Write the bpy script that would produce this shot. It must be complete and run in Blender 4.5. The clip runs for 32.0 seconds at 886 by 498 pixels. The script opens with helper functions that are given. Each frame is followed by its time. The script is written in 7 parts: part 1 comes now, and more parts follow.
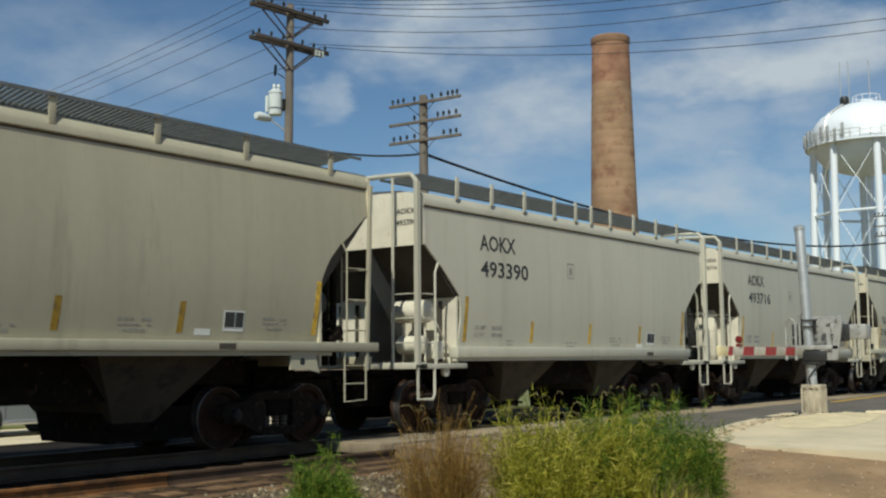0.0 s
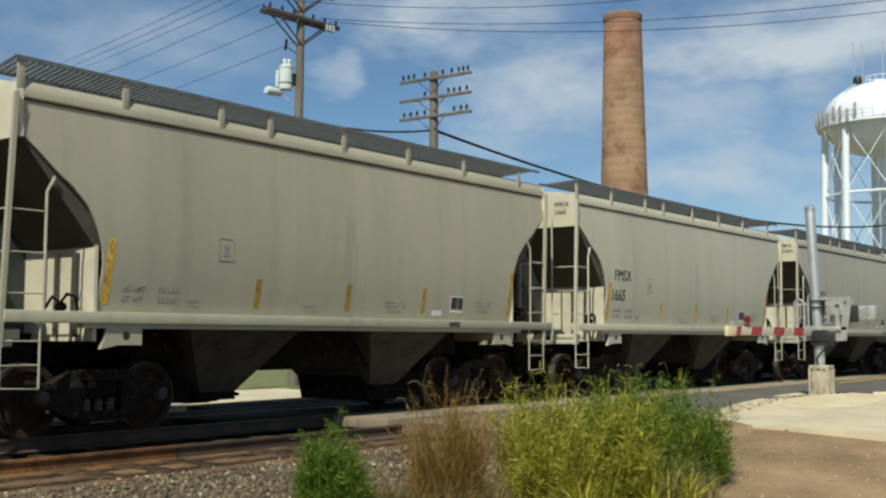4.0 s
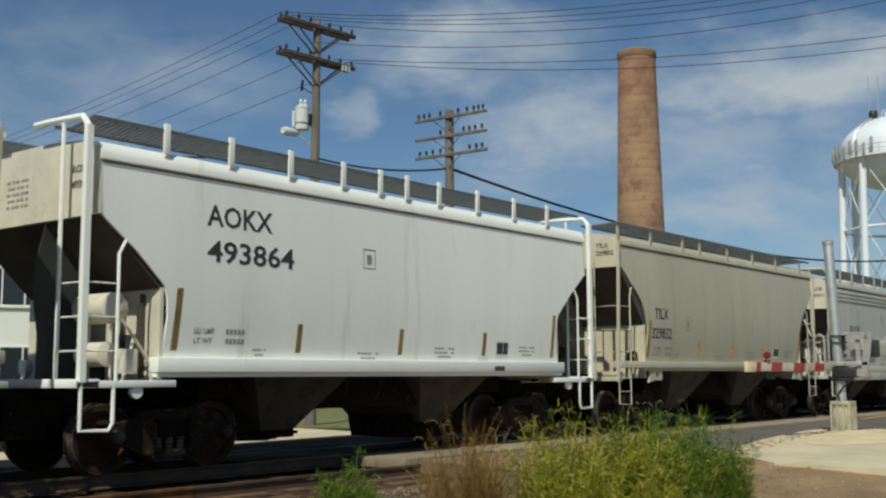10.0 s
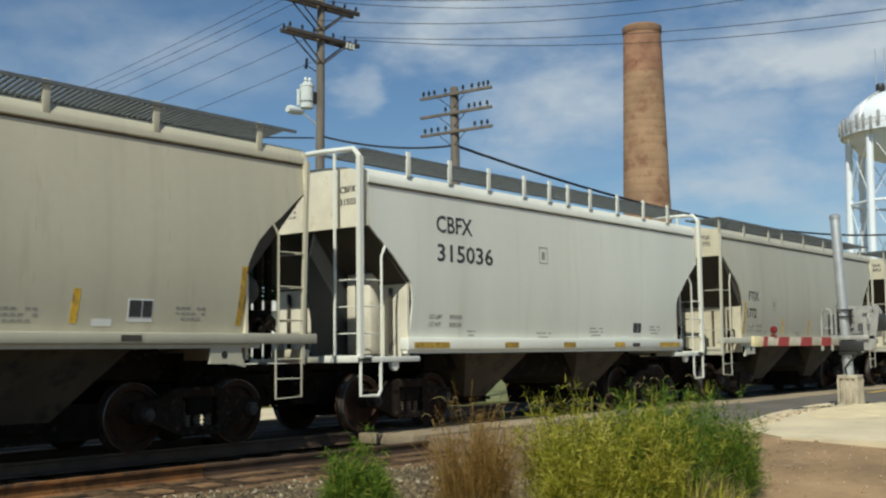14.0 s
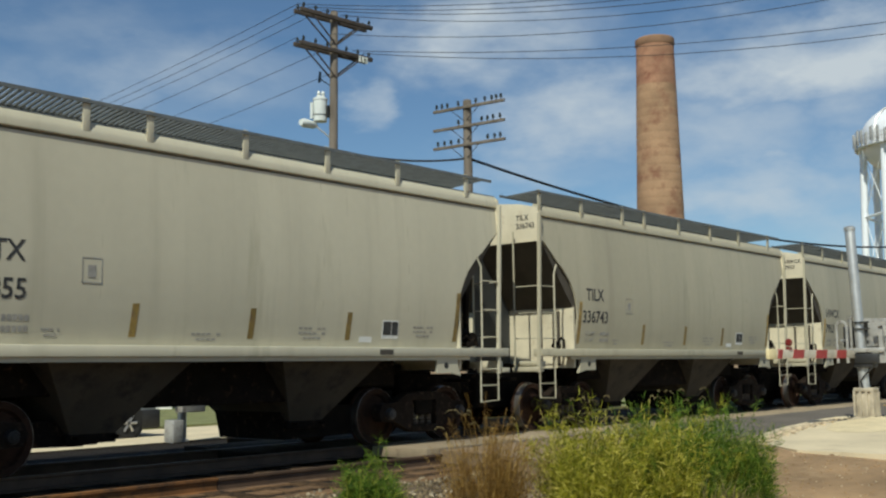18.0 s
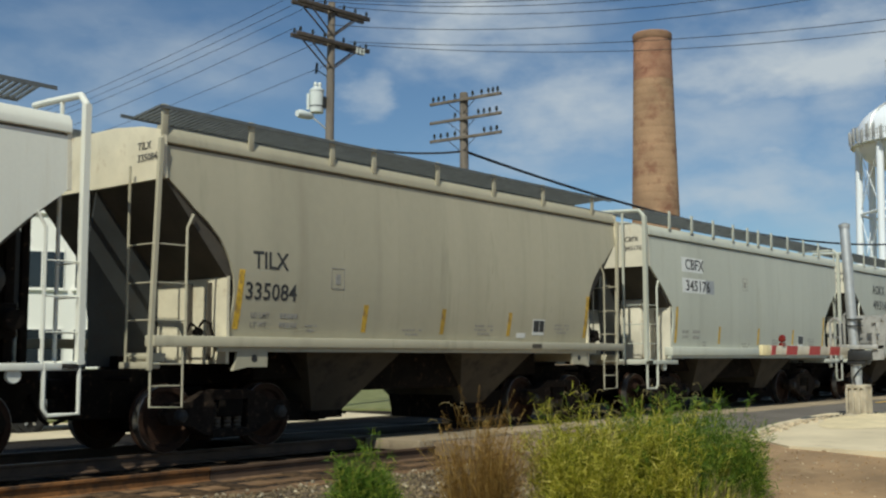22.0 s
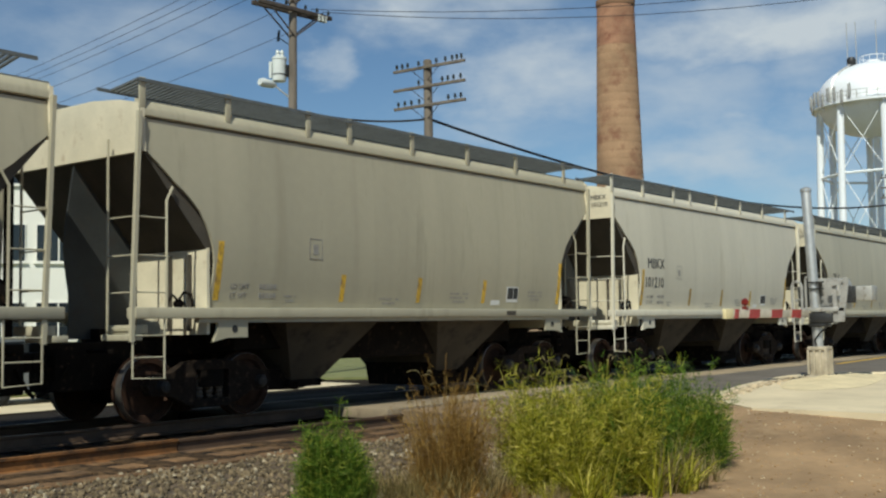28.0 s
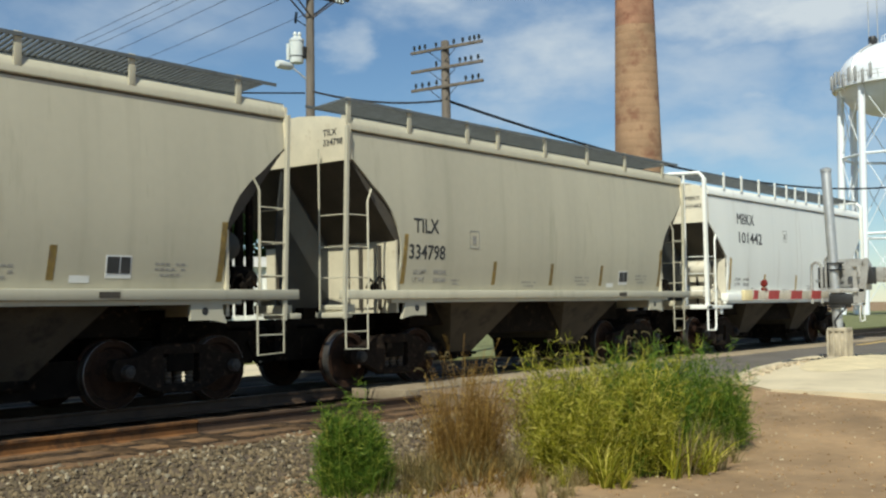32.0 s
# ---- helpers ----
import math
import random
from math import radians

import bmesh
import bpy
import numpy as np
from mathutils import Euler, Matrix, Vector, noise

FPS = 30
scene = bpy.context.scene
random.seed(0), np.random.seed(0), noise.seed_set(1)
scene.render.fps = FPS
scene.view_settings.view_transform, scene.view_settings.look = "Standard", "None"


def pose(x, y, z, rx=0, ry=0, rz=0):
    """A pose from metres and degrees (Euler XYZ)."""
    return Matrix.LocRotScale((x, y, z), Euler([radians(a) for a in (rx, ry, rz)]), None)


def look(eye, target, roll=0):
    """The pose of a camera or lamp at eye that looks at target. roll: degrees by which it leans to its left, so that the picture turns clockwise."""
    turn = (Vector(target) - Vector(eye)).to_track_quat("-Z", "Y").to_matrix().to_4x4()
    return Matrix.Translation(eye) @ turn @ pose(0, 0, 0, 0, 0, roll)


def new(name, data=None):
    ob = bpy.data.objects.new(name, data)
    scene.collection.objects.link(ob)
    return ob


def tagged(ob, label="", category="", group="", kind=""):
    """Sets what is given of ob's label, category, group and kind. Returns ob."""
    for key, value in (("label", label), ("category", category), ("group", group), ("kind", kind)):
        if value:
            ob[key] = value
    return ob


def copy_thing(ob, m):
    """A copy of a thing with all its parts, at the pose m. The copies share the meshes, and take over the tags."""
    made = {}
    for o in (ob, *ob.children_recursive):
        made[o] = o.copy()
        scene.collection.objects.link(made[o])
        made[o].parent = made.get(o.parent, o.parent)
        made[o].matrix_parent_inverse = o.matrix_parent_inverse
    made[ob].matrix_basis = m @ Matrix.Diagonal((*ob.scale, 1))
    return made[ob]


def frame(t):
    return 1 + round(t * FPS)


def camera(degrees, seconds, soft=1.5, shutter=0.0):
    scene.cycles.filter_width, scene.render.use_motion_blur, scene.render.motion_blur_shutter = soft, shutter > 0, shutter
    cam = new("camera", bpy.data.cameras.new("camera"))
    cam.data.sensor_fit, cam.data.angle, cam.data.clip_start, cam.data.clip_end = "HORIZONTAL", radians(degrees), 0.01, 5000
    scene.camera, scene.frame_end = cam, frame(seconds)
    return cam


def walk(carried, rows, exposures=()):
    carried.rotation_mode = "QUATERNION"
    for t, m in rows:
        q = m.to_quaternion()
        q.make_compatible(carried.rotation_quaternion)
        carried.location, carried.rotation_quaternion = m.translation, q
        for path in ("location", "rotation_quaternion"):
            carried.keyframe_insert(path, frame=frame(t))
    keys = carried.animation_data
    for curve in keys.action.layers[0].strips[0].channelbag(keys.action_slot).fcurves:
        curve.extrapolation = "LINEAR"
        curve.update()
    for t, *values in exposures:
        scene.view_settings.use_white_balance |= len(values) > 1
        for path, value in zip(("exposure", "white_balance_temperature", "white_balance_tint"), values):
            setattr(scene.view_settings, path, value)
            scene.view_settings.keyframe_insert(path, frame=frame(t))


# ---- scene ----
cam = camera(44.0, 32.0, 2.3, 0.03)
PATH = [
    (0.0, pose(0.000, 0.000, 1.253, 95.861, 0.468, -52.669)),
    (0.5, pose(0.000, 0.000, 1.253, 96.031, 0.573, -52.404)),
    (1.0, pose(0.000, 0.000, 1.253, 95.773, 0.495, -52.265)),
    (1.5, pose(0.000, 0.000, 1.253, 95.812, 0.416, -52.568)),
    (2.0, pose(0.000, 0.000, 1.253, 95.872, 0.178, -52.307)),
    (2.5, pose(0.000, 0.000, 1.253, 95.139, 0.055, -51.915)),
    (4.5, pose(0.000, 0.000, 1.253, 94.633, -0.182, -52.558)),
    (5.0, pose(0.000, 0.000, 1.253, 94.971, -0.037, -53.036)),
    (5.5, pose(0.000, 0.000, 1.253, 95.236, -0.040, -53.119)),
    (6.0, pose(0.000, 0.000, 1.253, 95.493, 0.110, -53.417)),
    (6.5, pose(0.000, 0.000, 1.253, 95.664, 0.301, -53.300)),
    (7.0, pose(0.000, 0.000, 1.253, 95.408, 0.564, -52.997)),
    (7.5, pose(0.000, 0.000, 1.253, 95.467, 0.606, -52.502)),
    (8.0, pose(0.000, 0.000, 1.253, 96.114, 0.508, -52.492)),
    (8.5, pose(0.000, 0.000, 1.253, 95.820, 0.267, -52.427)),
    (9.0, pose(0.000, 0.000, 1.253, 96.123, 0.160, -51.695)),
    (9.5, pose(0.000, 0.000, 1.253, 96.525, 0.208, -51.291)),
    (10.0, pose(0.000, 0.000, 1.253, 96.630, 0.245, -51.340)),
    (10.5, pose(0.000, 0.000, 1.253, 96.342, 0.150, -51.016)),
    (11.0, pose(0.000, 0.000, 1.253, 96.628, -0.247, -51.330)),
    (11.5, pose(0.000, 0.000, 1.253, 96.367, -0.023, -51.400)),
    (12.0, pose(0.000, 0.000, 1.253, 95.983, 0.077, -51.176)),
    (12.5, pose(0.000, 0.000, 1.253, 95.823, 0.051, -51.469)),
    (13.0, pose(0.000, 0.000, 1.253, 95.548, -0.052, -50.786)),
    (13.5, pose(0.000, 0.000, 1.253, 95.433, 0.349, -50.816)),
    (14.0, pose(0.000, 0.000, 1.253, 95.447, 0.690, -50.970)),
    (14.5, pose(0.000, 0.000, 1.253, 95.475, 0.463, -50.571)),
    (15.0, pose(0.000, 0.000, 1.253, 95.569, 0.542, -50.335)),
    (15.5, pose(0.000, 0.000, 1.253, 95.821, 0.438, -50.164)),
    (17.5, pose(0.000, 0.000, 1.253, 95.846, 0.920, -50.124)),
    (18.0, pose(0.000, 0.000, 1.253, 96.125, 0.728, -50.274)),
    (18.5, pose(0.000, 0.000, 1.253, 96.079, 0.723, -50.353)),
    (19.0, pose(0.000, 0.000, 1.253, 96.107, 0.901, -50.356)),
    (19.5, pose(0.000, 0.000, 1.253, 96.082, 1.256, -50.608)),
    (20.0, pose(0.000, 0.000, 1.253, 95.988, 1.063, -50.195)),
    (20.5, pose(0.000, 0.000, 1.253, 95.278, 0.911, -49.977)),
    (21.0, pose(0.000, 0.000, 1.253, 95.509, 0.572, -50.170)),
    (21.5, pose(0.000, 0.000, 1.253, 95.636, 0.557, -50.180)),
    (22.0, pose(0.000, 0.000, 1.253, 95.737, 0.126, -50.594)),
    (22.5, pose(0.000, 0.000, 1.253, 95.771, 0.198, -50.959)),
    (23.0, pose(0.000, 0.000, 1.253, 95.327, 0.277, -51.324)),
    (23.5, pose(0.000, 0.000, 1.253, 95.769, 0.097, -51.209)),
    (24.0, pose(0.000, 0.000, 1.253, 95.621, 0.244, -51.250)),
    (24.5, pose(0.000, 0.000, 1.253, 95.359, 0.136, -51.182)),
    (25.0, pose(0.000, 0.000, 1.253, 94.750, 0.303, -51.374)),
    (25.5, pose(0.000, 0.000, 1.253, 94.746, 0.564, -51.257)),
    (26.0, pose(0.000, 0.000, 1.253, 94.324, 0.219, -51.680)),
    (26.5, pose(0.000, 0.000, 1.253, 94.268, 0.329, -51.342)),
    (28.5, pose(0.000, 0.000, 1.253, 93.916, 0.975, -52.937)),
    (29.0, pose(0.000, 0.000, 1.253, 93.933, 0.592, -53.650)),
    (29.5, pose(0.000, 0.000, 1.253, 94.082, 0.834, -53.219)),
    (30.0, pose(0.000, 0.000, 1.253, 93.827, 1.238, -52.741)),
    (30.5, pose(0.000, 0.000, 1.253, 93.579, 0.989, -52.261)),
    (31.0, pose(0.000, 0.000, 1.253, 93.390, 0.928, -51.891)),
    (31.5, pose(0.000, 0.000, 1.253, 93.336, 0.965, -51.705)),
    (32.0, pose(0.000, 0.000, 1.253, 93.106, 0.988, -51.390)),
]
EXPOSURE = [(0, -0.18), (2, -0.08), (5, 0.0), (6, -0.05), (7, -0.05), (8, -0.15), (9, -0.37), (10, -0.34), (11, -0.22), (12, -0.18), (13, -0.05), (14, -0.08), (15, -0.22), (17.5, -0.06), (18, -0.06),
            (19, 0.02), (20, 0.0), (21, -0.08), (22, -0.15), (23, -0.06), (24, -0.10), (25, -0.15), (26, -0.25), (28.5, 0.0), (29, 0.04), (30, 0.0), (31, 0.14), (32, 0.14)]
walk(cam, PATH, [(t, e, 6080 + 3 * t, 2.0) for t, e in EXPOSURE])

# ---- daylight ----
SUN_AZ, SUN_EL = radians(203.0), radians(48.0)     # direction towards the sun, from +x towards +y
world = bpy.data.worlds.new("sky_world")
scene.world = world
world.use_nodes = True
wn, wl = world.node_tree.nodes, world.node_tree.links
wn.clear()
w_out = wn.new("ShaderNodeOutputWorld")
w_bg = wn.new("ShaderNodeBackground")
w_sky = wn.new("ShaderNodeTexSky")
w_sky.sky_type = "NISHITA"
w_sky.sun_disc = False
w_sky.sun_elevation = SUN_EL
w_sky.sun_rotation = radians(90.0) - SUN_AZ
w_sky.air_density, w_sky.dust_density, w_sky.ozone_density = 1.0, 0.0, 4.5
w_tc = wn.new("ShaderNodeTexCoord")
w_map = wn.new("ShaderNodeMapping")
w_map.inputs["Scale"].default_value = (2.0, 2.0, 4.5)
w_noise = wn.new("ShaderNodeTexNoise")
w_noise.inputs["Scale"].default_value = 5.0
w_noise.inputs["Detail"].default_value = 10.0
w_noise.inputs["Roughness"].default_value = 0.55
wl.new(w_tc.outputs["Generated"], w_map.inputs["Vector"])
wl.new(w_map.outputs["Vector"], w_noise.inputs["Vector"])
w_off = wn.new("ShaderNodeVectorMath")
w_off.operation = "MULTIPLY_ADD"
w_off.inputs[1].default_value = (0.14, 0.14, 0.10)
w_off.inputs[2].default_value = (-0.07, -0.07, -0.05)
wl.new(w_noise.outputs["Color"], w_off.inputs[0])
w_dir = wn.new("ShaderNodeVectorMath")
w_dir.operation = "ADD"
wl.new(w_tc.outputs["Generated"], w_dir.inputs[0])
wl.new(w_off.outputs["Vector"], w_dir.inputs[1])
# soft cloud banks: direction, half width, half height, density
BANKS = [(0.767, 0.572, 0.292, 0.11, 0.045, 0.85), (0.826, 0.515, 0.227, 0.09, 0.045, 0.75), (0.908, 0.326, 0.263, 0.14, 0.04, 0.9),
         (0.915, 0.374, 0.151, 0.11, 0.035, 0.7), (0.935, 0.284, 0.213, 0.09, 0.045, 0.6), (0.576, 0.778, 0.251, 0.13, 0.045, 0.38),
         (0.705, 0.668, 0.238, 0.03, 0.026, 0.65), (0.884, 0.422, 0.203, 0.07, 0.04, 0.55), (0.507, 0.816, 0.277, 0.09, 0.04, 0.22),
         (0.807, 0.565, 0.174, 0.09, 0.03, 0.45), (0.96, 0.2, 0.12, 0.2, 0.04, 0.6), (0.3, 0.9, 0.2, 0.25, 0.06, 0.6),
         (-0.6, 0.6, 0.5, 0.4, 0.15, 0.6), (0.2, -0.9, 0.35, 0.5, 0.12, 0.6), (-0.8, -0.3, 0.3, 0.4, 0.1, 0.5)]
cover = None
for bx, by, bz, hw, hh, dens in BANKS:
    sub = wn.new("ShaderNodeVectorMath")
    sub.operation = "SUBTRACT"
    sub.inputs[1].default_value = (bx, by, bz)
    wl.new(w_dir.outputs["Vector"], sub.inputs[0])
    mul = wn.new("ShaderNodeVectorMath")
    mul.operation = "MULTIPLY"
    mul.inputs[1].default_value = (1 / hw, 1 / hw, 1 / hh)
    wl.new(sub.outputs["Vector"], mul.inputs[0])
    ln = wn.new("ShaderNodeVectorMath")
    ln.operation = "LENGTH"
    wl.new(mul.outputs["Vector"], ln.inputs[0])
    mr = wn.new("ShaderNodeMapRange")
    mr.interpolation_type = "SMOOTHSTEP"
    mr.inputs["From Min"].default_value, mr.inputs["From Max"].default_value = 1.35, 0.45
    mr.inputs["To Min"].default_value, mr.inputs["To Max"].default_value = 0.0, dens
    wl.new(ln.outputs["Value"], mr.inputs["Value"])
    if cover is None:
        cover = mr.outputs["Result"]
    else:
        mx = wn.new("ShaderNodeMath")
        mx.operation = "MAXIMUM"
        wl.new(cover, mx.inputs[0])
        wl.new(mr.outputs["Result"], mx.inputs[1])
        cover = mx.outputs["Value"]
w_thin = wn.new("ShaderNodeMapRange")
w_thin.inputs["From Min"].default_value, w_thin.inputs["From Max"].default_value = 0.36, 0.66
w_thin.inputs["To Min"].default_value, w_thin.inputs["To Max"].default_value = 0.30, 1.15
wl.new(w_noise.outputs["Fac"], w_thin.inputs["Value"])
w_cov = wn.new("ShaderNodeMath")
w_cov.operation = "MULTIPLY"
wl.new(cover, w_cov.inputs[0])
wl.new(w_thin.outputs["Result"], w_cov.inputs[1])
w_mix = wn.new("ShaderNodeMixRGB")
w_mix.inputs["Color2"].default_value = (7.6, 7.9, 8.4, 1)
w_bg.inputs["Strength"].default_value = 0.078
wl.new(w_cov.outputs["Value"], w_mix.inputs["Fac"])
wl.new(w_sky.outputs["Color"], w_mix.inputs["Color1"])
wl.new(w_mix.outputs["Color"], w_bg.inputs["Color"])
wl.new(w_bg.outputs["Background"], w_out.inputs["Surface"])

sun_data = bpy.data.lights.new("sun", "SUN")
sun_data.energy, sun_data.angle, sun_data.color = 4.8, radians(0.53), (1.0, 0.93, 0.80)
sun = new("sun", sun_data)
sun.matrix_world = look((0, 0, 40), (-math.cos(SUN_AZ) * math.cos(SUN_EL), -math.sin(SUN_AZ) * math.cos(SUN_EL), 40 - math.sin(SUN_EL)))


# ---- materials ----
def material(name, colour, rough=0.6, metal=0.0, vary=0.25, scale=3.0, bump=0.0, bump_scale=60.0, dirt=None, dirt_at=0.55,
             streak=0.0, object_random=0.0, island_random=0.0, spec=0.5):
    """Two-scale procedural surface: large blotches, fine grain, an optional second colour in stains, fine relief."""
    mat = bpy.data.materials.new(name)
    mat.use_nodes = True
    n, l = mat.node_tree.nodes, mat.node_tree.links
    b = n["Principled BSDF"]
    b.inputs["Roughness"].default_value, b.inputs["Metallic"].default_value = rough, metal
    b.inputs["Specular IOR Level"].default_value = spec
    tc = n.new("ShaderNodeTexCoord")
    mp = n.new("ShaderNodeMapping")
    if streak:
        mp.inputs["Scale"].default_value = (1.0, 1.0, 0.12)
    l.new(tc.outputs["Object"], mp.inputs["Vector"])
    big = n.new("ShaderNodeTexNoise")
    big.inputs["Scale"].default_value, big.inputs["Detail"].default_value = scale, 6.0
    l.new(mp.outputs["Vector"], big.inputs["Vector"])
    fine = n.new("ShaderNodeTexNoise")
    fine.inputs["Scale"].default_value, fine.inputs["Detail"].default_value = bump_scale, 4.0
    l.new(tc.outputs["Object"], fine.inputs["Vector"])
    lo = tuple(c * (1 - vary) for c in colour) + (1,)
    hi = tuple(min(1, c * (1 + vary)) for c in colour) + (1,)
    ramp = n.new("ShaderNodeValToRGB")
    ramp.color_ramp.elements[0].color, ramp.color_ramp.elements[1].color = lo, hi
    ramp.color_ramp.elements[0].position, ramp.color_ramp.elements[1].position = 0.3, 0.7
    l.new(big.outputs["Fac"], ramp.inputs["Fac"])
    out = ramp.outputs["Color"]
    mul = n.new("ShaderNodeMixRGB")
    mul.blend_type = "MULTIPLY"
    mul.inputs["Fac"].default_value = min(1.0, vary * 1.2)
    l.new(out, mul.inputs["Color1"])
    l.new(fine.outputs["Fac"], mul.inputs["Color2"])
    gain = n.new("ShaderNodeMixRGB")
    gain.blend_type = "MULTIPLY"
    gain.inputs["Fac"].default_value = 1.0
    k = 1 + 0.5 * min(1.0, vary * 1.2)
    gain.inputs["Color2"].default_value = (k, k, k, 1)
    l.new(mul.outputs["Color"], gain.inputs["Color1"])
    out = gain.outputs["Color"]
    if dirt:
        dn = n.new("ShaderNodeTexNoise")
        dn.inputs["Scale"].default_value, dn.inputs["Detail"].default_value, dn.inputs["Roughness"].default_value = scale * 2.3, 8.0, 0.65
        l.new(mp.outputs["Vector"], dn.inputs["Vector"])
        dr = n.new("ShaderNodeValToRGB")
        dr.color_ramp.elements[0].position, dr.color_ramp.elements[1].position = dirt_at, dirt_at + 0.16
        l.new(dn.outputs["Fac"], dr.inputs["Fac"])
        dm = n.new("ShaderNodeMixRGB")
        dm.inputs["Color2"].default_value = (*dirt, 1)
        l.new(dr.outputs["Color"], dm.inputs["Fac"])
        l.new(out, dm.inputs["Color1"])
        out = dm.outputs["Color"]
    for amount, kind, socket in ((object_random, "ShaderNodeObjectInfo", "Random"), (island_random, "ShaderNodeNewGeometry", "Random Per Island")):
        if amount:
            src = n.new(kind)
            mr = n.new("ShaderNodeMapRange")
            mr.inputs["To Min"].default_value, mr.inputs["To Max"].default_value = 1 - amount, 1 + amount
            l.new(src.outputs[socket], mr.inputs["Value"])
            m2 = n.new("ShaderNodeMixRGB")
            m2.blend_type = "MULTIPLY"
            m2.inputs["Fac"].default_value = 1.0
            l.new(out, m2.inputs["Color1"])
            l.new(mr.outputs["Result"], m2.inputs["Color2"])
            out = m2.outputs["Color"]
    if streak:
        mp2 = n.new("ShaderNodeMapping")
        mp2.inputs["Scale"].default_value = (1.0, 1.0, 0.035)
        l.new(tc.outputs["Object"], mp2.inputs["Vector"])
        sn = n.new("ShaderNodeTexNoise")
        sn.inputs["Scale"].default_value, sn.inputs["Detail"].default_value = 3.2, 4.0
        l.new(mp2.outputs["Vector"], sn.inputs["Vector"])
        sr_ = n.new("ShaderNodeValToRGB")
        sr_.color_ramp.elements[0].position, sr_.color_ramp.elements[1].position = 0.54, 0.72
        sr_.color_ramp.elements[0].color, sr_.color_ramp.elements[1].color = (0, 0, 0, 1), (streak, streak, streak, 1)
        l.new(sn.outputs["Fac"], sr_.inputs["Fac"])
        sm = n.new("ShaderNodeMixRGB")
        sm.inputs["Color2"].default_value = tuple(c * k for c, k in zip(colour, (0.56, 0.54, 0.50))) + (1,)
        l.new(sr_.outputs["Color"], sm.inputs["Fac"])
        l.new(out, sm.inputs["Color1"])
        out = sm.outputs["Color"]
    l.new(out, b.inputs["Base Color"])
    if bump:
        bp = n.new("ShaderNodeBump")
        bp.inputs["Strength"].default_value, bp.inputs["Distance"].default_value = bump, 0.02
        l.new(fine.outputs["Fac"], bp.inputs["Height"])
        l.new(bp.outputs["Normal"], b.inputs["Normal"])
    return mat


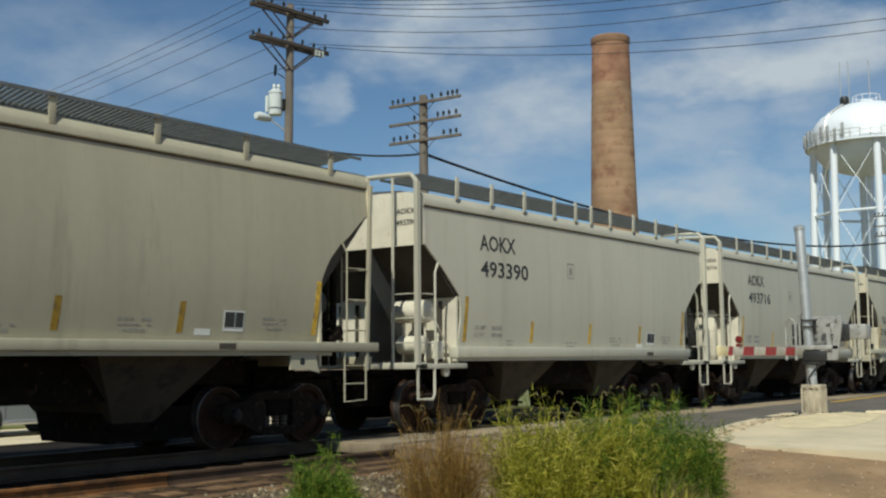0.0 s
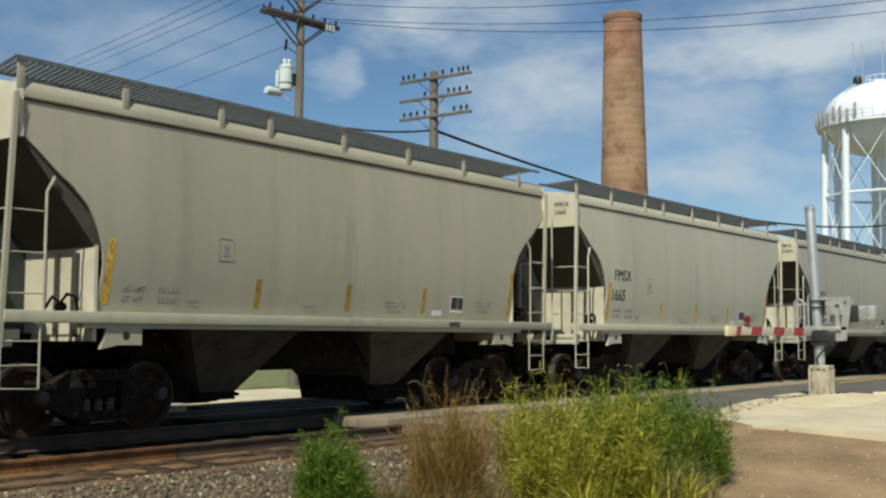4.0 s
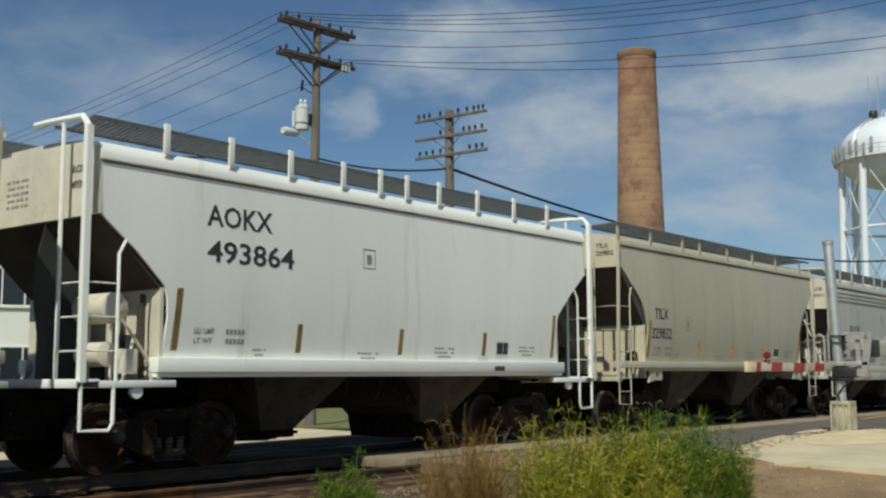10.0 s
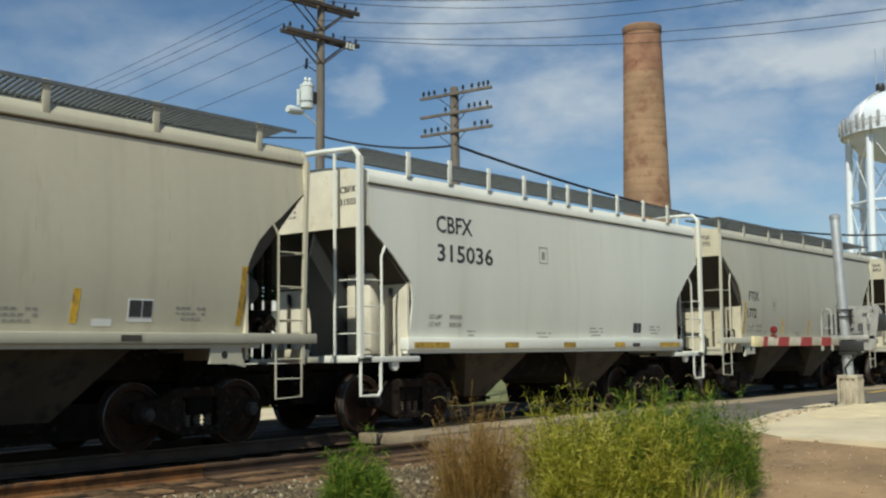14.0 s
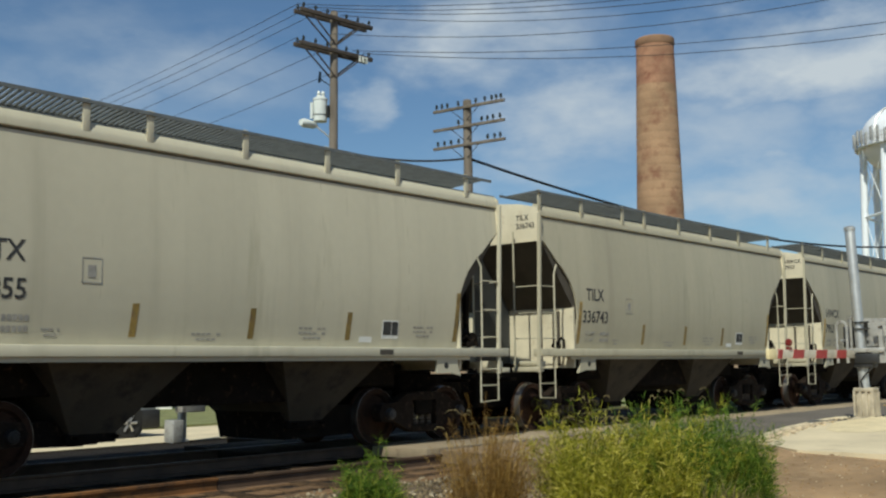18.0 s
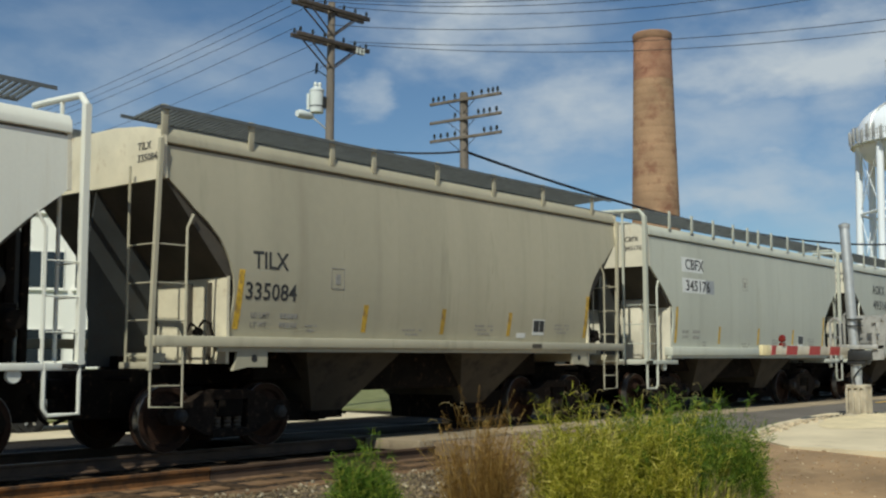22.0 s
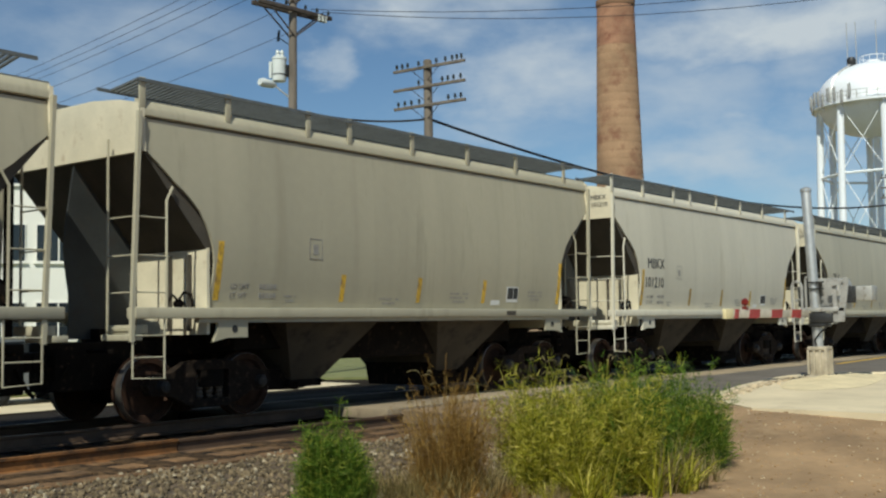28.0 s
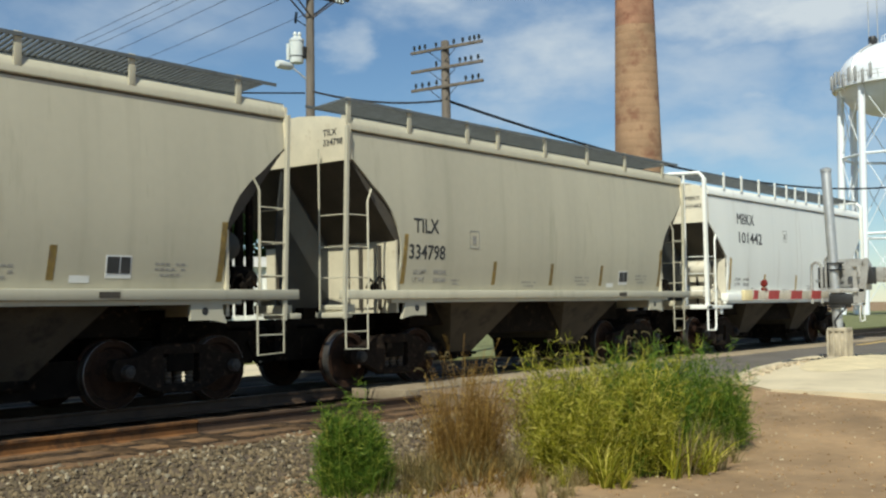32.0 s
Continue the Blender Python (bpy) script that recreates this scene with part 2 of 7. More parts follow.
M = dict(
    beige=material("weathered_beige_paint", (0.402, 0.367, 0.264), 0.5, vary=0.09, scale=0.9, bump=0.05, bump_scale=7, dirt=(0.303, 0.279, 0.194), dirt_at=0.58, streak=0.30, object_random=0.06),
    sand=material("sand_beige_paint", (0.488, 0.453, 0.340), 0.5, vary=0.08, scale=0.9, bump=0.05, bump_scale=7, dirt=(0.376, 0.347, 0.246), dirt_at=0.58, streak=0.28, object_random=0.05),
    light=material("light_beige_paint", (0.603, 0.564, 0.449), 0.5, vary=0.07, scale=0.9, bump=0.05, bump_scale=7, dirt=(0.477, 0.432, 0.311), dirt_at=0.58, streak=0.22, object_random=0.04),
    grey=material("weathered_grey_paint", (0.493, 0.466, 0.370), 0.45, vary=0.07, scale=0.9, bump=0.05, bump_scale=7, dirt=(0.413, 0.383, 0.281), dirt_at=0.59, streak=0.25, object_random=0.05),
    mist=material("grey_green_paint", (0.486, 0.489, 0.407), 0.45, vary=0.07, scale=0.9, bump=0.05, bump_scale=7, dirt=(0.404, 0.392, 0.302), dirt_at=0.59, streak=0.22, object_random=0.05),
    chalk=material("chalky_grey_paint", (0.497, 0.478, 0.394), 0.5, vary=0.07, scale=0.9, bump=0.05, bump_scale=7, dirt=(0.40, 0.37, 0.29), dirt_at=0.57, streak=0.34, object_random=0.03),
    drab=material("drab_beige_paint", (0.428, 0.394, 0.295), 0.48, vary=0.08, scale=0.9, bump=0.05, bump_scale=7, dirt=(0.340, 0.306, 0.212), dirt_at=0.57, streak=0.3, object_random=0.05),
    white=material("clean_white_paint", (0.87, 0.87, 0.80), 0.38, vary=0.05, scale=0.8, bump=0.04, bump_scale=25, dirt=(0.64, 0.61, 0.53), dirt_at=0.60, streak=0.10, object_random=0.03),
    pale=material("pale_cream_paint", (0.715, 0.71, 0.625), 0.4, vary=0.07, scale=0.8, bump=0.04, bump_scale=25, dirt=(0.64, 0.61, 0.51), dirt_at=0.59, streak=0.13, object_random=0.04),
    cream=material("cream_end_paint", (0.61, 0.55, 0.40), 0.5, vary=0.12, scale=2.0, bump=0.05, bump_scale=30, dirt=(0.42, 0.33, 0.21), dirt_at=0.58, object_random=0.08),
    ivory=material("ivory_end_paint", (0.67, 0.62, 0.49), 0.5, vary=0.12, scale=2.0, bump=0.05, bump_scale=30, dirt=(0.52, 0.43, 0.30), dirt_at=0.58, object_random=0.08),
    # Shade under the slope sheets is painted into this dark brown, with the grime.
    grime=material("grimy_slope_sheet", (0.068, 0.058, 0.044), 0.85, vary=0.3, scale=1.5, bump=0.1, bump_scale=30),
    # Colour of the shadow line painted under the top chord.
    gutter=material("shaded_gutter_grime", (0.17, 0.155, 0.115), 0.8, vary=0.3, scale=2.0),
    # Web plate's shaded side and its dirt are both held in this colour.
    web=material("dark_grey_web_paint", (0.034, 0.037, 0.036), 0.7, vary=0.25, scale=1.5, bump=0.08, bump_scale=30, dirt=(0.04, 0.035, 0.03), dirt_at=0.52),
    # Bays: dusty paint darkened to carry the shade below the car body.
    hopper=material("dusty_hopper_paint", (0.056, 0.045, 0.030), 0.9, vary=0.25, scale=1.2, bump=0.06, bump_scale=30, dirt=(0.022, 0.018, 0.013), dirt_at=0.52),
    # Steel taken near black, so that it holds the shade beneath the cars.
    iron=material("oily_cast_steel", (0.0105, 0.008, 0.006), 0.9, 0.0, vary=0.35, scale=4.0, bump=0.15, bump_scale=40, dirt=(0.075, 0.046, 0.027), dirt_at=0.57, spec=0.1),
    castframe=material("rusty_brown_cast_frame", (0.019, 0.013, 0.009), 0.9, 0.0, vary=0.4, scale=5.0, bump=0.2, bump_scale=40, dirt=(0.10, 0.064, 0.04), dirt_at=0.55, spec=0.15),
    coil=material("dusty_spring_steel", (0.10, 0.075, 0.052), 0.8, 0.0, vary=0.3, scale=8.0),
    wheel=material("rusty_wheel_steel", (0.045, 0.023, 0.014), 0.8, 0.0, vary=0.35, scale=5.0, bump=0.1, dirt=(0.014, 0.010, 0.007), dirt_at=0.52, spec=0.15),
    cap=material("grey_bearing_cap", (0.045, 0.040, 0.036), 0.6, 0.2, vary=0.4, scale=9.0, object_random=0.7),
    tread=material("polished_wheel_tread", (0.34, 0.32, 0.30), 0.34, 0.9, vary=0.3, scale=5.0),
    grating=material("galvanised_grating", (0.135, 0.148, 0.152), 0.7, 0.2, vary=0.2, scale=6.0, object_random=0.1),
    ink=material("black_lettering", (0.035, 0.035, 0.035), 0.6, vary=0.2, scale=9.0),
    faded=material("faded_lettering", (0.29, 0.275, 0.245), 0.6, vary=0.2, scale=9.0),
    yellow=material("yellow_reflector", (0.58, 0.36, 0.03), 0.45, vary=0.25, scale=6.0, dirt=(0.21, 0.125, 0.045), dirt_at=0.49, object_random=0.42),
    ochre=material("worn_ochre_reflector", (0.26, 0.175, 0.042), 0.6, vary=0.3, scale=6.0, dirt=(0.15, 0.10, 0.05), dirt_at=0.50, object_random=0.2),
    plate=material("white_placard", (0.72, 0.72, 0.69), 0.5, vary=0.06, scale=5.0),
    greypatch=material("grey_patch_paint", (0.33, 0.34, 0.35), 0.5, vary=0.06, scale=5.0),
    orange=material("orange_spray_paint", (0.52, 0.27, 0.15), 0.6, vary=0.2, scale=6.0),
    buffed=material("buffed_grey_paint", (0.575, 0.560, 0.485), 0.5, vary=0.06, scale=1.2, bump=0.03, bump_scale=20, streak=0.12),
    blue=material("blue_spray_paint", (0.07, 0.10, 0.22), 0.6, vary=0.3, scale=6.0),
    rail=material("dark_rusty_rail", (0.085, 0.05, 0.028), 0.8, 0.0, vary=0.3, scale=3.0, bump=0.1, bump_scale=50),
    railtop=material("worn_rail_head", (0.075, 0.054, 0.038), 0.5, 0.3, vary=0.2, scale=4.0),
    rust=material("orange_rusty_rail", (0.20, 0.085, 0.022), 0.85, 0.0, vary=0.35, scale=1.6, bump=0.15, bump_scale=60, dirt=(0.045, 0.024, 0.011), dirt_at=0.47),
    tie=material("weathered_timber_tie", (0.082, 0.050, 0.026), 0.95, vary=0.35, scale=4.0, bump=0.4, bump_scale=35, dirt=(0.014, 0.010, 0.006), dirt_at=0.46, object_random=0.3, spec=0.2),
    edgewood=material("dirt_brown_edge_plank", (0.165, 0.092, 0.040), 0.95, vary=0.4, scale=5.0, bump=0.5, bump_scale=30, dirt=(0.05, 0.030, 0.016), dirt_at=0.55, object_random=0.25),
    stone=material("grey_ballast_stone", (0.138, 0.102, 0.056), 0.9, vary=0.2, scale=8.0, bump=0.3, bump_scale=70, island_random=0.62),
    palestone=material("pale_limestone_chip", (0.29, 0.24, 0.16), 0.9, vary=0.15, scale=8.0, bump=0.3, bump_scale=70, island_random=0.45),
    ballast=material("ballast_bed", (0.115, 0.082, 0.05), 0.95, vary=0.45, scale=9.0, bump=0.8, bump_scale=22, dirt=(0.052, 0.036, 0.023), dirt_at=0.48),
    # Black for oil, and for shade painted under the train and between ties.
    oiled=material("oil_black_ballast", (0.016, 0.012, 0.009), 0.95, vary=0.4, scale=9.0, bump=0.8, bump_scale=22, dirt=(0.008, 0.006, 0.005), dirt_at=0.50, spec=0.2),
    dirt=material("dry_brown_dirt", (0.285, 0.184, 0.094), 0.95, vary=0.28, scale=0.9, bump=0.8, bump_scale=8, dirt=(0.335, 0.235, 0.13), dirt_at=0.56),
    asphalt=material("old_asphalt", (0.122, 0.105, 0.086), 0.9, vary=0.2, scale=0.8, bump=0.3, bump_scale=60, dirt=(0.18, 0.155, 0.125), dirt_at=0.56),
    apron=material("tan_packed_gravel", (0.225, 0.158, 0.092), 0.95, vary=0.3, scale=2.5, bump=0.5, bump_scale=30, dirt=(0.12, 0.082, 0.05), dirt_at=0.52),
    tarpanel=material("oily_rubber_panel", (0.022, 0.017, 0.011), 0.9, vary=0.3, scale=2.0, bump=0.25, bump_scale=40, dirt=(0.045, 0.036, 0.027), dirt_at=0.58, object_random=0.2, spec=0.15),
    # For the tarred yard, and for train shade painted on the crossing.
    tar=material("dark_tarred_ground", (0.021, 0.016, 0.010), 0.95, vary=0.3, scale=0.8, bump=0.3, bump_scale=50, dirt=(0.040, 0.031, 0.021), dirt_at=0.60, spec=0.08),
    concrete=material("pale_concrete", (0.60, 0.505, 0.335), 0.85, vary=0.12, scale=0.9, bump=0.2, bump_scale=40, dirt=(0.44, 0.36, 0.24), dirt_at=0.56),
    panel=material("crossing_panel_concrete", (0.30, 0.235, 0.15), 0.85, vary=0.2, scale=1.5, bump=0.25, bump_scale=40, dirt=(0.16, 0.12, 0.08), dirt_at=0.54, object_random=0.15),
    sand_heap=material("pale_yellow_sand", (0.64, 0.535, 0.33), 0.95, vary=0.15, scale=2.0, bump=0.6, bump_scale=25, dirt=(0.50, 0.40, 0.24), dirt_at=0.56),
    rubble=material("crushed_pale_stone", (0.44, 0.355, 0.235), 0.95, vary=0.2, scale=5.0, island_random=0.35),
    galv=material("galvanised_steel", (0.50, 0.50, 0.48), 0.42, 0.6, vary=0.15, scale=4.0, dirt=(0.33, 0.30, 0.26), dirt_at=0.6),
    silverbox=material("silver_painted_case", (0.38, 0.37, 0.34), 0.5, 0.25, vary=0.2, scale=4.0, dirt=(0.19, 0.16, 0.125), dirt_at=0.54),
    darkmetal=material("black_painted_steel", (0.03, 0.03, 0.03), 0.5, 0.2, vary=0.3, scale=5.0),
    footing=material("stained_concrete_footing", (0.42, 0.365, 0.27), 0.9, vary=0.25, scale=4.0, bump=0.3, bump_scale=40),
    red=material("red_reflective_band", (0.33, 0.032, 0.03), 0.5, vary=0.15, scale=6.0),
    armwhite=material("white_gate_arm", (0.50, 0.455, 0.37), 0.5, vary=0.15, scale=6.0),
    armtip=material("cream_gate_tip", (0.68, 0.58, 0.33), 0.5, vary=0.12, scale=6.0),
    brick=material("chimney_brick", (0.295, 0.184, 0.104), 0.9, vary=0.3, scale=0.22, bump=0.4, bump_scale=6, dirt=(0.20, 0.098, 0.056), dirt_at=0.50, object_random=0.03),
    brickred=material("reddish_chimney_brick", (0.28, 0.150, 0.088), 0.9, vary=0.35, scale=0.3, bump=0.4, bump_scale=6, dirt=(0.20, 0.085, 0.05), dirt_at=0.50, object_random=0.04),
    brickcap=material("dark_chimney_cap", (0.27, 0.16, 0.095), 0.9, vary=0.25, scale=0.6, bump=0.3, bump_scale=6),
    tank=material("white_tank_paint", (0.80, 0.825, 0.85), 0.35, vary=0.05, scale=0.3, dirt=(0.66, 0.66, 0.63), dirt_at=0.62, streak=0.05),
    antenna=material("weathered_antenna_grey", (0.30, 0.30, 0.29), 0.6, vary=0.2, scale=4.0),
    wood=material("weathered_pole_wood", (0.145, 0.122, 0.097), 0.9, vary=0.3, scale=2.0, bump=0.4, bump_scale=30, streak=0.30, dirt=(0.078, 0.064, 0.05), dirt_at=0.55),
    armwood=material("dark_crossarm_wood", (0.065, 0.052, 0.043), 0.9, vary=0.3, scale=3.0, bump=0.3, bump_scale=30),
    glass_ins=material("dark_insulator_glass", (0.03, 0.035, 0.035), 0.2, vary=0.2, scale=9.0),
    wire=material("black_cable", (0.015, 0.015, 0.016), 0.6, vary=0.1, scale=9.0),
    porcelain=material("pale_transformer_paint", (0.62, 0.65, 0.62), 0.35, vary=0.08, scale=3.0, dirt=(0.42, 0.42, 0.38), dirt_at=0.62),
    carpaint=material("silver_car_paint", (0.42, 0.45, 0.46), 0.25, 0.6, vary=0.05, scale=2.0),
    carglass=material("dark_car_glass", (0.02, 0.025, 0.03), 0.08, vary=0.1, scale=2.0),
    rubber=material("black_tyre_rubber", (0.02, 0.02, 0.02), 0.85, vary=0.2, scale=9.0),
    alloy=material("alloy_wheel_rim", (0.62, 0.62, 0.62), 0.3, 0.8, vary=0.1, scale=9.0),
    lamp=material("clear_headlamp", (0.75, 0.75, 0.72), 0.1, vary=0.05, scale=9.0),
    farpaint=material("far_pale_wall", (0.55, 0.53, 0.47), 0.8, vary=0.12, scale=0.6),
    hallwhite=material("sunlit_white_wall_paint", (0.80, 0.78, 0.70), 0.7, vary=0.05, scale=0.4, bump=0.05, bump_scale=12, dirt=(0.66, 0.63, 0.55), dirt_at=0.64),
    grassbank=material("dry_green_turf", (0.16, 0.17, 0.06), 0.95, vary=0.3, scale=1.5, bump=0.6, bump_scale=18, dirt=(0.28, 0.23, 0.12), dirt_at=0.55),
    redcross=material("signal_lens_red", (0.15, 0.016, 0.012), 0.3, vary=0.1, scale=9.0),
)


def blade_material(name, low, high, dry):
    mat = bpy.data.materials.new(name)
    mat.use_nodes = True
    n, l = mat.node_tree.nodes, mat.node_tree.links
    b = n["Principled BSDF"]
    b.inputs["Roughness"].default_value = 0.6
    b.inputs["Specular IOR Level"].default_value = 0.25
    geo = n.new("ShaderNodeNewGeometry")
    ramp = n.new("ShaderNodeValToRGB")
    ramp.color_ramp.elements[0].color, ramp.color_ramp.elements[1].color = (*low, 1), (*dry, 1)
    mid = ramp.color_ramp.elements.new(0.72)
    mid.color = (*high, 1)
    l.new(geo.outputs["Random Per Island"], ramp.inputs["Fac"])
    l.new(ramp.outputs["Color"], b.inputs["Base Color"])
    tr = n.new("ShaderNodeBsdfTranslucent")
    l.new(ramp.outputs["Color"], tr.inputs["Color"])
    mx = n.new("ShaderNodeMixShader")
    mx.inputs["Fac"].default_value = 0.45
    l.new(b.outputs["BSDF"], mx.inputs[1])
    l.new(tr.outputs["BSDF"], mx.inputs[2])
    l.new(mx.outputs["Shader"], n["Material Output"].inputs["Surface"])
    return mat


M["blade_green"] = blade_material("green_grass_blade", (0.035, 0.078, 0.009), (0.15, 0.245, 0.024), (0.38, 0.40, 0.06))
M["blade_yellow"] = blade_material("yellow_green_blade", (0.075, 0.085, 0.008), (0.40, 0.385, 0.028), (0.80, 0.70, 0.16))
M["blade_brown"] = blade_material("dry_brown_blade", (0.15, 0.080, 0.020), (0.34, 0.205, 0.050), (0.56, 0.39, 0.12))
M["blade_olive"] = blade_material("olive_grass_blade", (0.075, 0.062, 0.020), (0.19, 0.15, 0.05), (0.42, 0.33, 0.14))
M["blade_tree"] = blade_material("dark_tree_leaf", (0.02, 0.045, 0.012), (0.05, 0.10, 0.025), (0.09, 0.14, 0.04))
M["blade_dry"] = blade_material("straw_blade", (0.22, 0.17, 0.08), (0.36, 0.29, 0.13), (0.50, 0.42, 0.22))


# ---- mesh helpers ----
class Shape:
    """Collects boxes, rods, prisms and turned forms into one mesh."""

    def __init__(self):
        self.v, self.f = [], []

    def add(self, verts, faces):
        k = len(self.v)
        self.v += [tuple(p) for p in verts]
        self.f += [tuple(i + k for i in q) for q in faces]
        return self

    def box(self, x0, x1, y0, y1, z0, z1, c=0.0):
        """Box, with its edges chamfered by c."""
        if c <= 0:
            p = [(x, y, z) for x in (x0, x1) for y in (y0, y1) for z in (z0, z1)]
            return self.add(p, [(0, 1, 3, 2), (4, 6, 7, 5), (0, 4, 5, 1), (2, 3, 7, 6), (0, 2, 6, 4), (1, 5, 7, 3)])
        bm = bmesh.new()
        bmesh.ops.create_cube(bm, size=1.0)
        for q in bm.verts:
            q.co = Vector(((x0 + x1) / 2 + q.co.x * (x1 - x0), (y0 + y1) / 2 + q.co.y * (y1 - y0), (z0 + z1) / 2 + q.co.z * (z1 - z0)))
        bmesh.ops.bevel(bm, geom=list(bm.edges), offset=c, segments=2, profile=0.5, affect="EDGES")
        bm.verts.index_update()
        self.add([q.co for q in bm.verts], [[q.index for q in g.verts] for g in bm.faces])
        bm.free()
        return self

    def rod(self, a, b, r, n=8, r2=None, caps=True):
        """Round bar from a to b."""
        a, b = Vector(a), Vector(b)
        r2 = r if r2 is None else r2
        d = (b - a).normalized()
        u = d.orthogonal().normalized()
        w = d.cross(u)
        ring = [(math.cos(2 * math.pi * i / n), math.sin(2 * math.pi * i / n)) for i in range(n)]
        p = [a + r * (c * u + s * w) for c, s in ring] + [b + r2 * (c * u + s * w) for c, s in ring]
        q = [(i, (i + 1) % n, n + (i + 1) % n, n + i) for i in range(n)]
        if caps:
            q += [tuple(range(n))[::-1], tuple(range(n, 2 * n))]
        return self.add(p, q)

    def tube(self, path, r, n=6):
        path = [Vector(p) for p in path]
        v, u = [], None
        for i, p in enumerate(path):
            d = (path[min(i + 1, len(path) - 1)] - path[max(i - 1, 0)]).normalized()
            u = d.orthogonal().normalized() if u is None else (u - d * u.dot(d)).normalized()
            w = d.cross(u)
            v += [p + r * (math.cos(2 * math.pi * j / n) * u + math.sin(2 * math.pi * j / n) * w) for j in range(n)]
        m = len(path)
        f = [(k * n + j, k * n + (j + 1) % n, (k + 1) * n + (j + 1) % n, (k + 1) * n + j) for k in range(m - 1) for j in range(n)]
        return self.add(v, f + [tuple(range(n))[::-1], tuple(range((m - 1) * n, m * n))])

    def prism(self, outline, axis, lo, hi):
        """A flat outline pushed along an axis: 'y' takes (x, z), 'x' takes (y, z), 'z' takes (x, y)."""
        put = {"y": lambda a, b, t: (a, t, b), "x": lambda a, b, t: (t, a, b), "z": lambda a, b, t: (a, b, t)}[axis]
        n = len(outline)
        p = [put(a, b, lo) for a, b in outline] + [put(a, b, hi) for a, b in outline]
        q = [(i, (i + 1) % n, n + (i + 1) % n, n + i) for i in range(n)]
        return self.add(p, q + [tuple(range(n))[::-1], tuple(range(n, 2 * n))])

    def turned(self, rings, centre, axis="z", n=24, caps=True):
        """Turned form: rings of (radius, place along the axis)."""
        cx, cy, cz = centre
        put = {"z": lambda c, s, t: (cx + c, cy + s, cz + t), "y": lambda c, s, t: (cx + c, cy + t, cz + s), "x": lambda c, s, t: (cx + t, cy + c, cz + s)}[axis]
        p = [put(r * math.cos(2 * math.pi * i / n), r * math.sin(2 * math.pi * i / n), t) for r, t in rings for i in range(n)]
        q = [(k * n + i, k * n + (i + 1) % n, (k + 1) * n + (i + 1) % n, (k + 1) * n + i) for k in range(len(rings) - 1) for i in range(n)]
        if caps:
            q += [tuple(range(n))[::-1], tuple(range((len(rings) - 1) * n, len(rings) * n))]
        return self.add(p, q)

    def mesh(self, name, mat, smooth=True):
        me = bpy.data.meshes.new(name)
        me.from_pydata(self.v, [], self.f)
        bm = bmesh.new()
        bm.from_mesh(me)
        bmesh.ops.recalc_face_normals(bm, faces=bm.faces)
        bm.to_mesh(me)
        bm.free()
        me.materials.append(mat)
        if smooth:
            me.polygons.foreach_set("use_smooth", [True] * len(me.polygons))
            me.set_sharp_from_angle(angle=radians(38))
        return me


def part(name, shape, mat, parent, label="", at=None):
    """Links a shape (or a ready mesh) as one mesh object under a thing or a part."""
    me = shape if isinstance(shape, bpy.types.Mesh) else shape.mesh(name, mat)
    ob = new(name, me)
    ob.parent = parent
    if at is not None:
        ob.matrix_basis = at
    if label:
        ob["label"] = label
    return ob


def thing(name, m, label, category, group="", kind=""):
    ob = new(name)
    ob.matrix_basis = m
    ob.empty_display_size = 0.2
    return tagged(ob, label, category, group, kind)


def solid(name, shape, mat, label, category, group="", kind="", m=None):
    ob = new(name, shape.mesh(name, mat))
    if m is not None:
        ob.matrix_basis = m
    return tagged(ob, label, category, group, kind)


def text_mesh(words, height, depth=0.004, squeeze=1.0, bold=0.0):
    """Lettering as a mesh in the x-z plane that faces -y; its lower left corner is the origin."""
    cu = bpy.data.curves.new("lettering", "FONT")
    cu.body, cu.size, cu.extrude, cu.offset = words, height * 1.38, depth, bold
    cu.resolution_u = 2
    tmp = bpy.data.objects.new("lettering", cu)
    scene.collection.objects.link(tmp)
    bpy.context.view_layer.update()
    me = bpy.data.meshes.new_from_object(tmp.evaluated_get(bpy.context.evaluated_depsgraph_get()))
    bpy.data.objects.remove(tmp)
    bpy.data.curves.remove(cu)
    me.transform(Matrix.Diagonal((squeeze, 1, 1, 1)))
    me.transform(Matrix.Rotation(radians(90), 4, "X"))
    me.name = "lettering"
    me.materials.clear()
    return me


def lettering(words, height, mat, parent, x, y, z, squeeze=1.0, turn=0.0, tilt=0.0):
    me = TEXTS[words, height, squeeze]
    if not me.materials:
        me.materials.append(mat)
    return part("lettering", me, mat, parent, at=pose(x, y, z, tilt, 0, turn))


# ---- the train's make-up: kind of car, paint, reporting mark, number ----
LABELS = {
    ("a", "beige"): "beige weathered two-bay covered hopper car with rounded side sheets",
    ("a", "drab"): "drab beige two-bay covered hopper car with rounded side sheets",
    ("b", "drab"): "drab beige covered hopper car with straight end cut and roof hoops",
    ("b", "mist"): "grey-green covered hopper car with straight end cut and roof hoops",
    ("a", "sand"): "sand beige two-bay covered hopper car with rounded side sheets",
    ("a", "light"): "light cream two-bay covered hopper car with rounded side sheets",
    ("a", "grey"): "warm grey weathered two-bay covered hopper car with rounded side sheets",
    ("b", "chalk"): "chalky grey covered hopper car with rounded ends, scrawled sill",
    ("b", "grey"): "warm grey covered hopper car with straight end cut and roof hoops",
    ("b", "white"): "clean white covered hopper car with roof hoops",
    ("b", "pale"): "pale cream covered hopper car with roof hoops and sill markers",
}
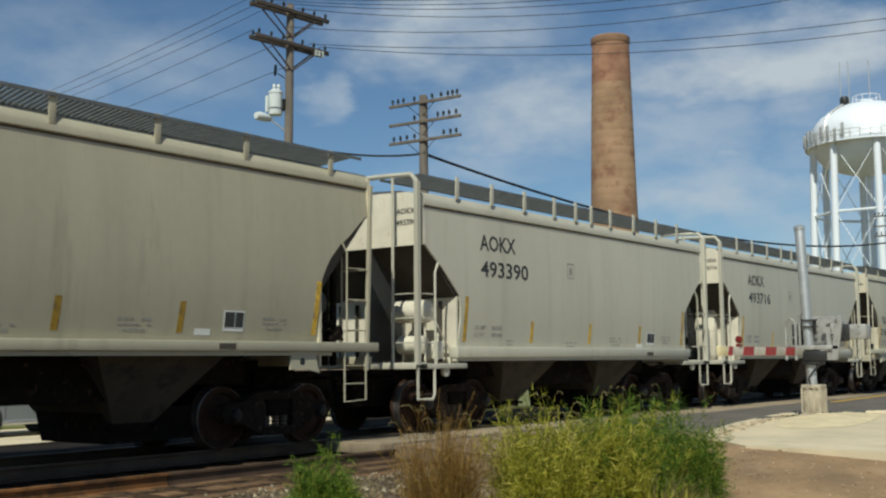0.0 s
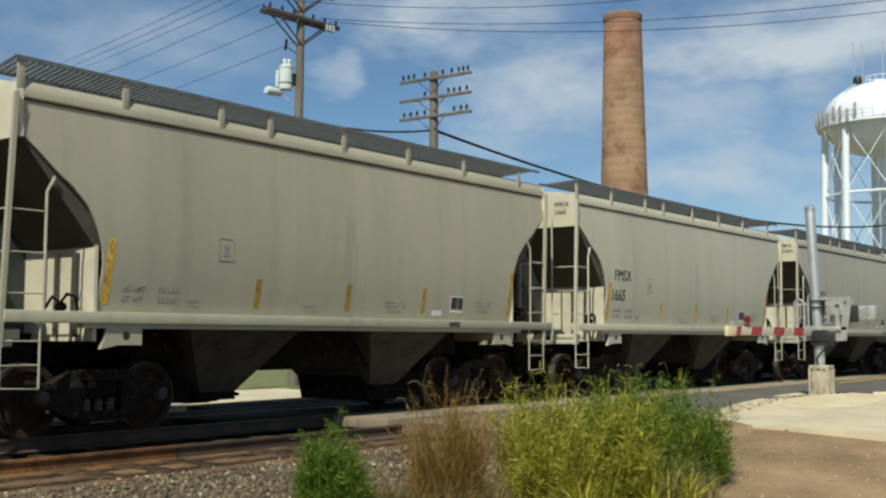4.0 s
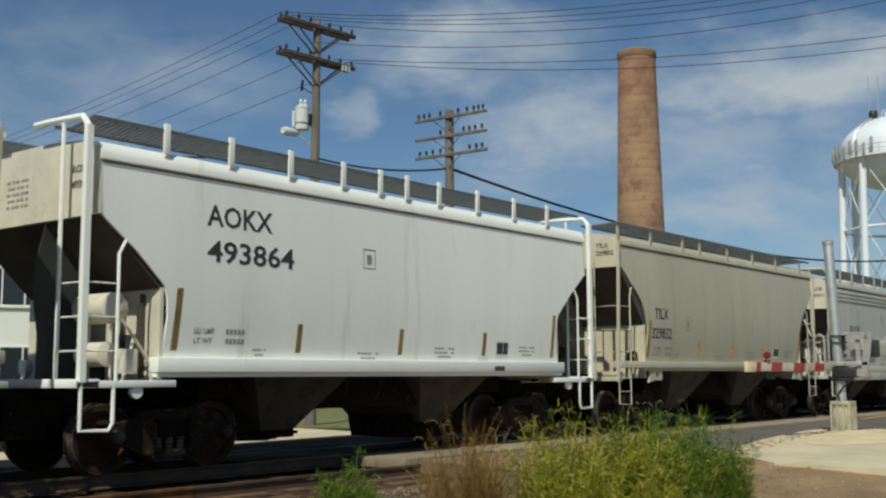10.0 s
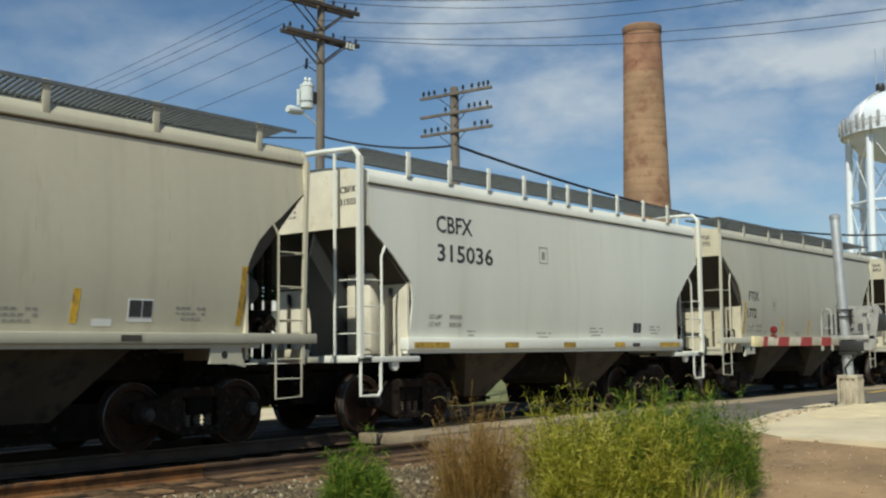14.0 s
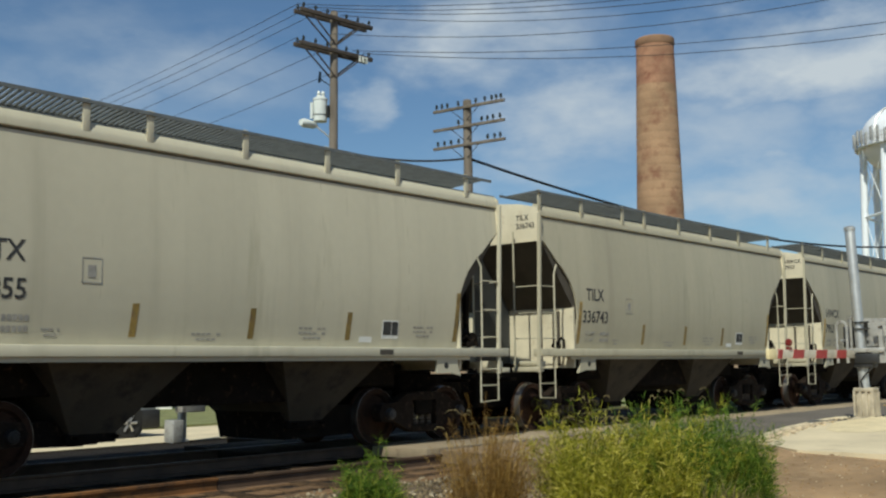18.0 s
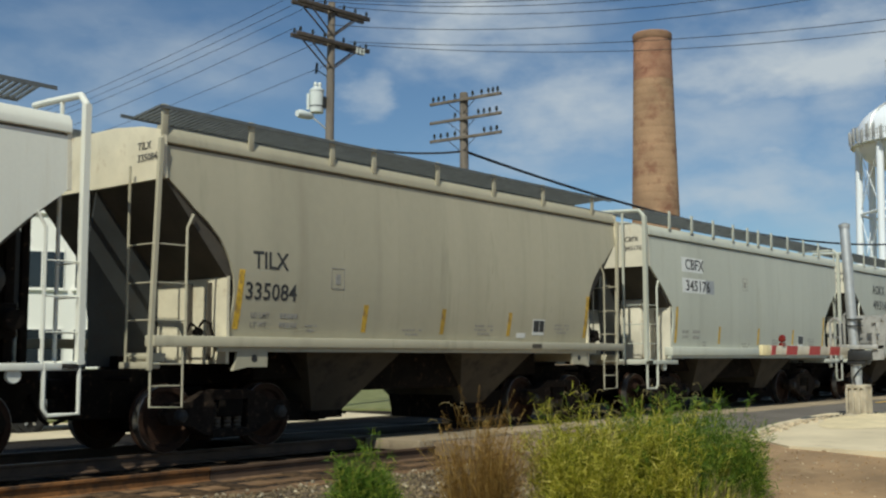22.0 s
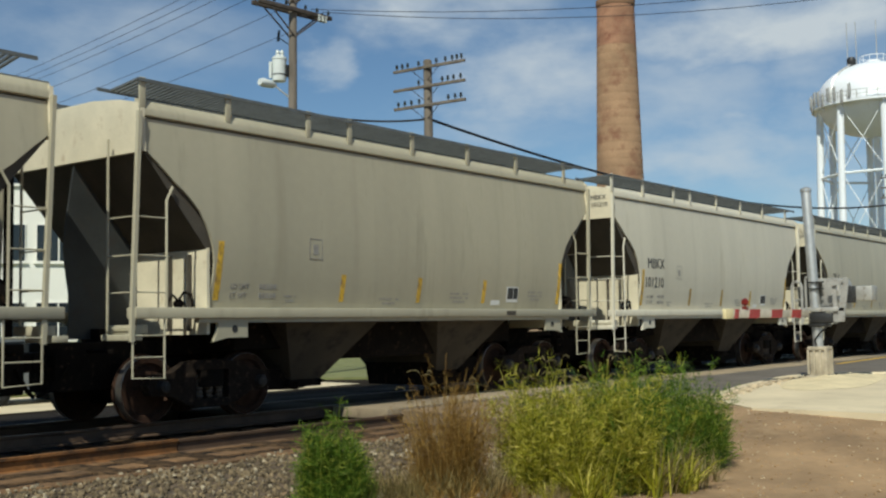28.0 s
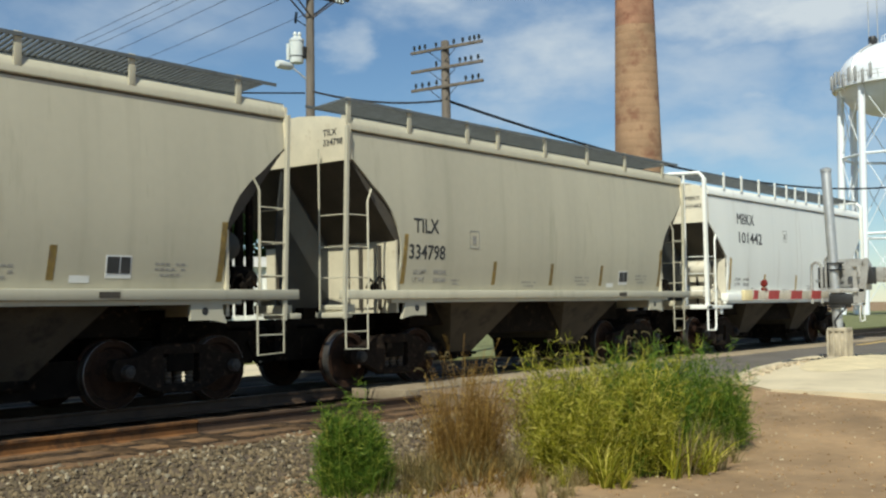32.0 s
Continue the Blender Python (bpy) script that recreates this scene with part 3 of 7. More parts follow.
CONSIST = [("a", "beige", "", ""), ("b", "grey", "AOKX", "493390"), ("b", "grey", "AOKX", "493716"), ("a", "sand", "TILX", "331481"), ("a", "sand", "TILX", "32880"),
           ("a", "beige", "", ""), ("a", "sand", "FMSX", "1665"), ("a", "drab", "MBKX", "101454"), ("b", "drab", "FMSX", "3539"), ("a", "beige", "TILX", "335104"),
           ("b", "white", "FTIX", "2251"), ("a", "sand", "FTIX", "1537"), ("b", "white", "AOKX", "493864"), ("a", "sand", "TILX", "329832"), ("b", "chalk", "FLOX", "983311"),
           ("a", "beige", "TILX", "334699"), ("a", "sand", "FTIX", "1235"), ("b", "pale", "CBFX", "315036"), ("a", "grey", "FTIX", "1772"), ("a", "grey", "NAHX", "328433"),
           ("a", "beige", "", ""), ("a", "sand", "FCTX", "805855"), ("a", "beige", "TILX", "336743"), ("a", "beige", "HWCX", "7953"), ("a", "sand", "FTIX", "1613"),
           ("b", "pale", "CBFX", "315300"), ("a", "beige", "TILX", "335084"), ("b", "mist", "CBFX", "345176"), ("b", "mist", "AOKX", "493167"), ("a", "beige", "TILX", "337528"),
           ("b", "white", "AOKX", "493961"), ("a", "sand", "FMSX", "1607"), ("a", "beige", "TILX", "331991"), ("a", "beige", "", ""), ("a", "light", "MBKX", "101210"),
           ("a", "sand", "TILX", "337486"), ("a", "beige", "TILX", "337676"), ("a", "sand", "FTIX", "1450"), ("a", "sand", "TILX", "334798"), ("b", "white", "MBKX", "101442")]


TEXTS = {}
SIZES = {"a": (0.245, 0.94, 0.96), "b": (0.30, 0.99, 1.30)}      # letter height, squeeze of the mark, squeeze of the number


def letter_size(kind, number):
    if number == "345176":
        return 0.255, 1.10, 1.20
    return (0.26, 1.10, 1.15) if number == "983311" else SIZES[kind]


for kind, paint, mark, number in CONSIST:
    height, wide, wide_no = letter_size(kind, number)
    for words, sq in ((mark, wide), (number, wide_no)):
        for h, q in ((height, sq), (0.105, 1.0)):
            if words and (words, h, q) not in TEXTS:
                TEXTS[words, h, q] = text_mesh(words, h, 0.0015, q, 0.0 if "M" in words else h * 0.020)
                if "M" in words:
                    # a second stroke makes the letters heavier
                    bm = bmesh.new()
                    bm.from_mesh(TEXTS[words, h, q])
                    extra = bmesh.ops.duplicate(bm, geom=bm.verts[:] + bm.edges[:] + bm.faces[:])["geom"]
                    bmesh.ops.translate(bm, verts=[v for v in extra if isinstance(v, bmesh.types.BMVert)], vec=(h * 0.040, -0.0008, 0))
                    bm.to_mesh(TEXTS[words, h, q])
                    bm.free()
for words in ("LD LMT", "LT WT"):
    TEXTS[words, 0.075, 1.0] = text_mesh(words, 0.075, 0.0015, 1.0, 0.0015)
TEXTS["PO", 1.25, 0.9] = text_mesh("PO", 1.25, 0.02, 0.9, 0.0)


def smooth(a, b, t):
    t = min(1.0, max(0.0, (t - a) / (b - a)))
    return t * t * (3 - 2 * t)


# ---- ground, road, track ----
TRAIN_Y = 13.29            # centre line of the train's track
SIDE_Y = -1.60             # near side of a car, in its own space


def ground_z(x, y):
    low = -0.50 + 0.06 * smooth(2.0, 6.5, y) + 0.42 * smooth(10.5, 16.5, x + 0.3 * (y - 5))
    z = low + (-0.36 - low) * smooth(7.2, 9.4, y)
    z -= 0.5 * smooth(14.0, 16.9, y)
    return z + 0.03 * noise.noise(Vector((x * 0.7, y * 0.7, 0))) * (1 - smooth(13, 17, x))


def sheet(name, xs, ys, height, mat, label, category):
    s = Shape()
    nx, ny = len(xs), len(ys)
    s.add([(x, y, height(x, y)) for x in xs for y in ys],
          [(i * ny + j, (i + 1) * ny + j, (i + 1) * ny + j + 1, i * ny + j + 1) for i in range(nx - 1) for j in range(ny - 1)])
    ob = new(name, s.mesh(name, mat))
    return tagged(ob, label, category, kind="structure")


def steps(*runs):
    out = []
    for a, b, n in runs:
        out += [a + (b - a) * i / n for i in range(n)]
    return out + [runs[-1][1]]


ground = sheet("ground", steps((-2500, -60, 6), (-60, -4, 10), (-4, 20, 80), (20, 60, 20), (60, 3000, 8)),
               steps((-2500, -40, 6), (-40, 0, 8), (0, 11, 44), (11, 19, 8), (19, 40, 7), (40, 3000, 8)),
               ground_z, M["dirt"], "dry brown dirt ground beside the railway", "ground")


def ballast_z(x, y):
    z = -0.24 - 0.26 * (1 - smooth(6.9, 9.7, y)) + 0.10 * smooth(15.2, 16.8, y)
    rough = 1 - 0.9 * smooth(9.3, 9.7, y)
    return z + rough * (0.025 * noise.noise(Vector((x * 3, y * 3, 1.0))) + 0.012 * noise.noise(Vector((x * 9, y * 9, 2.0))))


BALLAST_X = steps((-60, -6, 20), (-6, 14.2, 120), (14.2, 14.4, 1))
ballast = sheet("ballast_bed", BALLAST_X, steps((6.2, 9.72, 27)),
                lambda x, y: ballast_z(x, y) if y > 6.3 else ground_z(x, y) - 0.06, M["ballast"], "coarse grey-brown ballast shoulder beside the tracks", "ballast")
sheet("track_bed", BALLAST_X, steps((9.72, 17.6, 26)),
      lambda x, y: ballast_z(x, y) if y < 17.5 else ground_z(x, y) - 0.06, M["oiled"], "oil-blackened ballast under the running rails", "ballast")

apron = solid("gravel_apron", Shape().prism([(12.6, 8.6), (16.2, 7.36), (18.6, 8.0), (17.6, 11.2), (13.4, 11.2)], "z", -0.6, -0.045), M["apron"],
              "tan packed gravel apron at the crossing edge", "ground", kind="structure")
road = solid("road", Shape().prism([(13.4, 11.2), (17.6, 11.2), (18.6, 8.07), (21.4, 8.60), (24.0, 8.92), (25.2, 8.62), (26.4, 7.42), (27.5, 5.7), (29.0, 2.0), (31.0, -6.0), (180, -40), (180, 16.4), (14.3, 16.4)], "z", -0.6, -0.035), M["asphalt"],
             "worn grey asphalt road at the level crossing", "road", kind="structure")
# Thin overlay: the shade under the train, painted as a near-black slab.
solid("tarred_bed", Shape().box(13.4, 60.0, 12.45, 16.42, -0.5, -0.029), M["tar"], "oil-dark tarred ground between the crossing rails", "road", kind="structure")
far_road = solid("street", Shape().prism([(-120, 22.9), (13, 22.9), (17, 23.05), (20, 23.3), (26.5, 23.9), (27.3, 28.4), (-120, 28.4)], "z", -0.9, -0.53), M["concrete"],
                 "pale sunlit concrete street beyond the tracks", "road", kind="structure")
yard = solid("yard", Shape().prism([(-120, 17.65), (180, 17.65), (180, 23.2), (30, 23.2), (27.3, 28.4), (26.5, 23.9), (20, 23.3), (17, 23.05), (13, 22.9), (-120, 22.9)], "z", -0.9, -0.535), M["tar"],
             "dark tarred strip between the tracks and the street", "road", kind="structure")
far_verge = solid("grass_verge", Shape().prism([(-160, 28.4), (27.3, 28.4), (30, 23.2), (200, 23.2), (200, 70), (-160, 70)], "z", -0.9, -0.46), M["grassbank"],
                  "dry green grass verge beyond the street", "grass", kind="structure")
island = solid("pavement", Shape().prism([(15.3, 4.0), (15.4, 5.4), (15.5, 6.3), (16.6, 7.3), (18.3, 7.92), (21.4, 8.52), (24.0, 8.84), (25.15, 8.54), (26.3, 7.38), (27.4, 5.66), (28.9, 2.0), (30.9, -6), (15.4, -6)], "z", -0.6, 0.0), M["concrete"],
               "pale concrete pavement beside the crossing", "pavement", kind="structure")
kerb = Shape()
kerb.tube([(16.5, 7.28, -0.01), (17.4, 7.62, 0.0), (18.3, 7.96, 0.0), (19.8, 8.28, 0.01), (21.4, 8.56, 0.0), (22.8, 8.74, 0.01), (24.0, 8.88, 0.0), (25.15, 8.58, 0.0), (26.3, 7.42, 0.0), (27.4, 5.70, 0.0)], 0.06, 6)
solid("kerb", kerb, M["concrete"], "rough broken concrete kerb edge along the asphalt", "kerb", kind="structure")


def rail_mesh(x0, x1, y, top, head, body, parent):
    prof = [(-0.075, -0.18), (0.075, -0.18), (0.075, -0.165), (0.012, -0.145), (0.012, -0.045), (0.036, -0.03), (0.036, -0.006),
            (-0.036, -0.006), (-0.036, -0.03), (-0.012, -0.045), (-0.012, -0.145), (-0.075, -0.165)]
    part("rail", Shape().prism([(y + a, top + b) for a, b in prof], "x", x0, x1), body, parent)
    part("rail_head", Shape().box(x0, x1, y - 0.034, y + 0.034, top - 0.006, top), head, parent)


train_track = thing("railway_track", pose(0, 0, 0), "dark steel running rails on timber ties under the train", "railway track", kind="structure")
for y in (TRAIN_Y - 0.75, TRAIN_Y + 0.75):
    rail_mesh(-60, 260, y, 0.0, M["railtop"], M["rail"], train_track)
loose_rail = thing("loose_rail", pose(0, 0, 0), "orange rusty guard rail lying along the tie ends", "rail")
rail_mesh(-60, 8.7, 10.86, -0.06, M["rust"], M["rust"], loose_rail)
rail_mesh(8.72, 13.0, 10.86, -0.065, M["rail"], M["rail"], loose_rail)

tie_mesh = Shape().box(-0.17, 0.17, -2.3, 2.3, -0.18, 0.0, 0.012).mesh("timber_tie", M["tie"])
rng = random.Random(4)
x = -3.155
while x < 13.2:
    part("timber_tie", tie_mesh, None, train_track, at=pose(x, 12.06 + rng.uniform(-0.06, 0.06), -0.215 + rng.uniform(-0.012, 0.008), 0, 0, rng.uniform(-1.5, 1.5)))
    x += 0.69
for y0, y1 in ((9.55, 9.86), (10.09, 10.37), (10.67, 10.80)):
    for i in range(9):
        part("edge_plank", Shape().box(-4.2 + 1.9 * i, -2.31 + 1.9 * i, y0 + rng.uniform(-0.02, 0.02), y1 + rng.uniform(-0.02, 0.02), -0.34, -0.218 + rng.uniform(-0.004, 0.004), 0.01), M["edgewood"], train_track, "dirt-brown plank along the tie ends")

crossing = thing("crossing_surface", pose(0, 0, 0), "worn concrete crossing panels between the rails", "level crossing", kind="structure")
panel_mesh = Shape().box(0.01, 2.42, 0.0, 1.0, -0.16, 0.0, 0.012).mesh("crossing_panel", M["panel"])
# Panels below the train, with its shade painted in as near-black.
dark_panel = Shape().box(0.01, 2.42, 0.0, 1.0, -0.16, 0.0, 0.012).mesh("crossing_panel", M["tarpanel"])
for y0, width, start, count in ((12.64, 1.32, 11.2, 12), (11.25, 1.16, 13.1, 11), (14.12, 1.1, 11.5, 11)):
    for i in range(count):
        part("crossing_panel", panel_mesh if y0 < 12 else dark_panel, None, crossing, "" if y0 < 12 else "oil-dark rubber panel", at=pose(start + 2.45 * i, y0, -0.014 + 0.008 * rng.random()) @ Matrix.Diagonal((1, width, 1, 1)))


# ---- hopper cars ----
HALF = 5.705


def curve_a():
    """End outline of the side sheet, rounded: (distance from the end, height)."""
    return [(0.0, 4.20), (0.0, 3.66), (0.25, 3.46), (0.50, 3.24), (0.71, 3.09), (0.92, 2.88), (1.02, 2.73), (1.10, 2.57), (1.17, 2.37), (1.19, 2.18), (1.19, 2.02), (1.15, 1.80), (1.12, 1.50)]


def curve_b():
    return [(0.0, 4.10), (0.0, 3.30), (0.10, 3.21), (0.54, 2.87), (1.00, 2.44), (1.05, 2.30), (1.07, 2.05), (1.00, 1.40)]


def curve_c():
    """Rounded outline of the hooped car with the pressed rails."""
    return [(0.0, 4.10), (0.0, 3.50), (0.10, 3.40), (0.36, 3.10), (0.58, 2.84), (0.76, 2.58), (0.90, 2.30), (0.98, 2.05), (1.0, 1.75), (0.98, 1.40)]


BULGE = {"a": 0.065, "b": 0.035}


def side_y(kind, z):
    """Half width of the gently bowed side at a height."""
    return 1.60 - BULGE[kind] * (2.0 if z < 2.7 else 1.0) * ((z - 2.7) / 1.3) ** 2


def tilt(kind, z0, z1):
    """Lean of the bowed side between two heights, in degrees."""
    return math.degrees(math.atan2(side_y(kind, z1) - side_y(kind, z0), z1 - z0))


def on_side(kind, x0, x1, z0, z1, lean=0.0, lift=0.003):
    """A thin plate that follows the bow of the near side."""
    s = Shape()
    n = 4
    v = []
    for i in range(n + 1):
        z = z0 + (z1 - z0) * i / n
        y, d = -side_y(kind, z) - lift, lean * i / n
        v += [(x0 + d, y, z), (x1 + d, y, z), (x0 + d, y + 0.003, z), (x1 + d, y + 0.003, z)]
    f = [(0, 1, 3, 2), (4 * n, 4 * n + 2, 4 * n + 3, 4 * n + 1)]
    for i in range(n):
        a, b = 4 * i, 4 * i + 4
        f += [(a, b, b + 1, a + 1), (a + 2, a + 3, b + 3, b + 2), (a, a + 2, b + 2, b), (a + 1, b + 1, b + 3, a + 3)]
    return s.add(v, f)


def bowed_sheet(kind, curve, sy, top):
    """Side sheet bowed outwards, cut to the end outline."""
    zs = sorted({round(z, 3) for _, z in curve if z < top} | {top} | {1.6 + 0.2 * i for i in range(13) if 1.6 + 0.2 * i < top - 0.05})
    line = sorted((z, u) for u, z in curve)

    def cut(z):
        for (za, ua), (zb, ub) in zip(line, line[1:]):
            if za <= z <= zb and zb > za:
                return ua + (ub - ua) * (z - za) / (zb - za)
        return line[-1][1]
    s = Shape()
    v = []
    for z in zs:
        x = HALF - cut(z)
        for d in (0.0, 0.035):
            v += [(-x, sy * (side_y(kind, z) - d), z), (x, sy * (side_y(kind, z) - d), z)]
    f = [(0, 1, 3, 2)]
    for i in range(len(zs) - 1):
        a, b = 4 * i, 4 * i + 4
        f += [(a, a + 1, b + 1, b), (a + 2, b + 2, b + 3, a + 3), (a, b, b + 2, a + 2), (a + 1, a + 3, b + 3, b + 1)]
    a = 4 * (len(zs) - 1)
    return s.add(v, f + [(a, a + 1, a + 3, a + 2)])


SKEW = 0.24        # slant of the grating's bars


def grating_mesh(x0, x1, y0, y1, z):
    s = Shape()
    n = int((x1 - 0.22 - x0) / 0.085)
    for i in range(n + 1):
        x = x0 + (x1 - 0.22 - x0) * i / n
        ya, yb = (y0, y1) if y0 < 0 else (y1, y0)
        s.add([(x + SKEW * abs(y - ya) + d, y, h) for y in (ya, yb) for d in (-0.019, 0.019) for h in (z - 0.03, z)],
              [(0, 1, 3, 2), (4, 6, 7, 5), (0, 4, 5, 1), (2, 3, 7, 6), (0, 2, 6, 4), (1, 5, 7, 3)])
    for j in range(2):
        y = y0 + (y1 - y0) * j
        s.box(x0, x1, y - 0.010, y + 0.010, z - 0.045, z + 0.002)
    return s


def truck_mesh_frame():
    """One cast side frame, seen from the side, with its spring window."""
    s = Shape()
    s.prism([(-1.12, 0.52), (-1.05, 0.66), (-0.72, 0.68), (-0.42, 0.82), (-0.30, 0.82), (-0.30, 0.22), (-0.42, 0.22), (-0.72, 0.36), (-1.05, 0.38)], "y", -0.09, 0.09)
    s.prism([(1.12, 0.52), (1.05, 0.66), (0.72, 0.68), (0.42, 0.82), (0.30, 0.82), (0.30, 0.22), (0.42, 0.22), (0.72, 0.36), (1.05, 0.38)], "y", -0.09, 0.09)
    s.box(-0.32, 0.32, -0.10, 0.10, 0.70, 0.84, 0.02).box(-0.34, 0.34, -0.11, 0.11, 0.18, 0.30, 0.02)
    return s


def spring_mesh():
    return Shape().turned([(r, 0.30 + 0.0275 * k) for k, r in enumerate((0.045, 0.065) * 7)], (0, 0, 0), n=10)


def wheel_mesh():
    return Shape().turned([(0.10, -0.07), (0.13, -0.05), (0.34, -0.01), (0.37, -0.065), (0.455, -0.07), (0.457, 0.06), (0.485, 0.075), (0.485, 0.10), (0.37, 0.10), (0.34, 0.04), (0.13, 0.05), (0.10, 0.08)], (0, 0, 0), "y", 28)


SHARED = {}


def shared(key, build, mat):
    if key not in SHARED:
        SHARED[key] = build().mesh(key[0] if isinstance(key, tuple) else key, mat)
    return SHARED[key]


def add_truck(car, x):
    """Two-axle truck: bolster with side frames, wheels and springs."""
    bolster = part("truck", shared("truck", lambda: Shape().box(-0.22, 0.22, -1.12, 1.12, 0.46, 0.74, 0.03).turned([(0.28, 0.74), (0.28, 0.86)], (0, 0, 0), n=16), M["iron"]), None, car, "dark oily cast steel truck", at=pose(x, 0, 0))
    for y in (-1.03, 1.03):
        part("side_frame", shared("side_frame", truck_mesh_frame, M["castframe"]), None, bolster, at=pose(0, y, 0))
        for dx in (-0.18, 0.0, 0.18):
            part("spring", shared("spring", spring_mesh, M["coil"]), None, bolster, at=pose(dx, y, 0))
        for dx in (-0.89, 0.89):
            part("bearing_cap", shared("bearing_cap", lambda: Shape().turned([(0.092, -0.10), (0.092, 0.02), (0.074, 0.05), (0.04, 0.055), (0.036, 0.068)], (0, 0, 0), "y", 16), M["cap"]), None, bolster, "grey bearing end cap",
                 at=pose(dx, y + math.copysign(0.13, y), 0.50, 0, 0, 0 if y > 0 else 180))
    for dx in (-0.89, 0.89):
        part("axle", shared("axle", lambda: Shape().rod((0, -1.05, 0), (0, 1.05, 0), 0.075, 12), M["iron"]), None, bolster, at=pose(dx, 0, 0.457))
        for y, turn in ((-0.765, 0), (0.765, 180)):
            part("wheel", shared("wheel", wheel_mesh, M["wheel"]), None, bolster, "rusty steel wheel", at=pose(dx, y, 0.457, 0, 0, turn))
            part("tread", shared("tread", lambda: Shape().turned([(0.455, -0.072), (0.460, -0.070), (0.460, 0.055), (0.455, 0.056)], (0, 0, 0), "y", 28, caps=False), M["tread"]), None, bolster, "shiny wheel rim", at=pose(dx, y, 0.457, 0, 0, turn))


def bay_shape():
    """One sloped hopper bay under the body."""
    s = Shape()
    top = [(-1.16, -1.46), (1.16, -1.46), (1.16, 1.46), (-1.16, 1.46)]
    low = [(-0.40, -0.80), (0.26, -0.80), (0.26, 0.80), (-0.40, 0.80)]
    v = [(x, y, 1.50) for x, y in top] + [(x, y, 0.46) for x, y in low]
    f = [(0, 1, 5, 4), (1, 2, 6, 5), (2, 3, 7, 6), (3, 0, 4, 7), (4, 5, 6, 7), (3, 2, 1, 0)]
    return s.add(v, f)


def gate_shape():
    return Shape().box(-0.44, 0.28, -0.80, 0.80, 0.34, 0.47, 0.015).box(-0.34, 0.20, -0.5, 0.5, 0.30, 0.35).rod((-0.34, -0.92, 0.42), (-0.34, 0.92, 0.42), 0.025).rod((0.22, -0.92, 0.42), (0.22, 0.92, 0.42), 0.025)


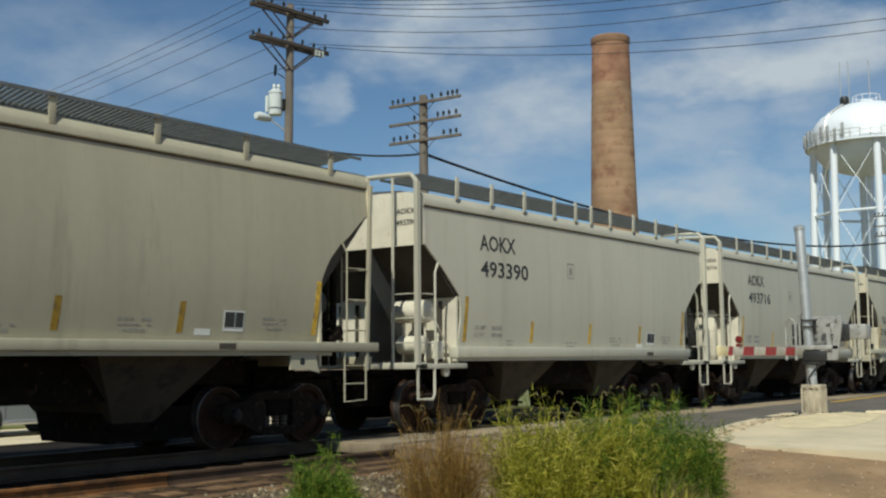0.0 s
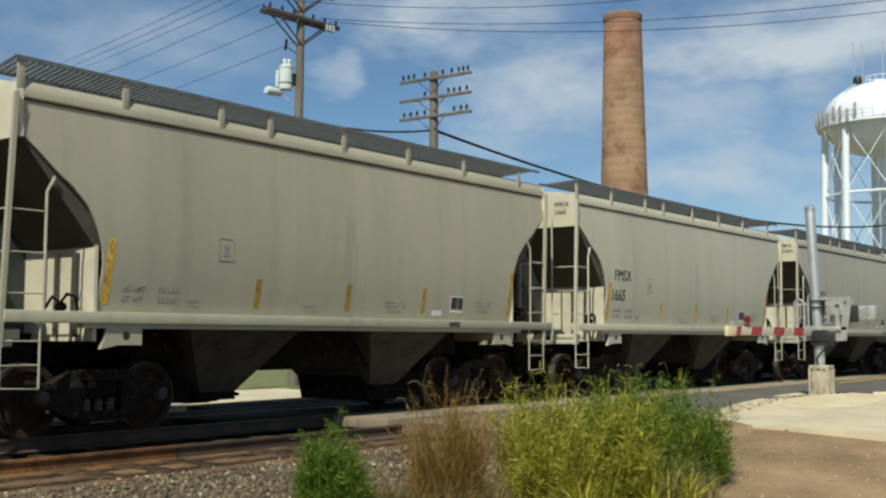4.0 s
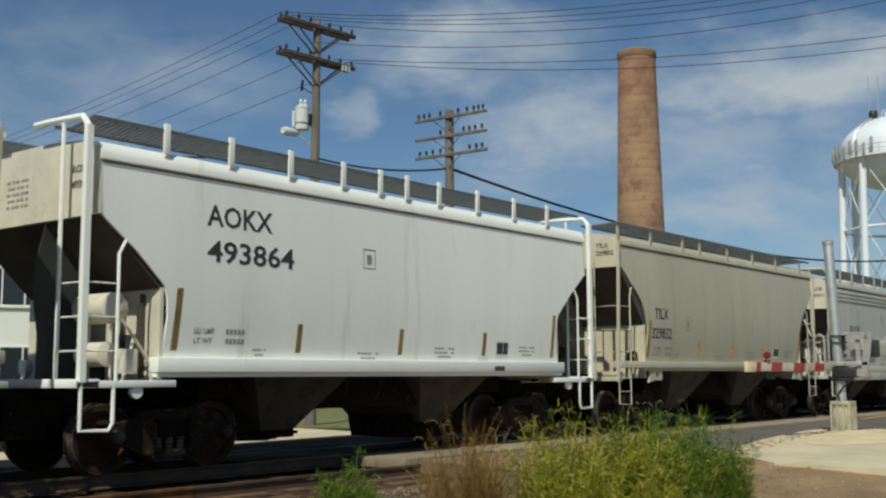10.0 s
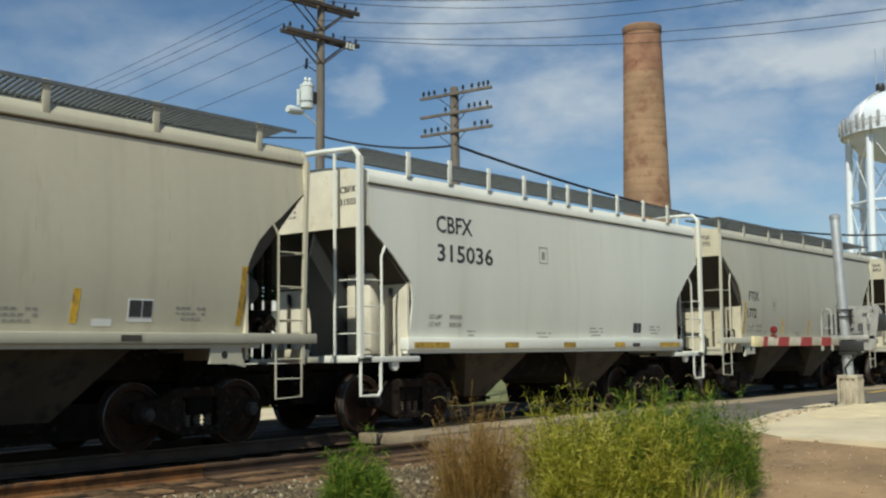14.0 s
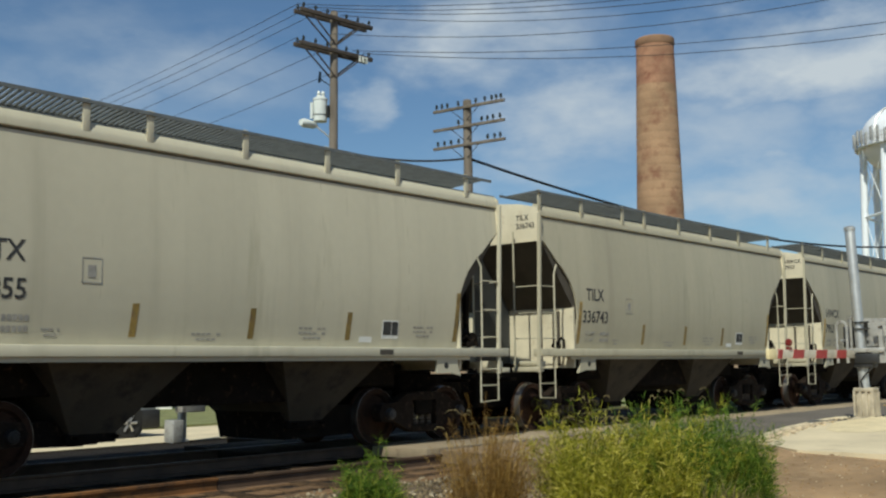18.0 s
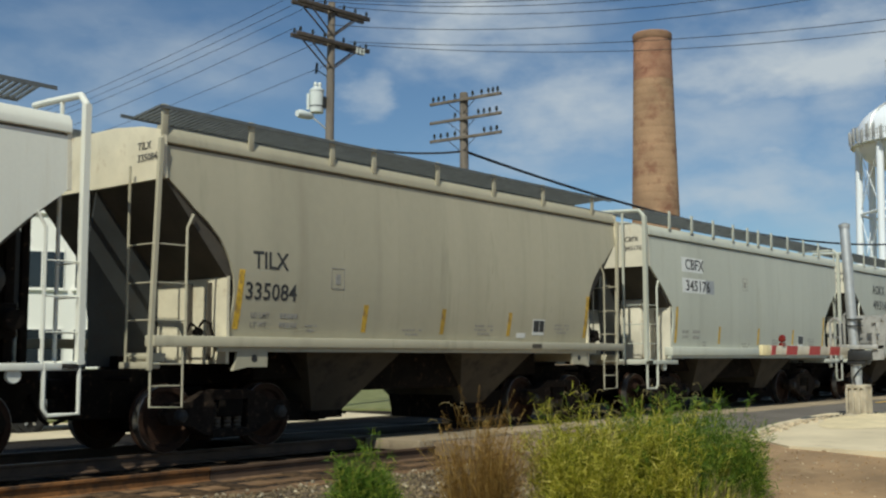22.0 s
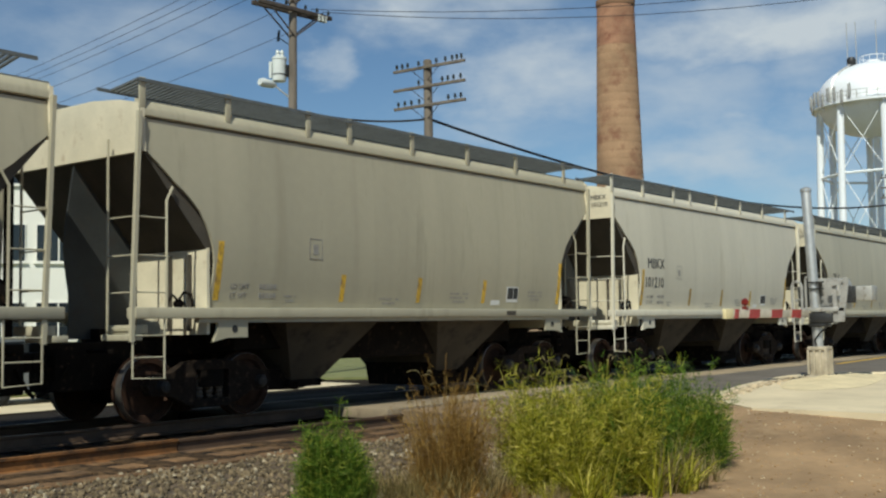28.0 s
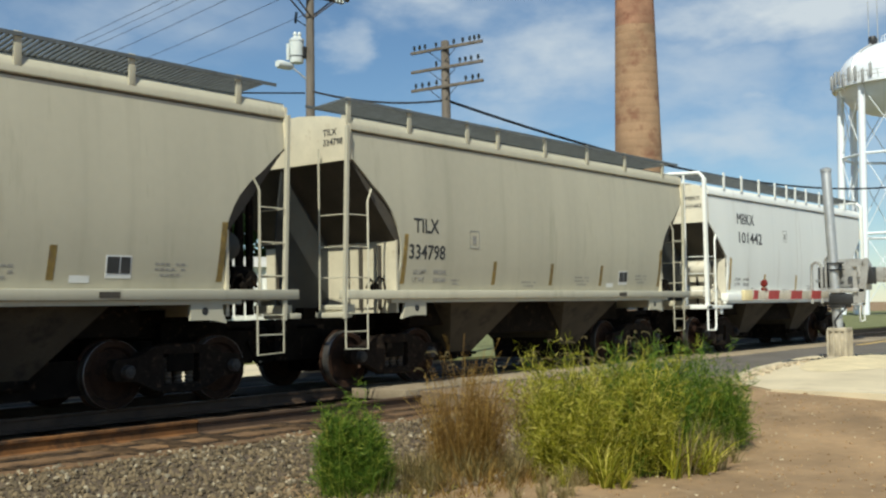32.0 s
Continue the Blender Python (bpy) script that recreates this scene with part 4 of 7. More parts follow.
def add_ladder(car, kind, sx, sy, mat, key):
    """Corner ladder: a stout corner post with end and side rungs, thin posts and a stirrup below."""
    a = kind == "a"
    e, w = sx * (HALF + ((0.14 if sx < 0 else -0.05) if a else 0.20)), sy * 1.60
    i, q = sx * (HALF - ((0.36 if sx < 0 else 0.56) if a else 0.29)), sy * (1.02 if a else 1.05)
    low = 1.12 if a else 1.2

    def corner():
        s = Shape()
        if a:
            # the post leans a little along the car
            return s.prism([(e - 0.05 - 0.028, low), (e - 0.05 + 0.028, low), (e + 0.06 + 0.028, 4.12), (e + 0.06 - 0.028, 4.12)], "y", *sorted((w - 0.028, w + 0.028)))
        s.box(e - 0.042, e + 0.042, *sorted((w - 0.042, w + 0.042)), low, 4.36)
        s.tube([(e, w, 4.30), (e, w - sy * 0.03, 4.38), (e, w - sy * 0.13, 4.49), (e, w - sy * 0.9, 4.52), (e, w - sy * 1.2, 4.52)], 0.045, 8)
        return s
    ladder = part("ladder", shared(key("ladder%d%d" % (sx, sy)), corner, mat), None, car)
    if sy > 0:
        return
    part("ladder_post", shared(key("end_post%d" % sx), lambda: Shape().rod((e, q, 1.18), (e, q, 3.80 if a else 4.50), 0.018 if a else 0.028, 6), mat), None, ladder)
    top = 2.98 if a else 2.80
    part("ladder_post", shared(key("side_post%d" % sx), lambda: Shape().tube([(i, w, 1.55 if a else 1.2), (i, w, top), (i - sx * 0.11, w * 0.99, top + 0.19)], 0.018 if a else 0.022, 6), mat), None, ladder)
    for z in ((2.74, 2.24, 1.76, 1.30) if a else (2.42, 2.00, 1.58)):
        part("rung", shared(key("end_rung%d" % sx), lambda: Shape().rod((e, w, 0), (e, q, 0), 0.0105, 6), mat), None, ladder, at=pose(0, 0, z))
        if z > 1.4:
            part("rung", shared(key("side_rung%d" % sx), lambda: Shape().rod((e, w, 0), (i, w, 0), 0.0105, 6), mat), None, ladder, at=pose(0, 0, z))
    if a:
        f, g = (-HALF - 0.18, -HALF + 0.32) if sx < 0 else (HALF - 0.12, HALF - 0.62)
        step = part("stirrup_step", shared(key("step%d" % sx), lambda: Shape().tube([(f, w - 0.01, 1.42), (f, w - 0.01, 0.66), (g, w - 0.01, 0.64), (g, w - 0.01, 1.42)], 0.015, 6), mat), None, car)
        part("end_step", shared(key("end_step%d" % sx), lambda: Shape().box(*sorted((sx * (HALF + 0.02), sx * (HALF + 0.24))), -1.60, -1.02, 1.14, 1.22, 0.01).box(*sorted((sx * (HALF - 0.10), sx * (HALF + 0.10))), -1.55, -0.95, 1.22, 1.34, 0.01), mat), None, car, "pale end step plate")
        part("brake_hose", shared(("brake_hose", sx), lambda: Shape().tube([(sx * (HALF - 0.95), -1.42, 1.58), (sx * (HALF - 0.90), -1.44, 1.74), (sx * (HALF - 0.78), -1.44, 1.78), (sx * (HALF - 0.68), -1.44, 1.66), (sx * (HALF - 0.58), -1.44, 1.74), (sx * (HALF - 0.48), -1.44, 1.60)], 0.022, 6).turned([(0.05, -0.06), (0.07, 0), (0.05, 0.06)], (sx * (HALF - 0.72), -1.40, 1.62), "y", 10), M["iron"]), None, car, "dark brake pipe and cock")
        for z in (0.92, 1.20):
            part("rung", shared(key("step_rung%d" % sx), lambda: Shape().rod((f, w - 0.01, 0), (g, w - 0.01, 0), 0.011, 6), mat), None, step, at=pose(0, 0, z))
    else:
        f, g = e, sx * (HALF - 0.26)
        part("stirrup_step", shared(key("step%d" % sx), lambda: Shape().tube([(f, w, 1.22), (f, w, 0.62), (g + sx * 0.06, w, 0.61), (g, w, 0.70), (g, w, 1.22)], 0.026, 6), mat), None, car)


def platform_b(sx):
    s = Shape()
    s.box(*sorted((sx * (HALF + 0.28), sx * (HALF - 0.05))), -1.62, 1.62, 1.13, 1.24, 0.01)
    for sy in (-1, 1):
        s.box(*sorted((sx * (HALF + 0.28), sx * (HALF - 1.2))), *sorted((sy * 1.62, sy * 1.50)), 1.13, 1.22, 0.01)
        s.turned([(0.09, -0.03), (0.09, 0.03)], (sx * (HALF - 0.62), sy * 1.56, 1.08), "y", 12)
    return s


def bulkhead_shape(sx, u, top, bottom):
    """Upright panel across the car end with stiffening ribs."""
    s = Shape()
    x = sx * (HALF - u)
    s.box(*sorted((x, x - sx * 0.05)), -1.55, 1.55, bottom, top)
    return s


def centre_gear(sx):
    """Draft gear box, vertical stub and pipes at the middle of a car end."""
    s = Shape()
    s.box(*sorted((sx * (HALF + 0.45), sx * (HALF - 1.3))), -0.32, 0.32, 0.46, 1.12, 0.03)
    s.rod((sx * (HALF - 0.05), -0.9, 1.0), (sx * (HALF - 0.05), 0.9, 1.0), 0.03, 6)
    return s


def coupler_shape(sx):
    s = Shape()
    s.box(*sorted((sx * (HALF + 0.55), sx * HALF)), -0.09, 0.09, 0.78, 0.96, 0.02)
    s.box(*sorted((sx * (HALF + 0.67), sx * (HALF + 0.45))), -0.16, 0.14, 0.74, 1.0, 0.04)
    return s.tube([(sx * (HALF + 0.3), -0.35, 0.8), (sx * (HALF + 0.5), -0.30, 0.5), (sx * (HALF + 0.65), -0.2, 0.42)], 0.028, 6)


def brake_gear(sx, sy):
    """Brake cylinder and reservoir on the end platform."""
    s = Shape()
    x = sx * (HALF - 0.45)
    s.turned([(0.05, -0.42), (0.20, -0.36), (0.20, 0.30), (0.05, 0.36)], (x, sy * 0.95, 2.14), "y", 18)
    s.turned([(0.04, -0.30), (0.16, -0.26), (0.16, 0.26), (0.04, 0.30)], (x + sx * 0.05, sy * 1.0, 1.55), "y", 16)
    s.rod((x, sy * 0.75, 1.18), (x, sy * 0.75, 2.0), 0.025, 6).rod((x, sy * 1.25, 1.18), (x, sy * 1.25, 2.0), 0.025, 6)
    s.rod((x, sy * 1.45, 2.0), (sx * (HALF - 0.9), sy * 1.45, 1.45), 0.02, 6).rod((x, sy * 1.5, 1.2), (x - sx * 0.3, sy * 1.3, 1.75), 0.02, 6)
    return s.box(*sorted((x - sx * 0.25, x - sx * 0.02)), *sorted((sy * 1.48, sy * 1.25)), 1.3, 1.62, 0.02)


def build_car(kind, paint, label, m):
    """One covered hopper car; kind 'a' has rounded side sheets, kind 'b' straight ones and hoops."""
    car = thing("hopper_car", m, label, "freight car", "covered hopper cars of the train")
    curve = curve_a() if kind == "a" else curve_c() if paint == "chalk" else curve_b()
    key = lambda name: (name, kind, paint)
    low_b = 0.0 if kind == "a" else 0.11
    body = M[paint]
    endmat = M["cream"] if kind == "a" else M["ivory"]
    if kind == "a" and paint == "pale":
        endmat = M["cream"]
    for sy in (-1, 1):
        part("side_sheet", shared(key("side_sheet%d" % sy), lambda: bowed_sheet(kind, curve, sy, 4.045 - low_b), body), None, car)
        out = side_y(kind, 4.05 - low_b) + 0.034
        chord = [(out - 0.012, 4.075), (out, 4.09), (out, 4.16), (out - 0.015, 4.20), (out - 0.06, 4.29), (out - 0.09, 4.31), (1.40, 4.32), (1.40, 4.075)]
        part("top_chord", shared(key("top_chord%d" % sy), lambda: Shape().prism([(sy * y, z - low_b) for y, z in chord], "x", -HALF - 0.01, HALF + 0.01), body), None, car)
        # Recessed strip that paints in the top chord's cast shadow.
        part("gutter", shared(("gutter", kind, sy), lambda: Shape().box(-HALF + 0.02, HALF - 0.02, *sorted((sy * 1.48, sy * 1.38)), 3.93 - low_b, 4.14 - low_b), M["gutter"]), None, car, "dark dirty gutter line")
        s0, s1 = sorted((sy * 1.65, sy * 1.45))
        reach = 0.16 if kind == "a" else -0.88
        depth = 1.42 if kind == "a" else 1.32
        part("side_sill", shared(key("side_sill%d" % sy), lambda: Shape().box(-HALF - reach, HALF + reach, s0, s1, depth, depth + (0.145 if kind == "a" else 0.195), 0.015).box(-HALF + 0.9, HALF - 0.9, *sorted((sy * 1.60, sy * 1.5)), depth - 0.06, depth + 0.01), body), None, car)
        g0, g1 = sorted((sy * 1.58, sy * 0.68))
        board = part("running_board", shared(("running_board", kind, sy), lambda: grating_mesh(-HALF + (-0.08 if kind == "a" else -0.1), HALF - 0.2, g0, g1, 4.56 - 0.5 * low_b), M["grating"]), None, car, "dark steel grating walkway")
        board["kind"] = "stuff"
        for u in (0.0, 1.47, 3.07, 4.00, 5.58, 7.17, 8.75, 10.52) if kind == "a" else (0.98, 2.08, 3.21, 4.33, 5.19, 5.85, 6.70, 7.80, 8.94, 10.07):
            x = u - HALF
            part("bracket", shared(key("bracket"), lambda: Shape().box(-0.05, 0.05, -0.014, 0.014, 4.17, 4.58, 0.004), body), None, car, at=pose(x, sy * (out - 0.014), 0, 0, 0, 0 if sy < 0 else 180))
        for sx in (-1, 1):
            add_ladder(car, kind, sx, sy, body, key)
            if kind == "a":
                x = sx * (HALF - 1.52)
                part("bolster_web", shared(key("web%d%d" % (sx, sy)), lambda: Shape().prism([(x - 0.26 * sx * -1, 1.43), (x + 0.26 * sx * -1, 1.43), (x + 0.26 * sx * -1, 1.15), (x + 0.10 * sx, 1.15), (x + 0.36 * sx, 1.10), (x + 0.30 * sx, 1.23)], "y", *sorted((sy * 1.60, sy * 1.55))), body), None, car)
                part("lightening_hole", shared(("web_hole", sx, sy), lambda: Shape().turned([(0.055, 0), (0.055, 0.004)], (x - 0.02 * sx, sy * 1.603, 1.27), "y", 12), M["darkmetal"]), None, car)
    part("roof", shared(key("roof"), lambda: Shape().prism([(-1.46, 3.9), (1.46, 3.9), (1.46, 4.17 - low_b), (0.9, 4.32 - low_b), (0.4, 4.39 - low_b), (-0.4, 4.39 - low_b), (-0.9, 4.32 - low_b), (-1.46, 4.17 - low_b)], "x", -HALF + 0.02, HALF - 0.02), body), None, car)
    part("hatch", shared(key("hatch"), lambda: Shape().box(-HALF + 1.2, HALF - 1.2, -0.32, 0.32, 4.25, 4.48, 0.03), body), None, car)
    for sx in (-1, 1):
        top = [(-1.56, 4.24), (-1.1, 4.34), (-0.5, 4.40), (0.5, 4.40), (1.1, 4.34), (1.56, 4.24)] if kind == "a" else [(-1.56, 4.14), (-1.1, 4.26), (-0.5, 4.30), (0.5, 4.30), (1.1, 4.26), (1.56, 4.14)]
        low = 3.60 if kind == "a" else 3.28
        part("end_panel", shared(key("end_panel%d" % sx), lambda: Shape().prism(top + [(1.6, low), (-1.6, low)], "x", *sorted((sx * (HALF + 0.03), sx * (HALF - 0.03)))), endmat), None, car, "cream painted end panel")
        foot, foot_z = (1.08, 2.37) if kind == "a" else (0.97, 2.40)
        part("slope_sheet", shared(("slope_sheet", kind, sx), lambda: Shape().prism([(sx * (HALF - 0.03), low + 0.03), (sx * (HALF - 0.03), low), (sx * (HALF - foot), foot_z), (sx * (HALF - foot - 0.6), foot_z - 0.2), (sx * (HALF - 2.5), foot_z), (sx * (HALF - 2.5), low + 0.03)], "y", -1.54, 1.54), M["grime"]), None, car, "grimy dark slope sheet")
        part("bulkhead", shared(key("bulkhead%d" % sx), lambda: bulkhead_shape(sx, foot, foot_z + 0.02, 1.20), endmat), None, car, "cream ribbed end bulkhead")
        for y in (-1.22, -0.80, 0.80, 1.22):
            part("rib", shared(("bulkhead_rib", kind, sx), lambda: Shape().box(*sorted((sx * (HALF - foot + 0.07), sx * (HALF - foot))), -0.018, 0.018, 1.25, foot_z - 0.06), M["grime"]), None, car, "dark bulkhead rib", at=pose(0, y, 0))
        web_y = 0.0 if kind == "a" else -0.36
        web = [(-0.06, 1.16), (-0.04, 1.45), (-0.05, 1.8), (-0.10, 2.1), (-0.14, 2.4), (-0.10, 2.8), (0.02, low - 0.02), (foot + 0.02, foot_z - 0.02), (foot + 0.02, 1.16)]
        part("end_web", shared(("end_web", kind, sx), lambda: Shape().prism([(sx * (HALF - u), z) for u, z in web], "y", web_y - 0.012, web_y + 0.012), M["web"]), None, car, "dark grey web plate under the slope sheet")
        part("draft_gear", shared(("draft_gear", sx), lambda: centre_gear(sx), M["iron"]), None, car)
        part("coupler", shared(("coupler", sx), lambda: coupler_shape(sx), M["iron"]), None, car, "dark cast steel coupler")
        if kind == "b":
            part("end_platform", shared(key("platform%d" % sx), lambda: platform_b(sx), body), None, car)
        if sx > 0:
            rise = (low - foot_z) / foot
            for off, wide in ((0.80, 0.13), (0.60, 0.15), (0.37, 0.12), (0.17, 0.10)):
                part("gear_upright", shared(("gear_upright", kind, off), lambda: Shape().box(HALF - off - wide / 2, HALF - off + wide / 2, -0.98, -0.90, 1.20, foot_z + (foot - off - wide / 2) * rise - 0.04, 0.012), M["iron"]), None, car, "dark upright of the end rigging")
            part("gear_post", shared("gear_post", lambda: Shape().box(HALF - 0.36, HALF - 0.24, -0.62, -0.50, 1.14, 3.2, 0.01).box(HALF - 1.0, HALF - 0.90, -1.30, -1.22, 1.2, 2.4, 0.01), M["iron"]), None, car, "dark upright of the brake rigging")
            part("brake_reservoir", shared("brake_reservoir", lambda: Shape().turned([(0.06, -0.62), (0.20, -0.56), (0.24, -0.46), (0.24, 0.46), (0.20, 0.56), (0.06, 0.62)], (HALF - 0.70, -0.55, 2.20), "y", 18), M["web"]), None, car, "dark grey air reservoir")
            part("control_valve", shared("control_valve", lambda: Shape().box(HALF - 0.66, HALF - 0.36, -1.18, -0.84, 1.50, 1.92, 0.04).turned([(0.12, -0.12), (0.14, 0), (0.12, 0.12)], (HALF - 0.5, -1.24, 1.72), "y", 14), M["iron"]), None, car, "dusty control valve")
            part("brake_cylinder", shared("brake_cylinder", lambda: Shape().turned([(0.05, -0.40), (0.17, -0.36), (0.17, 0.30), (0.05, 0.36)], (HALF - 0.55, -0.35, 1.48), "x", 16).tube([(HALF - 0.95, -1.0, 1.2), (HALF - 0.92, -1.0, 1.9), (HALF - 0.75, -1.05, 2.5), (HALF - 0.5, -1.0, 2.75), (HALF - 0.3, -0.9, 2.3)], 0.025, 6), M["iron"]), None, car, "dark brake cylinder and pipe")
        if sx < 0 and kind == "b":
            def end_bars():
                sh = Shape()
                for r in range(5):
                    for k in range(5):
                        sh.box(-HALF - 0.034, -HALF - 0.031, 0.02 + 0.11 * k, 0.11 + 0.11 * k - 0.03 * ((k + r) % 2), 3.52 + 0.085 * r, 3.56 + 0.085 * r)
                return sh
            tagged(part("stencil_text", shared(("end_stencil", kind), end_bars, M["faded"]), None, car), kind="stuff")
            part("brake_gear", shared(key("brake_gear"), lambda: brake_gear(-1, -1), endmat), None, car)
        add_truck(car, sx * (HALF - 1.55))
    for x in (-1.90, 1.80):
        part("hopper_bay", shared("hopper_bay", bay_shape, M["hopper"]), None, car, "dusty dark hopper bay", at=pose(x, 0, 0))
        # Filler block added to keep the view below the bay dark.
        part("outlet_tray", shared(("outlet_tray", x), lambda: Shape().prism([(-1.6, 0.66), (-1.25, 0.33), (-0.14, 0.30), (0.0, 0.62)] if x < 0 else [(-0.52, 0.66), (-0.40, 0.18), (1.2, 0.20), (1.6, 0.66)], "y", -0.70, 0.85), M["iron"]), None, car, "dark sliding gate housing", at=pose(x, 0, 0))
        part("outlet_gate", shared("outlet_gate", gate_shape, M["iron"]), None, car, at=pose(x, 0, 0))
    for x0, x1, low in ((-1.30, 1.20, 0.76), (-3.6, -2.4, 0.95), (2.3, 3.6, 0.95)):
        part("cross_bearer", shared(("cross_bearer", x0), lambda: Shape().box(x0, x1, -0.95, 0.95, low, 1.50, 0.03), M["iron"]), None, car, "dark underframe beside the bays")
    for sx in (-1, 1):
        # Plain filler blocks, added to close off the bright street behind the trucks.
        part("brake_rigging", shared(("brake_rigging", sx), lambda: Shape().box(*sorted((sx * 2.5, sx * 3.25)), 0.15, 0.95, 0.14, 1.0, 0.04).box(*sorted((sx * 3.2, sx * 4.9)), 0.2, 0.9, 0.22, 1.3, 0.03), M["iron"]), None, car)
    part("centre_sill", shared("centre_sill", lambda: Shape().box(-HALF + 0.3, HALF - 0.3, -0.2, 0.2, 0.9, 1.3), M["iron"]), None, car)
    # reflectors, placards
    for u, h in () if paint == "pale" else ((1.25 if kind == "a" else 1.19, 0.82), (3.79 if kind == "a" else 3.42, 0.42), (5.70, 0.42), (7.6 if kind == "a" else 7.98, 0.42), (10.17 if kind == "a" else 10.2, 0.82)):
        part("reflector", shared(("reflector", kind, h), lambda: on_side(kind, -0.05, 0.05, 1.67 - 0.6 * low_b, 1.67 - 0.6 * low_b + h, 0.06 if h > 0.5 else 0.03), M["yellow"]), None, car, "faded yellow reflector strip", at=pose(u - HALF, 0, 0))
    for u in (1.95, 3.30, 5.15, 7.05, 8.95):
        part("weld_seam", shared(("weld_seam", kind, paint), lambda: on_side(kind, -0.008, 0.008, 1.58, 4.02 - low_b, lift=0.002), body), None, car, at=pose(u - HALF, 0, 0))
    part("jack_pad", shared(("jack_pad", kind), lambda: Shape().box(-0.15, 0.15, -1.656, -1.645, (1.42 if kind == "a" else 1.32) + 0.03, (1.42 if kind == "a" else 1.32) + 0.11), M["grime"]), None, car, "dark jacking pad", at=pose(8.35 - HALF, 0, 0))
    u = 8.55
    z = 1.70 - low_b
    part("placard", shared(("placard", kind), lambda: on_side(kind, -0.19, 0.19, z, z + 0.29), M["plate"]), None, car, at=pose(u - HALF, 0, 0))
    part("data_panel", shared(("data_panel", kind), lambda: on_side(kind, -0.17, 0.01, z + 0.06, z + 0.27, lift=0.007), M["ink"]), None, car, at=pose(u - HALF, 0, 0))
    part("data_panel", shared(("data_panel_small", kind), lambda: on_side(kind, 0.03, 0.17, z + 0.06, z + 0.27, lift=0.007), M["ink"]), None, car, at=pose(u - HALF, 0, 0))
    part("data_panel", shared(("small_label", kind), lambda: on_side(kind, -0.14, 0.14, z - 0.06, z + 0.03), M["plate"]), None, car, at=pose(8.0 - HALF, 0, 0))
    part("stencil_box", shared("stencil_box", lambda: Shape().box(-0.14, 0.14, -0.003, 0, 0, 0.012).box(-0.14, 0.14, -0.003, 0, 0.30, 0.312).box(-0.14, -0.128, -0.003, 0, 0, 0.3).box(0.128, 0.14, -0.003, 0, 0, 0.3).box(-0.06, 0.05, -0.003, 0, 0.07, 0.22), M["faded"]), None, car,
         at=pose((3.17 if kind == "a" else 4.92) - HALF, -side_y(kind, 2.34 if kind == "a" else 3.0) - 0.002, 2.31 if kind == "a" else 2.95, tilt(kind, 2.34, 2.65) if kind == "a" else -0.5))
    for u0, z0, n, w in ((4.7, 1.64, 2, 0.5), (6.6, 1.68, 3, 0.55), (9.1, 1.74, 3, 0.5), (2.55, 1.66, 2, 0.25)):
        def bars(n=n, w=w):
            sh = Shape()
            for r in range(n):
                for k in range(6):
                    if (k + r) % 5:
                        sh.box(k * w / 6, k * w / 6 + w / 8, -0.003, 0, 0.07 * r, 0.07 * r + 0.03)
            return sh
        tagged(part("stencil_text", shared(("stencil_text", n, w), bars, M["faded"]), None, car, at=pose(u0 - HALF, -side_y(kind, z0 - low_b) - 0.001, z0 - low_b, tilt(kind, z0, z0 + 0.2))), kind="stuff")
    return car


def mark_car(car, kind, mark, number):
    """Reporting marks on the near side and on the near end."""
    size, wide, wide_no = letter_size(kind, number)
    if kind == "a":
        zs, u = (2.53, 2.09), (1.39 if mark == "HWCX" else 1.50, 1.37)
        ex, ez, ey = -HALF - 0.035, (4.02, 3.86), -1.02
    else:
        zs, u = (3.31, 2.82), (1.68, 1.68)
        ex, ez, ey = -HALF - 0.035, (3.84, 3.64), -1.0
    if number == "983311":
        zs, u = (2.55, 2.12), (1.62, 1.62)
    if mark:
        for words, z, x, sq in ((mark, zs[0], u[0], wide), (number, zs[1], u[1], wide_no)):
            if not words:
                continue
            lettering(words, size, M["ink"], car, x - HALF, -side_y(kind, z) - 0.0035, z, sq, 0.0, tilt(kind, z, z + size))
        for words, z in zip((mark, number), ez):
            if not words:
                continue
            lettering(words, 0.105, M["ink"], car, ex, ey, z, 1.0, -90.0)
    z = 1.84 if kind == "a" else 1.84
    for k, words in enumerate(("LD LMT", "LT WT")):
        lettering(words, 0.075, M["faded"], car, 1.5 - HALF, -side_y(kind, z - 0.13 * k) - 0.003, z - 0.13 * k, 1.0, 0.0, tilt(kind, z - 0.13 * k, z - 0.13 * k + 0.08))
        tagged(part("stencil_text", shared("figures", figures, M["faded"]), None, car, at=pose(2.05 - HALF, -side_y(kind, z - 0.13 * k) - 0.001, z - 0.13 * k, tilt(kind, z - 0.13 * k, z - 0.13 * k + 0.08))), kind="stuff")


def figures():
    sh = Shape()
    for k in range(5):
        sh.box(0.07 * k, 0.07 * k + 0.05, -0.003, 0, 0, 0.07)
    return sh


PITCH = 12.8377
# each car's small departure from an even spacing, in metres
LAG = [0.05, 0.05, 0.03, -0.01, -0.06, 0.05, 0.18, 0.2, 0.14, 0.1, 0.14, 0.02, 0.08, 0.01, -0.07, -0.09, -0.09, 0.0, -0.05, -0.12, -0.08, 0.01, 0.09, 0.02, 0.05, 0.07, 0.12, 0.17, 0.02, -0.12, -0.24, -0.32, -0.32, -0.23, 0.05, -0.10, 0.14, 0.17, 0.25, 0.29]


def travelled(t):
    return 14.7731 * t + 0.004365 * t * t


def car_pose(k, t):
    return pose(2.038 + PITCH * k - LAG[k] - travelled(t) + HALF, TRAIN_Y, 0.0)


